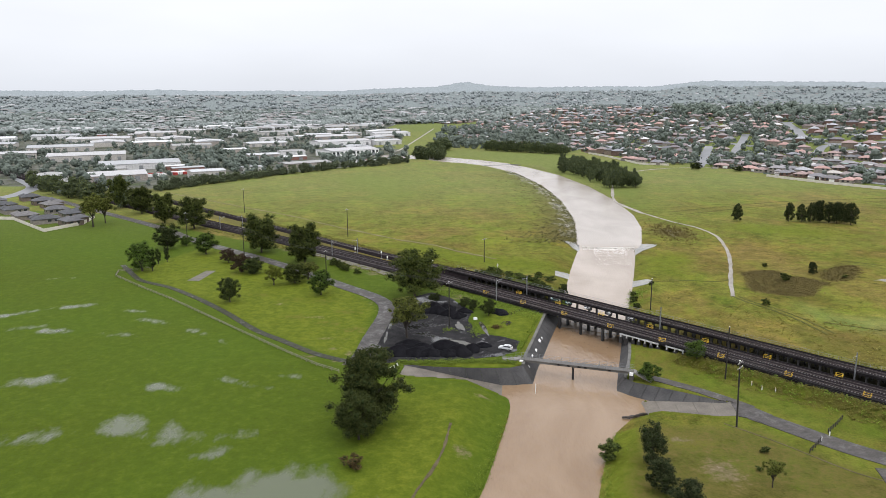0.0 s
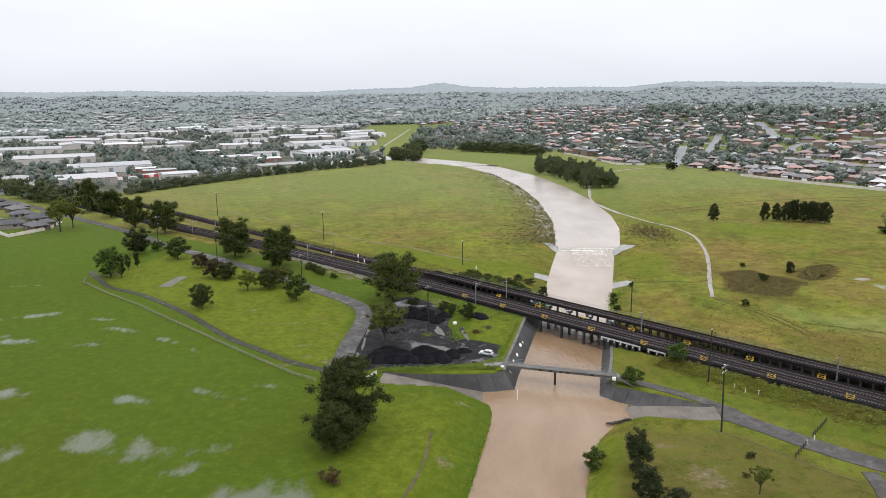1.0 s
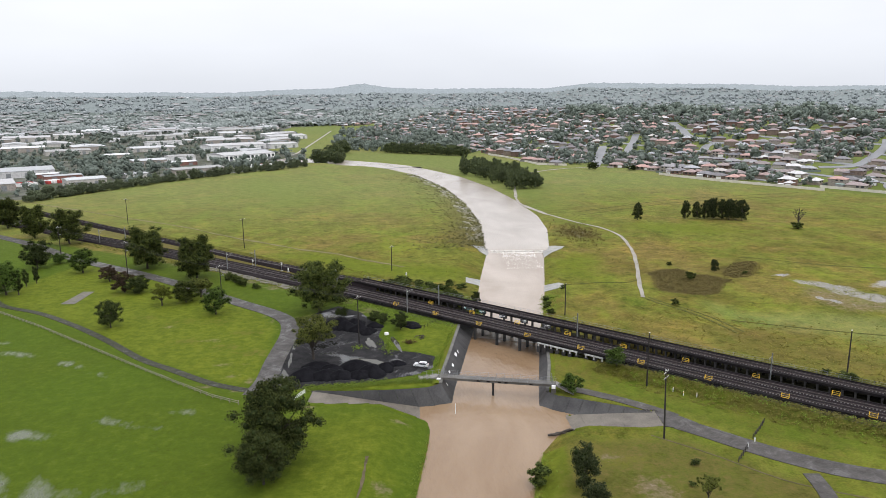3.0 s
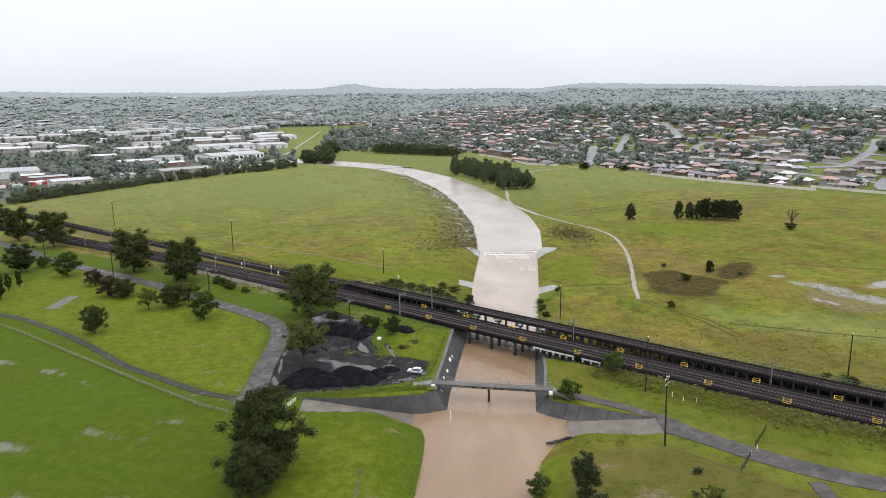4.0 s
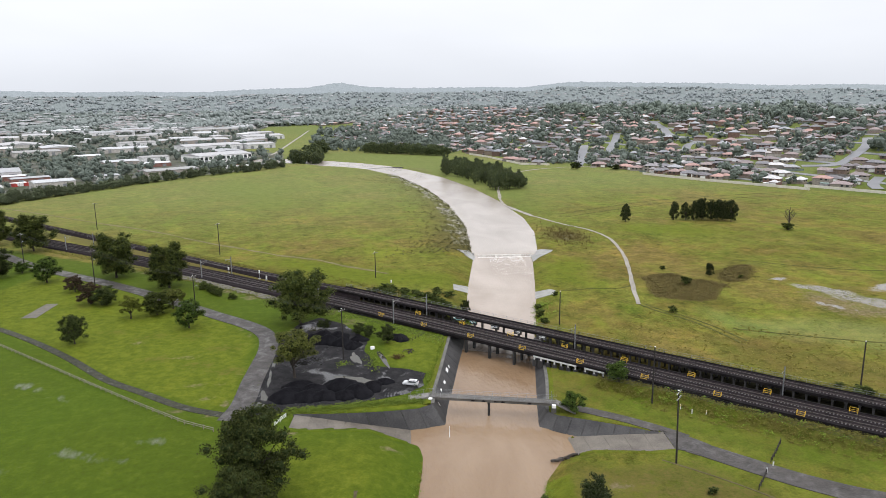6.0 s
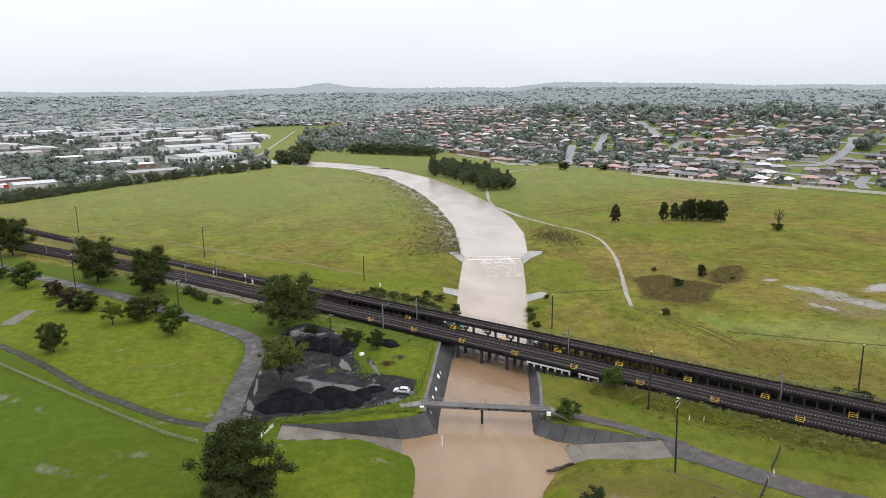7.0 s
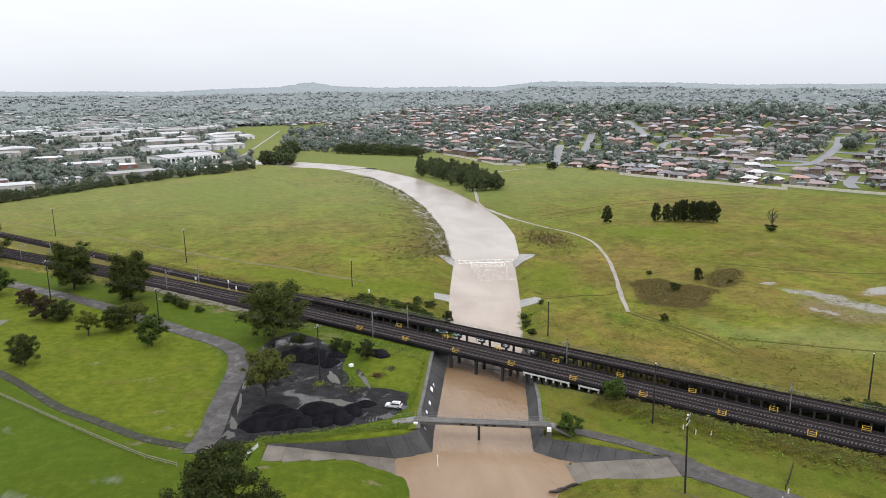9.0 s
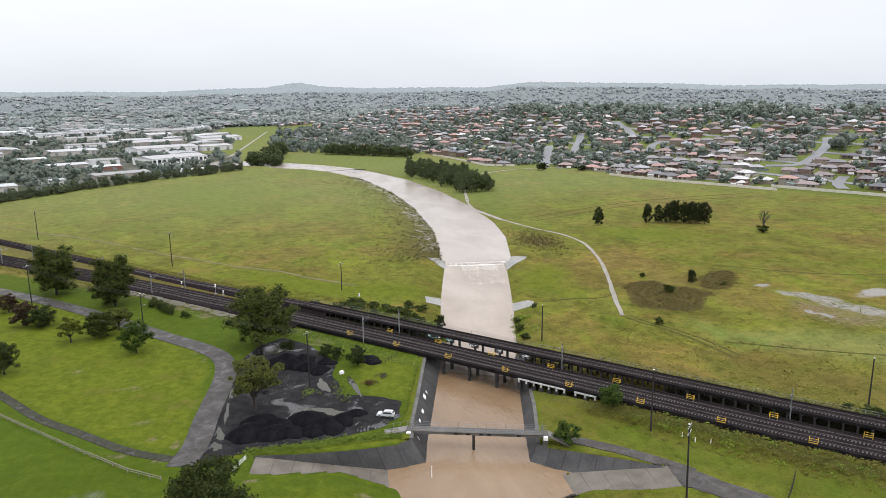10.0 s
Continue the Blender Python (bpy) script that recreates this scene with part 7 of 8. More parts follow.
M_CREAM_FENCE = material("cream_fence", (0.50, 0.47, 0.41), (0.62, 0.59, 0.53), 0.3, 0.8, 3, 0.05)
M_STREET = material("suburban_street", (0.10, 0.104, 0.112), (0.165, 0.17, 0.18), 0.05, 0.5, 1.0, 0.05, 0.5)


def hip(x0, y0, x1, y1, z, h, over=0.5, gable=False):
    """A hipped roof with eaves over a rectangle."""
    x0, y0, x1, y1 = x0 - over, y0 - over, x1 + over, y1 + over
    w, d = x1 - x0, y1 - y0
    if w >= d:
        k = 0.2 if gable else d / 2
        a, b = (x0 + k, (y0 + y1) / 2, z + h), (x1 - k, (y0 + y1) / 2, z + h)
        v = [(x0, y0, z), (x1, y0, z), (x1, y1, z), (x0, y1, z), a, b]
        f = [(0, 1, 5, 4), (1, 2, 5), (2, 3, 4, 5), (3, 0, 4), (3, 2, 1, 0)]
    else:
        k = 0.2 if gable else w / 2
        a, b = ((x0 + x1) / 2, y0 + k, z + h), ((x0 + x1) / 2, y1 - k, z + h)
        v = [(x0, y0, z), (x1, y0, z), (x1, y1, z), (x0, y1, z), a, b]
        f = [(0, 1, 4), (1, 2, 5, 4), (2, 3, 5), (3, 0, 4, 5), (3, 2, 1, 0)]
    v = v + [(x0, y0, z - 0.18), (x1, y0, z - 0.18), (x1, y1, z - 0.18), (x0, y1, z - 0.18)]
    f = f[:-1] + [(0, 6, 7, 1), (1, 7, 8, 2), (2, 8, 9, 3), (3, 9, 6, 0), (9, 8, 7, 6)]
    return v, f


def house_kind(seed):
    rnd = random.Random(seed)
    w, d = rnd.uniform(11, 14), rnd.uniform(7.5, 9.5)
    gw, gd = rnd.uniform(5, 6), rnd.uniform(4, 6)
    two = seed % 4 == 3
    hh = 5.0 if two else 2.5
    wall = join([box(-w / 2, -d / 2, -1.0, w / 2, d / 2, hh), box(w / 2 - gw, -d / 2 - gd, -1.0, w / 2, -d / 2 + 0.1, 2.7)])
    roof = join([hip(-w / 2, -d / 2, w / 2, d / 2, hh + 0.18, 2.0), hip(w / 2 - gw, -d / 2 - gd, w / 2, -d / 2 + 2.5, 2.88, 1.7)])
    meshes = {}
    for nm, g, m in (("wall", wall, M_WALL), ("roof", roof, M_ROOF)):
        me = bpy.data.meshes.new(nm); me.from_pydata(g[0], [], g[1]); me.materials.append(m); meshes[nm] = me
    wins = []
    for x in (-w / 2 + 2.2, -w / 2 + 5.6):
        wins.append(box(x - 0.9, -d / 2 - 0.06, 0.9, x + 0.9, -d / 2 + 0.02, 2.2))
        wins.append(box(x - 0.9, d / 2 - 0.02, 0.9, x + 0.9, d / 2 + 0.06, 2.2))
        if two:
            wins.append(box(x - 0.9, -d / 2 - 0.06, 3.6, x + 0.9, -d / 2 + 0.02, 4.9))
            wins.append(box(x - 0.9, d / 2 - 0.02, 3.6, x + 0.9, d / 2 + 0.06, 4.9))
    for y in (-1.5, 2.0):
        wins.append(box(-w / 2 - 0.06, y - 0.8, 0.9, -w / 2 + 0.02, y + 0.8, 2.2))
    wm = []
    for g in wins:
        me = bpy.data.meshes.new("window"); me.from_pydata(g[0], [], g[1]); me.materials.append(M_GLASS); wm.append(me)
    g = box(w / 2 - gw + 0.6, -d / 2 - gd - 0.06, 0.0, w / 2 - 0.6, -d / 2 - gd + 0.02, 2.2)
    me = bpy.data.meshes.new("garage_door"); me.from_pydata(g[0], [], g[1]); me.materials.append(M_WHITE)
    return meshes, wm, me


HOUSES = [house_kind(i) for i in range(8)]
ROOFWORD = "tiled hip-roofed brick suburban house with attached garage"


def house(x, y, rz, kind):
    meshes, wm, gd = HOUSES[kind]
    xs = np.array([x, x + 6, x - 6, x, x]); ys = np.array([y, y, y, y + 6, y - 6])
    root = empty("house", x, y, float(np.min(land(xs, ys))) + 0.35, rz)
    for nm, me in meshes.items():
        o = new(nm, me); o.parent = root
    for me in wm:
        o = new("window", me); o.parent = root
    o = new("garage_door", gd); o.parent = root
    two = kind % 4 == 3
    return tagged(root, ("two-storey " if two else "single-storey ") + ROOFWORD, "house", group="suburban houses")


hr = random.Random(21)
SUBURB = [(356, 268), (322, 326), (292, 347), (238, 480), (212, 520), (166, 560), (140, 700), (106, 725), (40, 800), (-20, 980), (-45, 1450), (-60, 1600), (-160, 1900), (600, 2050), (1700, 1700), (1700, -100), (600, -100), (430, 150)]
EU, EV, ORG = Vector((-0.402, 0.916)), Vector((0.916, 0.402)), Vector((283, 347))


def suburb_point(u, v):
    v2 = v + 14 * math.sin(u / 150.0) * min(1, v / 120) + 10 * math.sin(u / 61.0 + v / 90) * min(1, v / 200)
    return ORG + EU * u + EV * v2


spots = []
for row in range(-16, 48):
    for base, face in ((13, 180), (39, 0)):
        v = base + 52 * row
        u = -800 + hr.uniform(0, 12)
        while u < 1500:
            if (u % 210) > 16:
                p = suburb_point(u, v + hr.uniform(-2.5, 2.5))
                spots.append((p.x, p.y, 24 - 90 + face + 90 + hr.uniform(-14, 14) + (90 if hr.random() < 0.25 else 0) + 12 * math.sin(u / 150.0), hr.random()))
            u += hr.uniform(13.5, 17.5)
sx, sy = np.array([s[0] for s in spots]), np.array([s[1] for s in spots])
ok = ~in_polygon(sx, sy, FAR_FIELD) & ((sx - 220) * 0.856 + (sy - 455) * 0.517 < 520) & in_polygon(sx, sy, SUBURB) & (np.hypot(sx, sy + 150) < 2150) & (sx < 500 + 0.75 * sy)
spots = [s for s, k in zip(spots, ok) if k]
spots = [s for s in spots if s[3] > 0.06]
# streets that wind up the slope; no house stands on them
STREETS = [([(203, 520), (216, 550), (246, 624), (268, 677)], 10), ([(272, 606), (282, 631), (308, 681), (330, 728)], 9), ([(412, 800), (400, 758), (392, 725), (374, 666), (380, 630)], 10),
           ([(338, 560), (363, 596), (389, 594), (420, 580)], 9), ([(376, 420), (401, 409), (439, 434), (476, 466), (505, 500)], 9), ([(352, 300), (366, 322), (392, 346)], 8)]


def clear_of_streets(x, y, gap):
    for line, w_ in STREETS:
        for (ax, ay), (bx, by) in zip(line, line[1:]):
            t = min(1, max(0, ((x - ax) * (bx - ax) + (y - ay) * (by - ay)) / ((bx - ax) ** 2 + (by - ay) ** 2)))
            if math.hypot(x - ax - t * (bx - ax), y - ay - t * (by - ay)) < gap + w_ / 2:
                return False
    return True


spots = [s for s in spots if clear_of_streets(s[0], s[1], 8.5)]
spots.sort(key=lambda s: math.hypot(s[0] - 150, s[1] - 200))
for i, (x, y, r, q) in enumerate(spots[:230]):
    house(x, y, r + 114, hr.choice([0, 1, 2, 4, 5, 6]) if hr.random() < 0.9 else hr.choice([3, 7]))
SLATES = {}
M_SLATE = palette("slate_roof_tiles", [(0.055, 0.057, 0.062), (0.085, 0.085, 0.09), (0.12, 0.115, 0.115), (0.07, 0.07, 0.078)], 0.7)
M_CREAM = palette("cream_render", [(0.19, 0.165, 0.14), (0.14, 0.11, 0.09), (0.22, 0.20, 0.18)], 0.85)
HOMES_L = [(-266, 240), (-284, 256), (-300, 278), (-316, 296), (-250, 212), (-310, 256), (-288, 232), (-268, 218), (-336, 314), (-332, 276), (-350, 296), (-330, 250), (-352, 262), (-370, 290)]
for x, y in HOMES_L:
    h_ = house(x, y, 45 + hr.choice([0, 90, 180]) + hr.uniform(-6, 6), hr.choice([0, 1, 2, 4, 5, 6]))
    for c in h_.children:
        if c.name.startswith("roof"):
            c.data = SLATES.setdefault(c.data.name, c.data.copy())
            c.data.materials[0] = M_SLATE
        elif c.name.startswith("wall"):
            c.data = SLATES.setdefault(c.data.name, c.data.copy())
            c.data.materials[0] = M_CREAM
bv, bf, rv, rf = [], [], [], []
sx, sy = np.array([s[0] for s in spots[230:]]), np.array([s[1] for s in spots[230:]])
sz = land(sx, sy)
for (x, y, r, q), z in zip(spots[230:], sz):
    m = pose(x, y, z + 0.2, 0, 0, r + 114)
    w, d = hr.uniform(5.2, 7.2), hr.uniform(4, 5.4)
    hh = 5.2 if hr.random() < 0.2 else 2.8
    g = moved(box(-w, -d, -2, w, d, hh), m)
    o = len(bv); bv += g[0]; bf += [tuple(i + o for i in t) for t in g[1]]
    g = moved(hip(-w, -d, w, d, hh + 0.18, 2.4), m)
    o = len(rv); rv += g[0]; rf += [tuple(i + o for i in t) for t in g[1]]
    
far_homes = empty("far_houses")
far_homes["kind"] = "stuff"
part("wall", (bv, bf), M_WALL_FAR, far_homes)["kind"] = "stuff"
part("roof", (rv, rf), M_ROOF_FAR, far_homes)["kind"] = "stuff"
tagged(far_homes, "distant tiled roofs of a wide brick suburb", "houses", kind="stuff")

fv, ff, ov, of_ = [], [], [], []
gx_ = np.array([q[0] for q in spots[:900]]); gy_ = np.array([q[1] for q in spots[:900]])
for (x, y, r, q), z in zip(spots[:900], land(gx_, gy_)):
    m = pose(x, y, z, 0, 0, r + 114)
    for g in (box(-8.2, 7.6, -1.2, 8.2, 7.75, 1.7), box(-8.2, -9.6, -1.2, -2.0, -9.45, 1.5), box(7.9, -9.4, -1.2, 8.05, 7.5, 1.6)):
        if hr.random() < 0.7:
            g = moved(g, m); o = len(fv); fv += g[0]; ff += [tuple(i + o for i in t) for t in g[1]]
    if hr.random() < 0.55:
        w_, d_ = hr.uniform(1.4, 3.0), hr.uniform(1.2, 2.2)
        a_, b_ = hr.uniform(-5, 5), hr.choice([-8.2, 6.2])
        g = moved(join([box(a_ - w_, b_ - d_, -1, a_ + w_, b_ + d_, 2.1), hip(a_ - w_, b_ - d_, a_ + w_, b_ + d_, 2.2, 0.5, 0.2, True)]), m)
        o = len(ov); ov += g[0]; of_ += [tuple(i + o for i in t) for t in g[1]]
M_YARD_FENCE = palette("garden_fences", [(0.24, 0.20, 0.165), (0.17, 0.165, 0.16), (0.32, 0.30, 0.27), (0.14, 0.17, 0.15), (0.22, 0.18, 0.16)], 0.8, island=True)
M_OUTHOUSE = palette("outbuildings", [(0.42, 0.42, 0.42), (0.28, 0.28, 0.29), (0.55, 0.55, 0.54), (0.22, 0.19, 0.17), (0.20, 0.26, 0.24)], 0.7, island=True)
tagged(mesh_object("garden_fences", fv, ff, M_YARD_FENCE), "brown and grey paling fences round suburban gardens", "fences", kind="stuff")
tagged(mesh_object("garden_sheds", ov, of_, M_OUTHOUSE), "small metal sheds and carports in back gardens", "sheds", kind="stuff")

# streets between the rows of houses
for row in range(0, 14):
    v = 26 + 52 * row
    pts = [suburb_point(u, v) for u in range(-520, 900, 30)]
    pts = [(p.x, p.y) for p in pts]
    keep = in_polygon(np.array([p[0] for p in pts]), np.array([p[1] for p in pts]), SUBURB)
    pts = [p for p, k in zip(pts, keep) if k]
    if len(pts) > 2:
        a, b = offset_line(pts, 7)
        ribbon("street", a, b, M_STREET, 0.35, "pale grey suburban street between houses", "street")
for pts, w_ in STREETS:
    a, b = offset_line(curve_points(pts), w_)
    ribbon("street", a, b, M_STREET, 0.45, "pale grey wet street winding between houses", "street")


def panel_fence(pts, h, name, label, step=12.0):
    line = spread_line([(*p, 0) for p in pts], step)
    root = empty(name)
    for a, b in zip(line, line[1:]):
        za, zb = land1(a[0], a[1]), land1(b[0], b[1])
        d = Vector((b[0] - a[0], b[1] - a[1], 0))
        o = Vector((-d.y, d.x, 0)).normalized() * 0.06
        d = d.normalized() * 0.04
        v = []
        for z0, z1 in ((za - 0.3, zb - 0.3), (za + h, zb + h)):
            v += [(a[0] + o.x + d.x, a[1] + o.y + d.y, z0), (a[0] - o.x + d.x, a[1] - o.y + d.y, z0), (b[0] - o.x - d.x, b[1] - o.y - d.y, z1), (b[0] + o.x - d.x, b[1] + o.y - d.y, z1)]
        part("panel", (v, [(0, 1, 2, 3), (7, 6, 5, 4), (0, 4, 5, 1), (1, 5, 6, 2), (2, 6, 7, 3), (3, 7, 4, 0)]), M_CREAM_FENCE, root)
    return tagged(root, label, "fence")


panel_fence([(305, 310), (283.4, 346.8), (263.9, 378.7), (245.5, 414.5), (236, 440)], 2.0, "fence", "cream masonry boundary wall behind houses")
panel_fence([(313.9, 328.5), (326.7, 304.5), (348, 267.7), (372, 225)], 2.0, "fence", "cream masonry boundary wall behind houses")
panel_fence([(182, 543), (156, 559), (150, 600), (140, 660), (128, 698)], 2.0, "fence", "cream boundary fence behind houses")
panel_fence([(-249, 236), (-243, 212), (-252, 189), (-272, 208), (-295, 230), (-309, 232), (-340, 222)], 1.8, "fence", "cream boundary fence beside the park")

# ---------------------------------------------------------------- industrial estate
M_SHED_WALL = palette("shed_walls", [(0.52, 0.52, 0.52), (0.42, 0.40, 0.37), (0.64, 0.64, 0.64), (0.30, 0.27, 0.24), (0.46, 0.45, 0.42)], 0.8)
M_SHED_ROOF = palette("shed_roofs", [(0.42, 0.43, 0.44), (0.33, 0.34, 0.35), (0.52, 0.53, 0.54), (0.28, 0.28, 0.275), (0.38, 0.38, 0.385)], 0.65, spec=0.12)
M_BRICKRED = material("red_brick", (0.17, 0.085, 0.068), (0.25, 0.13, 0.105), 0.3, 0.85, 4, 0.1)
M_TEAL = material("teal_cladding", (0.12, 0.28, 0.30), (0.18, 0.36, 0.38), 0.2, 0.6, 3, 0.05)


def shed(x, y, w, d, h, rz, label, wall=None, roof=None, windows=0):
    root = empty("warehouse", x, y, land1(x, y) - 0.2, rz)
    h *= 0.8
    part("wall", box(-w / 2, -d / 2, -0.5, w / 2, d / 2, h), wall or M_SHED_WALL, root)
    part("roof", hip(-w / 2, -d / 2, w / 2, d / 2, h + 0.2, max(0.8, min(w, d) * 0.05), 0.4, gable=True), roof or M_SHED_ROOF, root, "pale ribbed metal roof")
    n_ = max(1, int(w / 14))
    for i in range(n_):
        cx = -w / 2 + (i + 0.5) * w / n_
        part("roller_door", box(cx - 2, -d / 2 - 0.08, 0, cx + 2, -d / 2 + 0.02, min(4.5, h - 1)), M_STEEL, root, "grey roller door")
    for i in range(windows):
        cx = -w / 2 + (i + 0.5) * w / windows
        part("window", box(cx - w / windows * 0.3, -d / 2 - 0.1, h - 4.2, cx + w / windows * 0.3, -d / 2 + 0.02, h - 1.2), M_GLASS, root, "dark window")
    for i in range(max(1, int(w / 25))):
        cx = -w / 2 + (i + 0.5) * w / max(1, int(w / 25))
        part("roof_vent", tube([(cx, d * 0.12, h), (cx, d * 0.12, h + min(w, d) * 0.05 + 1.2)], 0.6, 8), M_STEEL, root)
    return tagged(root, label, "warehouse", group="industrial sheds")


SHEDS = [(-481, 664, 84, 50, 9, 25), (-368, 556, 77, 45, 8, 28), (-372, 505, 25, 22, 6, 28), (-608, 830, 84, 50, 8, 25), (-665, 1050, 100, 50, 8, 20), (-640, 1224, 75, 50, 9, 20),
         (-930, 1400, 160, 70, 9, 20), (-600, 1307, 52, 40, 9, 25), (-334, 760, 30, 24, 7, 30), (-269, 665, 36, 26, 7, 30), (-240, 522, 20, 16, 5, 35), (-194, 560, 50, 24, 6, 35),
         (-215, 905, 84, 44, 9, 32), (-150, 925, 44, 34, 8, 32), (-168, 1160, 72, 46, 8, 30), (-255, 1070, 80, 44, 8, 30), (-400, 1230, 68, 40, 8, 28), (-500, 1400, 95, 50, 8, 25),
         (-300, 1460, 105, 50, 8, 30), (-420, 1830, 120, 60, 8, 28), (-560, 1800, 90, 60, 9, 28), (-800, 1150, 80, 50, 8, 22), (-1150, 1750, 150, 70, 9, 18), (-820, 1850, 110, 60, 9, 22),
         (-700, 700, 60, 40, 8, 25), (-760, 900, 70, 40, 8, 25), (-520, 930, 60, 36, 8, 25), (-430, 860, 55, 36, 7, 28), (-330, 900, 60, 36, 7, 30), (-350, 1040, 55, 30, 7, 28)]
for x, y, w, d, h, r in SHEDS:
    shed(x, y, w, d, h, r, "pale flat industrial warehouse with metal roof")
br = random.Random(14)
placed = [(q[0], q[1], q[2]) for q in SHEDS] + [(-172, 705, 70), (-300, 512, 40), (-229, 650, 40)]
tries = 0
while len(placed) < 105 and tries < 4000:
    tries += 1
    x, y = br.uniform(-1150, -110), br.uniform(430, 1750)
    w = br.uniform(26, 70)
    if not in_polygon(np.array([x + 20, x - 20]), np.array([y - 30, y]), INDUS).all() or x > -150:
        continue
    if in_polygon(np.array([x]), np.array([y]), STRIP)[0] or any(math.hypot(x - a, y - b) < 0.55 * (w + c) for a, b, c in placed):
        continue
    placed.append((x, y, w))
    shed(x, y, w, w * br.uniform(0.65, 1.0), br.uniform(5.5, 9.5), 28 + br.choice([0, 90]) + br.uniform(-4, 4), "pale flat industrial warehouse with metal roof", M_BRICKRED if br.random() < 0.05 else None)
shed(-172, 705, 66, 44, 10, 38, "white industrial building with row of upper windows", M_WHITE, None, 12)
shed(-300, 512, 30, 16, 6, 30, "red brick industrial unit with white roof", M_BRICKRED)
shed(-322, 540, 26, 14, 5, 30, "red brick industrial unit with white roof", M_BRICKRED)
shed(-229, 650, 30, 20, 5, 32, "low red brick industrial unit", M_BRICKRED)
shed(-640, 1950, 90, 50, 10, 25, "teal clad warehouse in distance", M_TEAL, M_TEAL)
# yard of parked trucks and containers beside the field
M_BOXRED = material("red_container_paint", (0.30, 0.035, 0.03), (0.40, 0.06, 0.05), 0.5, 0.6, 3, 0.05)
cr = random.Random(9)
for i in range(26):
    t = cr.random()
    p = Vector((-150, 590)).lerp(Vector((-96, 632)), t)
    o = cr.uniform(-4, 24)
    c = empty("container", p.x - o * 0.5, p.y + o * 0.8, land1(p.x, p.y), 38 + cr.choice([0, 90]))
    part("body", box(-3, -1.2, 0, 3, 1.2, 2.6, 0.05), cr.choice([M_WHITE, M_WHITE, M_STEEL, M_BRICKRED]), c)
    part("door", box(3.0, -1.1, 0.1, 3.05, 1.1, 2.45), M_STEEL, c)
    tagged(c, "shipping container in industrial yard", "container", group="yard containers")
for i in range(24):
    p = Vector((-330, 462)).lerp(Vector((-292, 506)), cr.random())
    o = cr.uniform(-3, 14)
    c = empty("container", p.x + o * 0.7, p.y - o * 0.6, land1(p.x, p.y), 49 + cr.choice([0, 0, 90]))
    part("body", box(-3, -1.2, 0, 3, 1.2, 2.6, 0.05), cr.choice([M_WHITE, M_WHITE, M_BOXRED, M_BOXRED, M_STEEL]), c)
    part("door", box(3.0, -1.1, 0.1, 3.05, 1.1, 2.45), M_STEEL, c)
    tagged(c, "shipping container in industrial yard", "container", group="yard containers")
ea, eb = offset_line(curve_points([(-372, 310), (-366, 335), (-370, 362), (-385, 398), (-428, 450), (-482, 518), (-560, 620), (-640, 720)]), 12)
ribbon("road", ea, eb, M_STREET, 0.15, "wide pale main road past industrial estate", "road")
ea, eb = offset_line(curve_points([(-118, 770), (-113, 815), (-105, 1067), (-92, 1436)]), 3.2)
ribbon("path", ea, eb, M_GRAVEL, 0.2, "pale straight concrete drain in green strip", "path")

# ---------------------------------------------------------------- far trees


# far crown cores: haze paled into the colour, slightly darker than the leaves
L_INNER_HAZE = leaf_material("inner_hazed_foliage", (0.116, 0.142, 0.122), (0.148, 0.174, 0.150))
L_INNER_MIST = leaf_material("inner_misted_foliage", (0.146, 0.170, 0.162), (0.176, 0.200, 0.190))


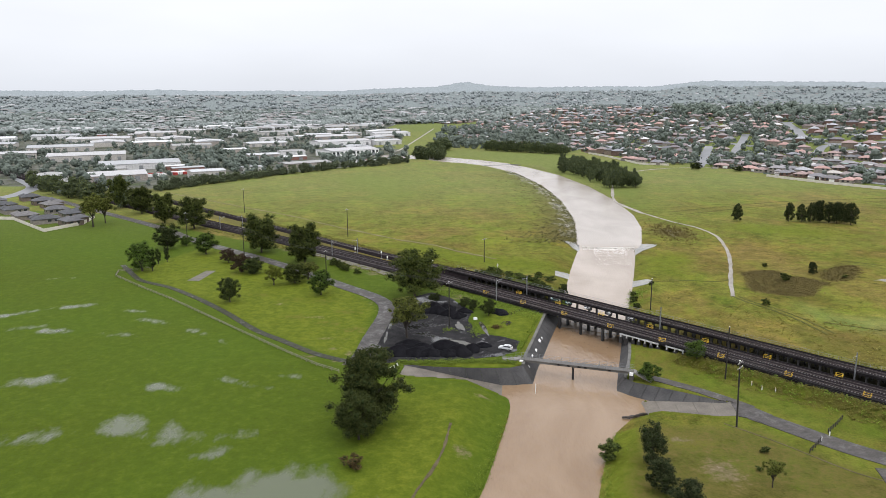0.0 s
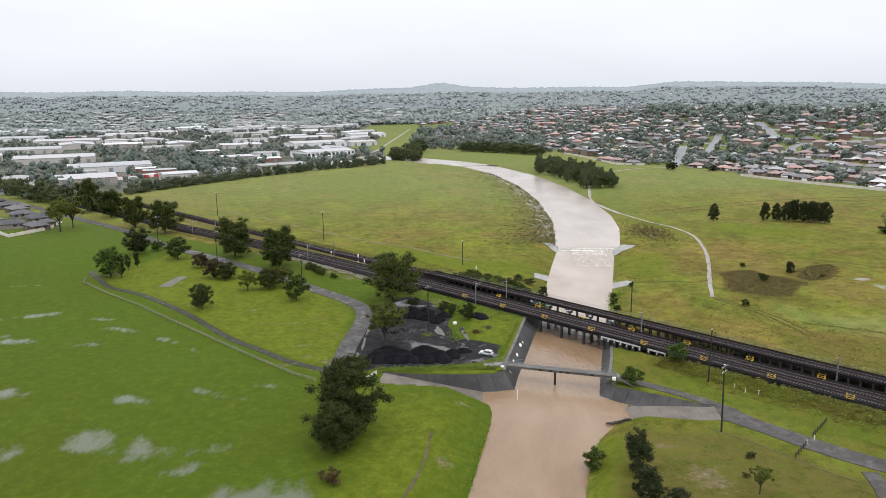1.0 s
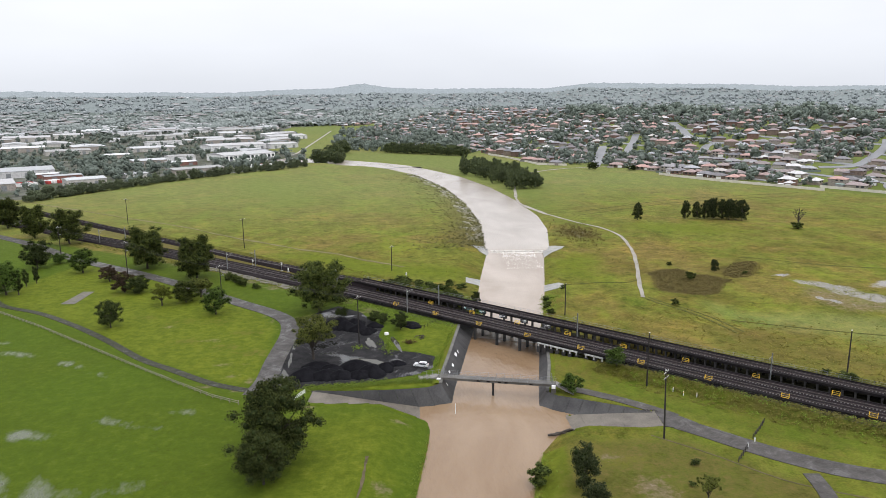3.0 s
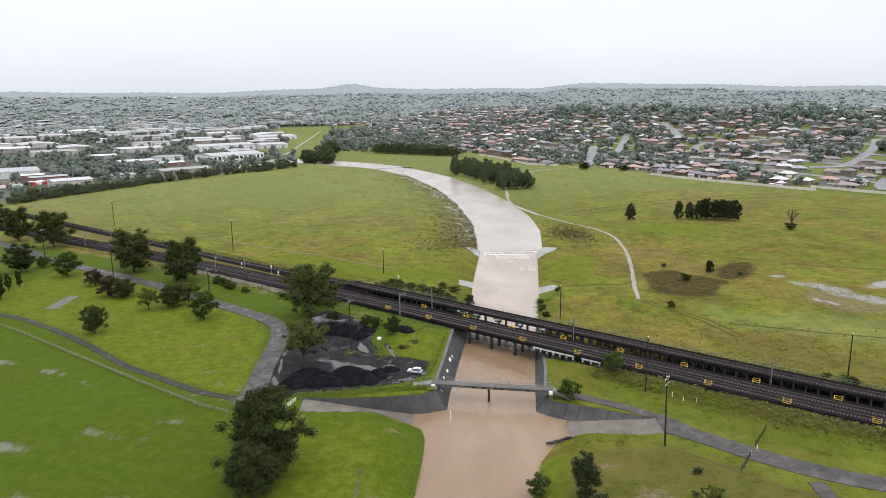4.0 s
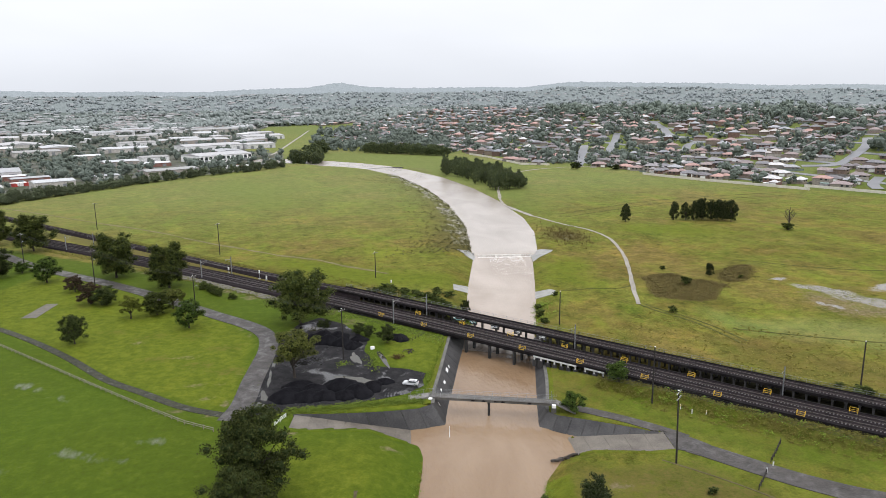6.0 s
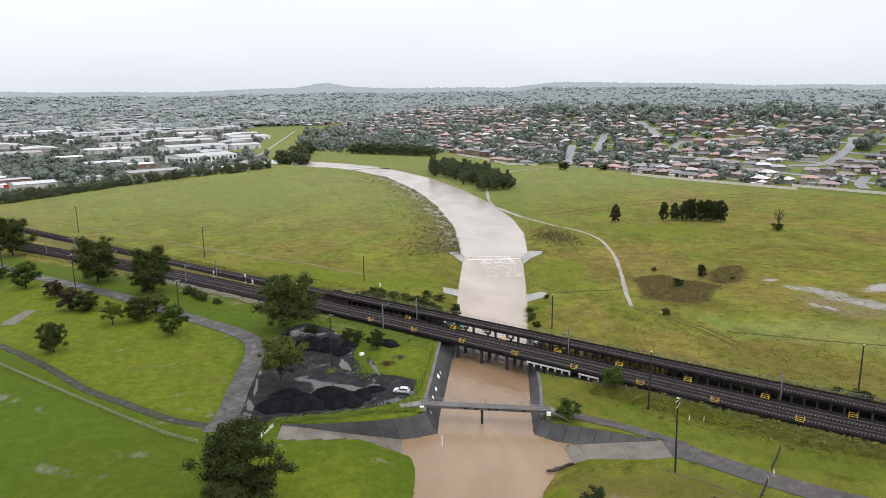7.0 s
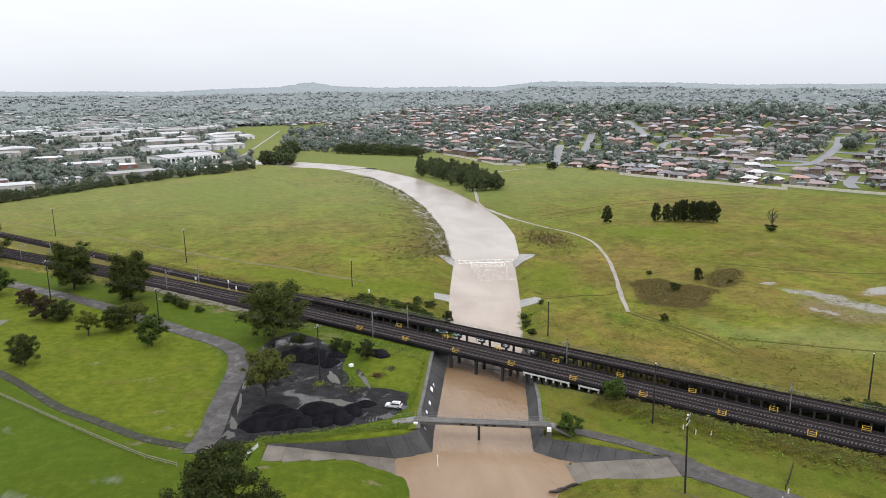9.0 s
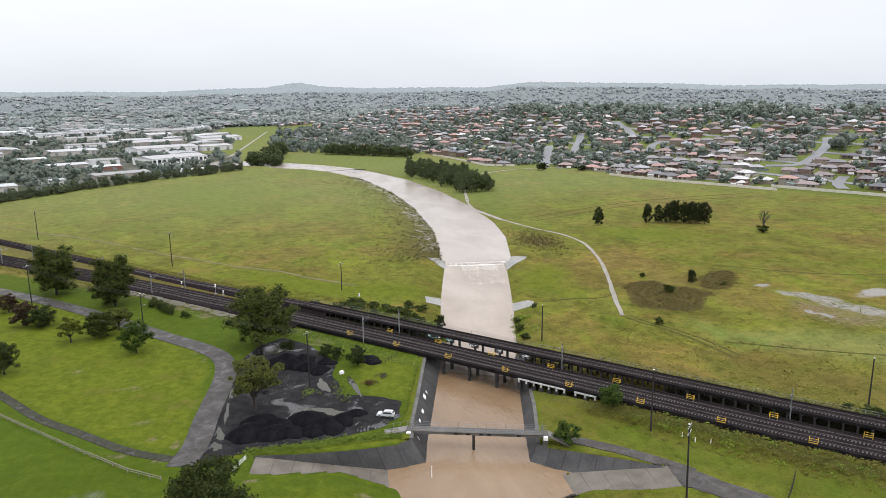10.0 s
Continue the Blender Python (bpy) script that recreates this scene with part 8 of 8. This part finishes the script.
def far_trees(name, spots, label, mat, leaves, size=0.085, core_mat=None):
    """Many trees in one mesh: each a few dark lumps wrapped in loose leaf clumps, on a thin trunk."""
    rg = np.random.default_rng(len(spots))
    a = np.array(spots)
    n_ = len(a)
    z = land(a[:, 0], a[:, 1])
    h, w = a[:, 2], a[:, 3]
    nl = 4
    off = rg.uniform(-0.32, 0.32, (n_, nl, 2)) * w[:, None, None]
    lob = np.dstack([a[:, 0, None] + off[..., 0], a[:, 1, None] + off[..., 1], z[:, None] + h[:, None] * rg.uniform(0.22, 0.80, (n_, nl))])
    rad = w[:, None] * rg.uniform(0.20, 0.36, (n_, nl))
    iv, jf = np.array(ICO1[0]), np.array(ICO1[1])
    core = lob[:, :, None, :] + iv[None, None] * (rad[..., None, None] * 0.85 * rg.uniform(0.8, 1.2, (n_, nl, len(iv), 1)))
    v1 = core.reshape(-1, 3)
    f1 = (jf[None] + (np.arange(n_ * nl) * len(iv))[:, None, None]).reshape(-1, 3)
    pick = rg.integers(0, nl, (n_, leaves))
    c = np.take_along_axis(lob, pick[..., None].repeat(3, 2), 1)
    r = np.take_along_axis(rad, pick, 1)
    d = rg.normal(size=(n_, leaves, 3)); d /= np.linalg.norm(d, axis=2, keepdims=True)
    c = c + d * (r * rg.uniform(0.6, 1.35, (n_, leaves)))[..., None]
    p = rg.normal(size=(n_, leaves, 3)); p /= np.linalg.norm(p, axis=2, keepdims=True)
    q = np.cross(p, rg.normal(size=(n_, leaves, 3))); q /= np.linalg.norm(q, axis=2, keepdims=True)
    s_ = (w[:, None] * size * rg.uniform(0.6, 1.4, (n_, leaves)))[..., None]
    quad = np.stack([c - p * s_, c - q * s_ * 0.7, c + p * s_, c + q * s_ * 0.7], 2).reshape(-1, 3)
    f2 = np.arange(len(quad)).reshape(-1, 4) + len(v1)
    t = np.stack([a[:, 0] - 0.25, a[:, 1], z - 0.5, a[:, 0] + 0.25, a[:, 1], z - 0.5, a[:, 0] + 0.15, a[:, 1] + 0.2, z + 0.6 * h, a[:, 0] - 0.15, a[:, 1] - 0.2, z + 0.6 * h], 1).reshape(-1, 3)
    f3 = np.arange(len(t)).reshape(-1, 4) + len(v1) + len(quad)
    me = bpy.data.meshes.new(name)
    me.from_pydata(np.concatenate([v1, quad, t]).tolist(), [], f1.tolist() + f2.tolist() + f3.tolist())
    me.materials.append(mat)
    me.materials.append(core_mat or L_INNER_HAZE)
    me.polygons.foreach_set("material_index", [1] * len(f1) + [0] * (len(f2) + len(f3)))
    return tagged(new(name, me), label, "trees", kind="stuff")


fr = random.Random(33)


def scatter(poly, n, hmin, hmax, clump=0.0, skip=None):
    xs = [p[0] for p in poly]; ys = [p[1] for p in poly]
    out = []
    while len(out) < n:
        X_ = np.array([fr.uniform(min(xs), max(xs)) for _ in range(n * 2)])
        Y_ = np.array([fr.uniform(min(ys), max(ys)) for _ in range(n * 2)])
        keep = in_polygon(X_, Y_, poly)
        if skip:
            keep &= ~in_polygon(X_, Y_, skip)
        for x, y, k in zip(X_, Y_, keep):
            if not k:
                continue
            if clump and noise.noise(Vector((x / 90, y / 90, 3.3))) < clump * fr.uniform(-1, 1) :
                continue
            h = fr.uniform(hmin, hmax)
            out.append((float(x), float(y), h, h * fr.uniform(0.7, 1.15)))
            if len(out) >= n:
                break
    return out


NEAR_SUB = [(300, 345), (245, 480), (170, 575), (150, 700), (60, 770), (-60, 830), (-80, 1000), (700, 1000), (900, 700), (600, 300), (420, 250)]
far_trees("suburban_trees", [q for q in scatter(NEAR_SUB, 2700, 3.5, 8.0, 0.3) + scatter(NEAR_SUB, 620, 8, 14, 0.8) if clear_of_streets(q[0], q[1], 2)], "garden trees and street trees among the houses", L_FAR_HAZE, 36, 0.11)
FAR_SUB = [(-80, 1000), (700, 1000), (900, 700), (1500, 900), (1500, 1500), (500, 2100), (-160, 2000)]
# paler again with distance, the haze being part of the leaf colour
L_FARTHER_HAZE = leaf_material("distant_hazed_leaves", (0.146, 0.170, 0.160), (0.206, 0.230, 0.216))
far_trees("suburban_trees", [q for q in scatter(FAR_SUB, 4200, 5, 13, 0.6, STRIP) if not in_polygon(np.array([q[0]]), np.array([q[1]]), FAR_FIELD)[0] and (q[0] - 220) * 0.856 + (q[1] - 455) * 0.517 < 560], "distant trees among suburban roofs", L_FARTHER_HAZE, 22, 0.12, L_INNER_MIST)
crest = []
while len(crest) < 230:
    x, k_ = fr.uniform(330, 900), fr.gauss(395, 22)
    if noise.noise(Vector((x / 60, 0, 8.8))) > fr.uniform(-0.35, 0.3):
        crest.append((x, 455 + (k_ - (x - 220) * 0.856) / 0.517, fr.uniform(10, 21), fr.uniform(9, 18)))
far_trees("crest_trees", crest, "tall dark trees along the suburb's crest", L_FAR_HAZE, 90)
def clear_of_sheds(q):
    c_, s_ = math.cos(radians(28)), math.sin(radians(28))
    for a, b, w in placed:
        u, v = (q[0] - a) * c_ + (q[1] - b) * s_, -(q[0] - a) * s_ + (q[1] - b) * c_
        if abs(u) < 0.55 * w and -0.75 * w < v < 0.42 * w:
            return False
    return True


far_trees("estate_trees", [q for q in scatter(INDUS, 2200, 5, 12, 0.9, STRIP) if clear_of_sheds(q)] + [q for q in scatter([(-275, 380), (-120, 590), (-110, 760), (-300, 760), (-560, 640), (-480, 420)], 120, 8, 14, 0.5, STRIP) if clear_of_sheds(q)], "trees between industrial sheds and roads", L_FAR_HAZE, 36, 0.11)
far_trees("estate_trees", scatter([(-275, 330), (-240, 300), (-330, 330), (-620, 640), (-600, 760), (-420, 560), (-300, 400)], 34, 8, 15), "trees along road and railway", L_FAR_HAZE, 90)
far_trees("bend_trees", scatter([(-40, 800), (60, 790), (110, 730), (130, 900), (70, 1150), (20, 1400), (-70, 1400), (-75, 1050), (-55, 950)], 170, 8, 17, 0.9), "dark woods behind the canal's bend", L_FAR_HAZE, 80)
# woods and roofs on the far slopes
def slope_woods(n_, r0, r1, seed):
    """Tree clumps and roofs scattered over rising ground between two distances, crowns smooth and small."""
    rg = np.random.default_rng(seed)
    r_, a_ = np.sqrt(rg.uniform(r0 * r0, r1 * r1, n_)), rg.uniform(-0.72, 0.85, n_)
    x, y = r_ * np.sin(a_), r_ * np.cos(a_) - 150
    wood = np.array([noise.noise(Vector((p / 150, q / 90, 5.1))) for p, q in zip(x, y)])
    is_roof = (wood < 0.12) & (rg.random(n_) < 0.24)
    open_ = in_polygon(x, y, FAR_FIELD)
    is_roof &= ~open_
    is_tree = ~is_roof & (wood > rg.uniform(-0.55, 0.2, n_)) & ~open_
    z = base_height(x, y, True) + 3
    tx, ty, tz = x[is_tree], y[is_tree], z[is_tree]
    m_ = len(tx)
    w = rg.uniform(5, 12, m_) * np.where(wood[is_tree] > 0.1, 1.25, 0.9)
    iv, jf = np.array(ICO1[0]), np.array(ICO1[1])
    nl = 2
    c = np.dstack([tx[:, None] + rg.uniform(-0.6, 0.6, (m_, nl)) * w[:, None], ty[:, None] + rg.uniform(-0.4, 0.4, (m_, nl)) * w[:, None], tz[:, None] + w[:, None] * rg.uniform(0.15, 0.7, (m_, nl))])
    rad = w[:, None] * rg.uniform(0.32, 0.52, (m_, nl))
    v = (c[:, :, None, :] + iv[None, None] * (rad[..., None, None] * rg.uniform(0.7, 1.25, (m_, nl, len(iv), 1)))).reshape(-1, 3)
    f = (jf[None] + (np.arange(m_ * nl) * len(iv))[:, None, None]).reshape(-1, 3)
    rv, rf = [], []
    for px, py, pz in zip(x[is_roof], y[is_roof], z[is_roof]):
        k = rg.uniform(0.6, 1.1) * (1.9 if px < -150 else 1)
        gg = moved(hip(-8 * k, -5 * k, 8 * k, 5 * k, 3.0, 2.2), pose(px, py, pz + 0.5, 0, 0, rg.uniform(0, 180)))
        o = len(rv); rv += gg[0]; rf += [tuple(q + o for q in t) for t in gg[1]]
    return v.tolist(), f.tolist(), rv, rf


M_FAR_ROOF = palette("distant_roofs", [(0.25, 0.255, 0.26), (0.20, 0.20, 0.20), (0.32, 0.325, 0.33), (0.22, 0.205, 0.20)], 0.8, island=True, spec=0.1)
# slope woods in two steps of painted haze, the farther one palest
L_FAREST_HAZE = leaf_material("farthest_hazed_leaves", (0.176, 0.202, 0.192), (0.228, 0.254, 0.244))
L_MISTY = leaf_material("slope_misted_leaves", (0.210, 0.235, 0.240), (0.252, 0.277, 0.282))
for n_, r0, r1, mt in ((6500, 1600, 2400, L_FAREST_HAZE), (4500, 2400, 3200, L_MISTY)):
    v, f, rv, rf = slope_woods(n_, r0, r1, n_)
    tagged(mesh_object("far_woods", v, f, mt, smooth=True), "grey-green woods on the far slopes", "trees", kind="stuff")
    tagged(mesh_object("far_roofs", rv, rf, M_FAR_ROOF), "tiny pale roofs on the far slopes", "houses", kind="stuff")

# ---------------------------------------------------------------- weeds, tussocks, reeds


def tufts(name, spots, mat, label, category="weeds", lean=0.5):
    """Small upright tufts, each eight leaning blades."""
    rnd = random.Random(len(spots))
    z = land(np.array([s[0] for s in spots]), np.array([s[1] for s in spots]))
    v, f = [], []
    for (x, y, h, w), g in zip(spots, z):
        for k in range(8):
            t = rnd.uniform(0, 6.28)
            cx, cy = math.cos(t), math.sin(t)
            o = len(v)
            q = w * rnd.uniform(0.3, 1.0)
            hh = h * rnd.uniform(0.5, 1.1)
            px, py = x + rnd.gauss(0, 0.35) * w, y + rnd.gauss(0, 0.35) * w
            v += [(px - cy * q * 0.11, py + cx * q * 0.11, g - 0.05), (px + cy * q * 0.11, py - cx * q * 0.11, g - 0.05), (px + cx * q * lean, py + cy * q * lean, g + hh)]
            f.append((o, o + 1, o + 2))
    ob = mesh_object(name, v, f, mat)
    return tagged(ob, label, category, kind="stuff")


def clumps(name, spots, mat, label, category="weeds", leaves=12, leaf=0.3):
    """Low rounded plants, each a handful of small leaves heaped over its spot."""
    rg = np.random.default_rng(len(spots))
    a = np.array(spots)
    m_ = len(a)
    z = land(a[:, 0], a[:, 1])
    t, q = rg.uniform(0, 6.283, (m_, leaves)), np.sqrt(rg.uniform(0, 1, (m_, leaves)))
    h, w = a[:, 2, None], a[:, 3, None]
    c = np.stack([a[:, 0, None] + np.cos(t) * q * w * 0.5, a[:, 1, None] + np.sin(t) * q * w * 0.5, z[:, None] + h * (1 - q * q) * rg.uniform(0.35, 1.05, (m_, leaves))], 2)
    u = rg.normal(size=(m_, leaves, 3)) * (1, 1, 0.45)
    u /= np.linalg.norm(u, axis=2, keepdims=True)
    k = np.cross(u, rg.normal(size=(m_, leaves, 3)) * 0.8 + (0, 0, 1.3))
    k /= np.linalg.norm(k, axis=2, keepdims=True)
    s_ = (w * leaf * rg.uniform(0.6, 1.4, (m_, leaves)))[..., None]
    v = np.stack([c - u * s_, c - k * s_ * 0.6, c + u * s_, c + k * s_ * 0.6], 2).reshape(-1, 3)
    f = np.arange(len(v)).reshape(-1, 4)
    return tagged(mesh_object(name, v.tolist(), f.tolist(), mat), label, category, kind="stuff")


def inside(ring, n_, h, w):
    """Spots scattered inside a ring."""
    xs, ys = [p[0] for p in ring], [p[1] for p in ring]
    x, y = np.array([gr.uniform(min(xs), max(xs)) for _ in range(n_ * 3)]), np.array([gr.uniform(min(ys), max(ys)) for _ in range(n_ * 3)])
    k = in_polygon(x, y, ring)
    return [(a + gr.gauss(0, 0.8), b + gr.gauss(0, 0.8), h * gr.uniform(0.5, 1.4), w * gr.uniform(0.6, 1.3)) for a, b in zip(x[k], y[k])][:n_]


L_WEED = leaf_material("olive_weeds", (0.094, 0.090, 0.017), (0.166, 0.152, 0.038))
L_STRAW = leaf_material("straw_blades", (0.120, 0.108, 0.020), (0.220, 0.196, 0.052))
L_GREENWEED = leaf_material("green_weeds", (0.080, 0.124, 0.012), (0.160, 0.210, 0.034))
L_DARKWEED = leaf_material("brown_sedge", (0.060, 0.052, 0.018), (0.150, 0.118, 0.046))
L_RUSH = leaf_material("grey_rushes", (0.070, 0.070, 0.028), (0.165, 0.158, 0.072))
L_TUSSOCK = leaf_material("tussock_blades", (0.092, 0.104, 0.018), (0.172, 0.170, 0.038))
gr = random.Random(77)


def strip(n, s0, s1, o0, o1, h, w, back=False):
    out = []
    for _ in range(n):
        p = rail_point(gr.uniform(s0, s1), gr.uniform(o0, o1), 0, back)
        k = gr.uniform(0.5, 1.3)
        out.append((p.x, p.y, h * k, w * k))
    return out


clumps("weeds", strip(2200, 14, 150, -9.5, -5.0, 0.75, 1.1) + strip(700, 22, 150, -12.5, -8.5, 0.35, 0.9), L_WEED, "tall olive weeds along the viaduct's foot", "weeds", 17, 0.125)
clumps("weeds", strip(260, 24, 150, -10.5, -5.2, 0.9, 1.6), L_GREENWEED, "bright green weeds along the viaduct's foot", "weeds", 24, 0.10)
clumps("weeds", strip(2200, -130, 150, 3.2, 15, 0.4, 1.0, True), L_WEED, "rank olive grass behind the railway", "weeds", 12, 0.145)
clumps("weeds", strip(520, -70, -28, 3.5, 14, 1.3, 1.9, True), L_GREENWEED, "green scrub on the bank behind the railway", "weeds", 28, 0.10)
clumps("weeds", strip(800, -90, -22, -12, -5.4, 0.5, 0.9), L_GREENWEED, "green grass at the viaduct's foot", "weeds", 22, 0.10)
clumps("weeds", strip(900, -260, -95, -11, -6.5, 0.3, 1.0), L_TUSSOCK, "olive grass between road and railway", "weeds", 16, 0.13)
clumps("weeds", strip(1000, -260, -95, 3.4, 8, 0.3, 1.0, True), L_TUSSOCK, "olive grass behind the railway", "weeds", 16, 0.13)
clumps("weeds", strip(1700, 6, 150, 3.0, 7.5, 0.9, 1.3, True) + strip(600, -74, -42, 3.0, 6.5, 0.9, 1.3, True), L_TUSSOCK, "dark rank grass against the back viaduct", "weeds", 16, 0.135)
clumps("tussocks", strip(2600, 0, 150, 6, 50, 0.18, 1.1, True), L_STRAW, "coarse straw tussocks on pasture beyond railway", "tussocks", 11, 0.145)


def line_spots(pts, n, spread, h, w):
    out = []
    for _ in range(n):
        i = gr.randrange(len(pts) - 1)
        a = Vector(pts[i]).lerp(Vector(pts[i + 1]), gr.random())
        k = gr.uniform(0.5, 1.3)
        out.append((a.x + gr.gauss(0, spread), a.y + gr.gauss(0, spread), h * k, w * k))
    return out


clumps("weeds", line_spots([(-46, 1.2), (-36, 1.4), (-24, 2.4), (-16, 2.6), (-13.4, 6)], 900, 0.9, 0.55, 1.1), L_GREENWEED, "bright weeds along the yard's lower edge", "weeds", 24, 0.10)
clumps("weeds", [(-32.4 + gr.gauss(0, 1.1), 28 + gr.gauss(0, 1.0), 0.4, 0.8) for _ in range(45)] + [(-25.2 + gr.gauss(0, 1.0), 28 + gr.gauss(0, 3.6), 0.5, 0.9) for _ in range(70)], L_GREENWEED, "bright weeds growing on the spoil yard", "weeds", 17, 0.125)
clumps("dead_leaves", [(-18.5 + gr.gauss(0, 0.8), 29.7 + gr.gauss(0, 0.6), 1.0, 1.1) for _ in range(40)], L_BROWN, "brown dead leaves on a heap of cut branches", "leaves", 24, 0.1)
tufts("weeds", line_spots([(-13.4, 6), (-9.8, 20), (-4.5, 41)], 450, 0.5, 0.45, 0.6), L_GREENWEED, "bright weeds along the canal's coping")
edges = []
for pts in (ra_park, rb_park, pa_park, pb_park, YARD_L, YARD_END):
    edges += line_spots([tuple(p[:2]) for p in pts], 420, 0.28, 0.14, 0.45)
tufts("weeds", edges, L_GREENWEED, "ragged grass along road and yard edges")
tufts("weeds", line_spots([(-17.5, -22), (-22, -40), (-26.5, -56), (-34, -80)], 900, 1.0, 0.28, 0.6), L_GREENWEED, "long grass on the river bank")
tufts("weeds", line_spots([(4, -29), (0.5, -42), (-3, -56), (-10, -80)], 900, 1.0, 0.28, 0.6), L_GREENWEED, "long grass on the river bank")
clumps("weeds", line_spots([(27, 56), (32, 74), (36, 78)], 200, 2.2, 0.9, 1.4), L_GREENWEED, "green bushes of weeds beside canal", "weeds", 36, 0.085)
reeds = []
while len(reeds) < 2200:
    i = gr.randrange(len(CANAL_UP) - 6)
    a = Vector(CANAL_UP[i][:2]).lerp(Vector(CANAL_UP[i + 1][:2]), gr.random())
    o = gr.uniform(-1.5, 42) * gr.random()
    k = gr.uniform(0.5, 1.3)
    reeds.append((a.x - o, a.y - 0.2 * o, 0.7 * k, 1.3 * k))
clumps("reeds", reeds, L_RUSH, "brown flooded reeds along the canal's inner bank", "reeds", 12, 0.16)
tufts("reeds", [(80 + gr.gauss(0, 6), 186 + gr.gauss(0, 12), gr.uniform(0.5, 1.2), gr.uniform(0.8, 1.6)) for _ in range(500)], L_DARKWEED, "brown flooded reeds beside gravel track", "reeds")
clumps("sedge", inside(SEDGE, 2600, 0.4, 0.9), L_DARKWEED, "dark brown sedge on a pasture hump", "sedge", 18, 0.12)
clumps("sedge", inside(SEDGE_SMALL, 800, 0.3, 0.9), L_DARKWEED, "dry sedge on a low pasture hump", "sedge", 18, 0.12)
tufts("reeds", [(142 + u_ * 9 + gr.gauss(0, 6), 60 - u_ * 12 + gr.gauss(0, 5), gr.uniform(0.1, 0.25), gr.uniform(0.3, 0.7)) for u_ in [gr.uniform(-1.2, 1.3) for _ in range(1500)]], L_TUSSOCK, "olive grass standing in the flooded hollow", "reeds")
field = []
while len(field) < 9000:
    x, y = gr.uniform(-230, 260), gr.uniform(20, 420)
    n_ = noise.noise(Vector((x / 35, y / 35, 9.1)))
    if n_ < gr.uniform(-0.2, 0.5):
        continue
    k = gr.uniform(0.5, 1.3)
    field.append((x, y, 0.22 * k, 0.7 * k))
fx, fy = np.array([q[0] for q in field]), np.array([q[1] for q in field])
cdist, _ = canal_distance(fx, fy)
rn = fx * RAIL_N.x + fy * RAIL_N.y
sub = (fx - 283) * 0.916 + (fy - 347) * 0.402
edge_l = (fx + 262) * 0.80 - (fy - 360) * 0.60
keep = (cdist > 4) & (rn > 54) & (sub < -8) & (edge_l > 0)
clumps("tussocks", [q for q, k in zip(field, keep) if k], L_TUSSOCK, "scattered dark tussocks over the rough pasture", "tussocks", 9, 0.17)
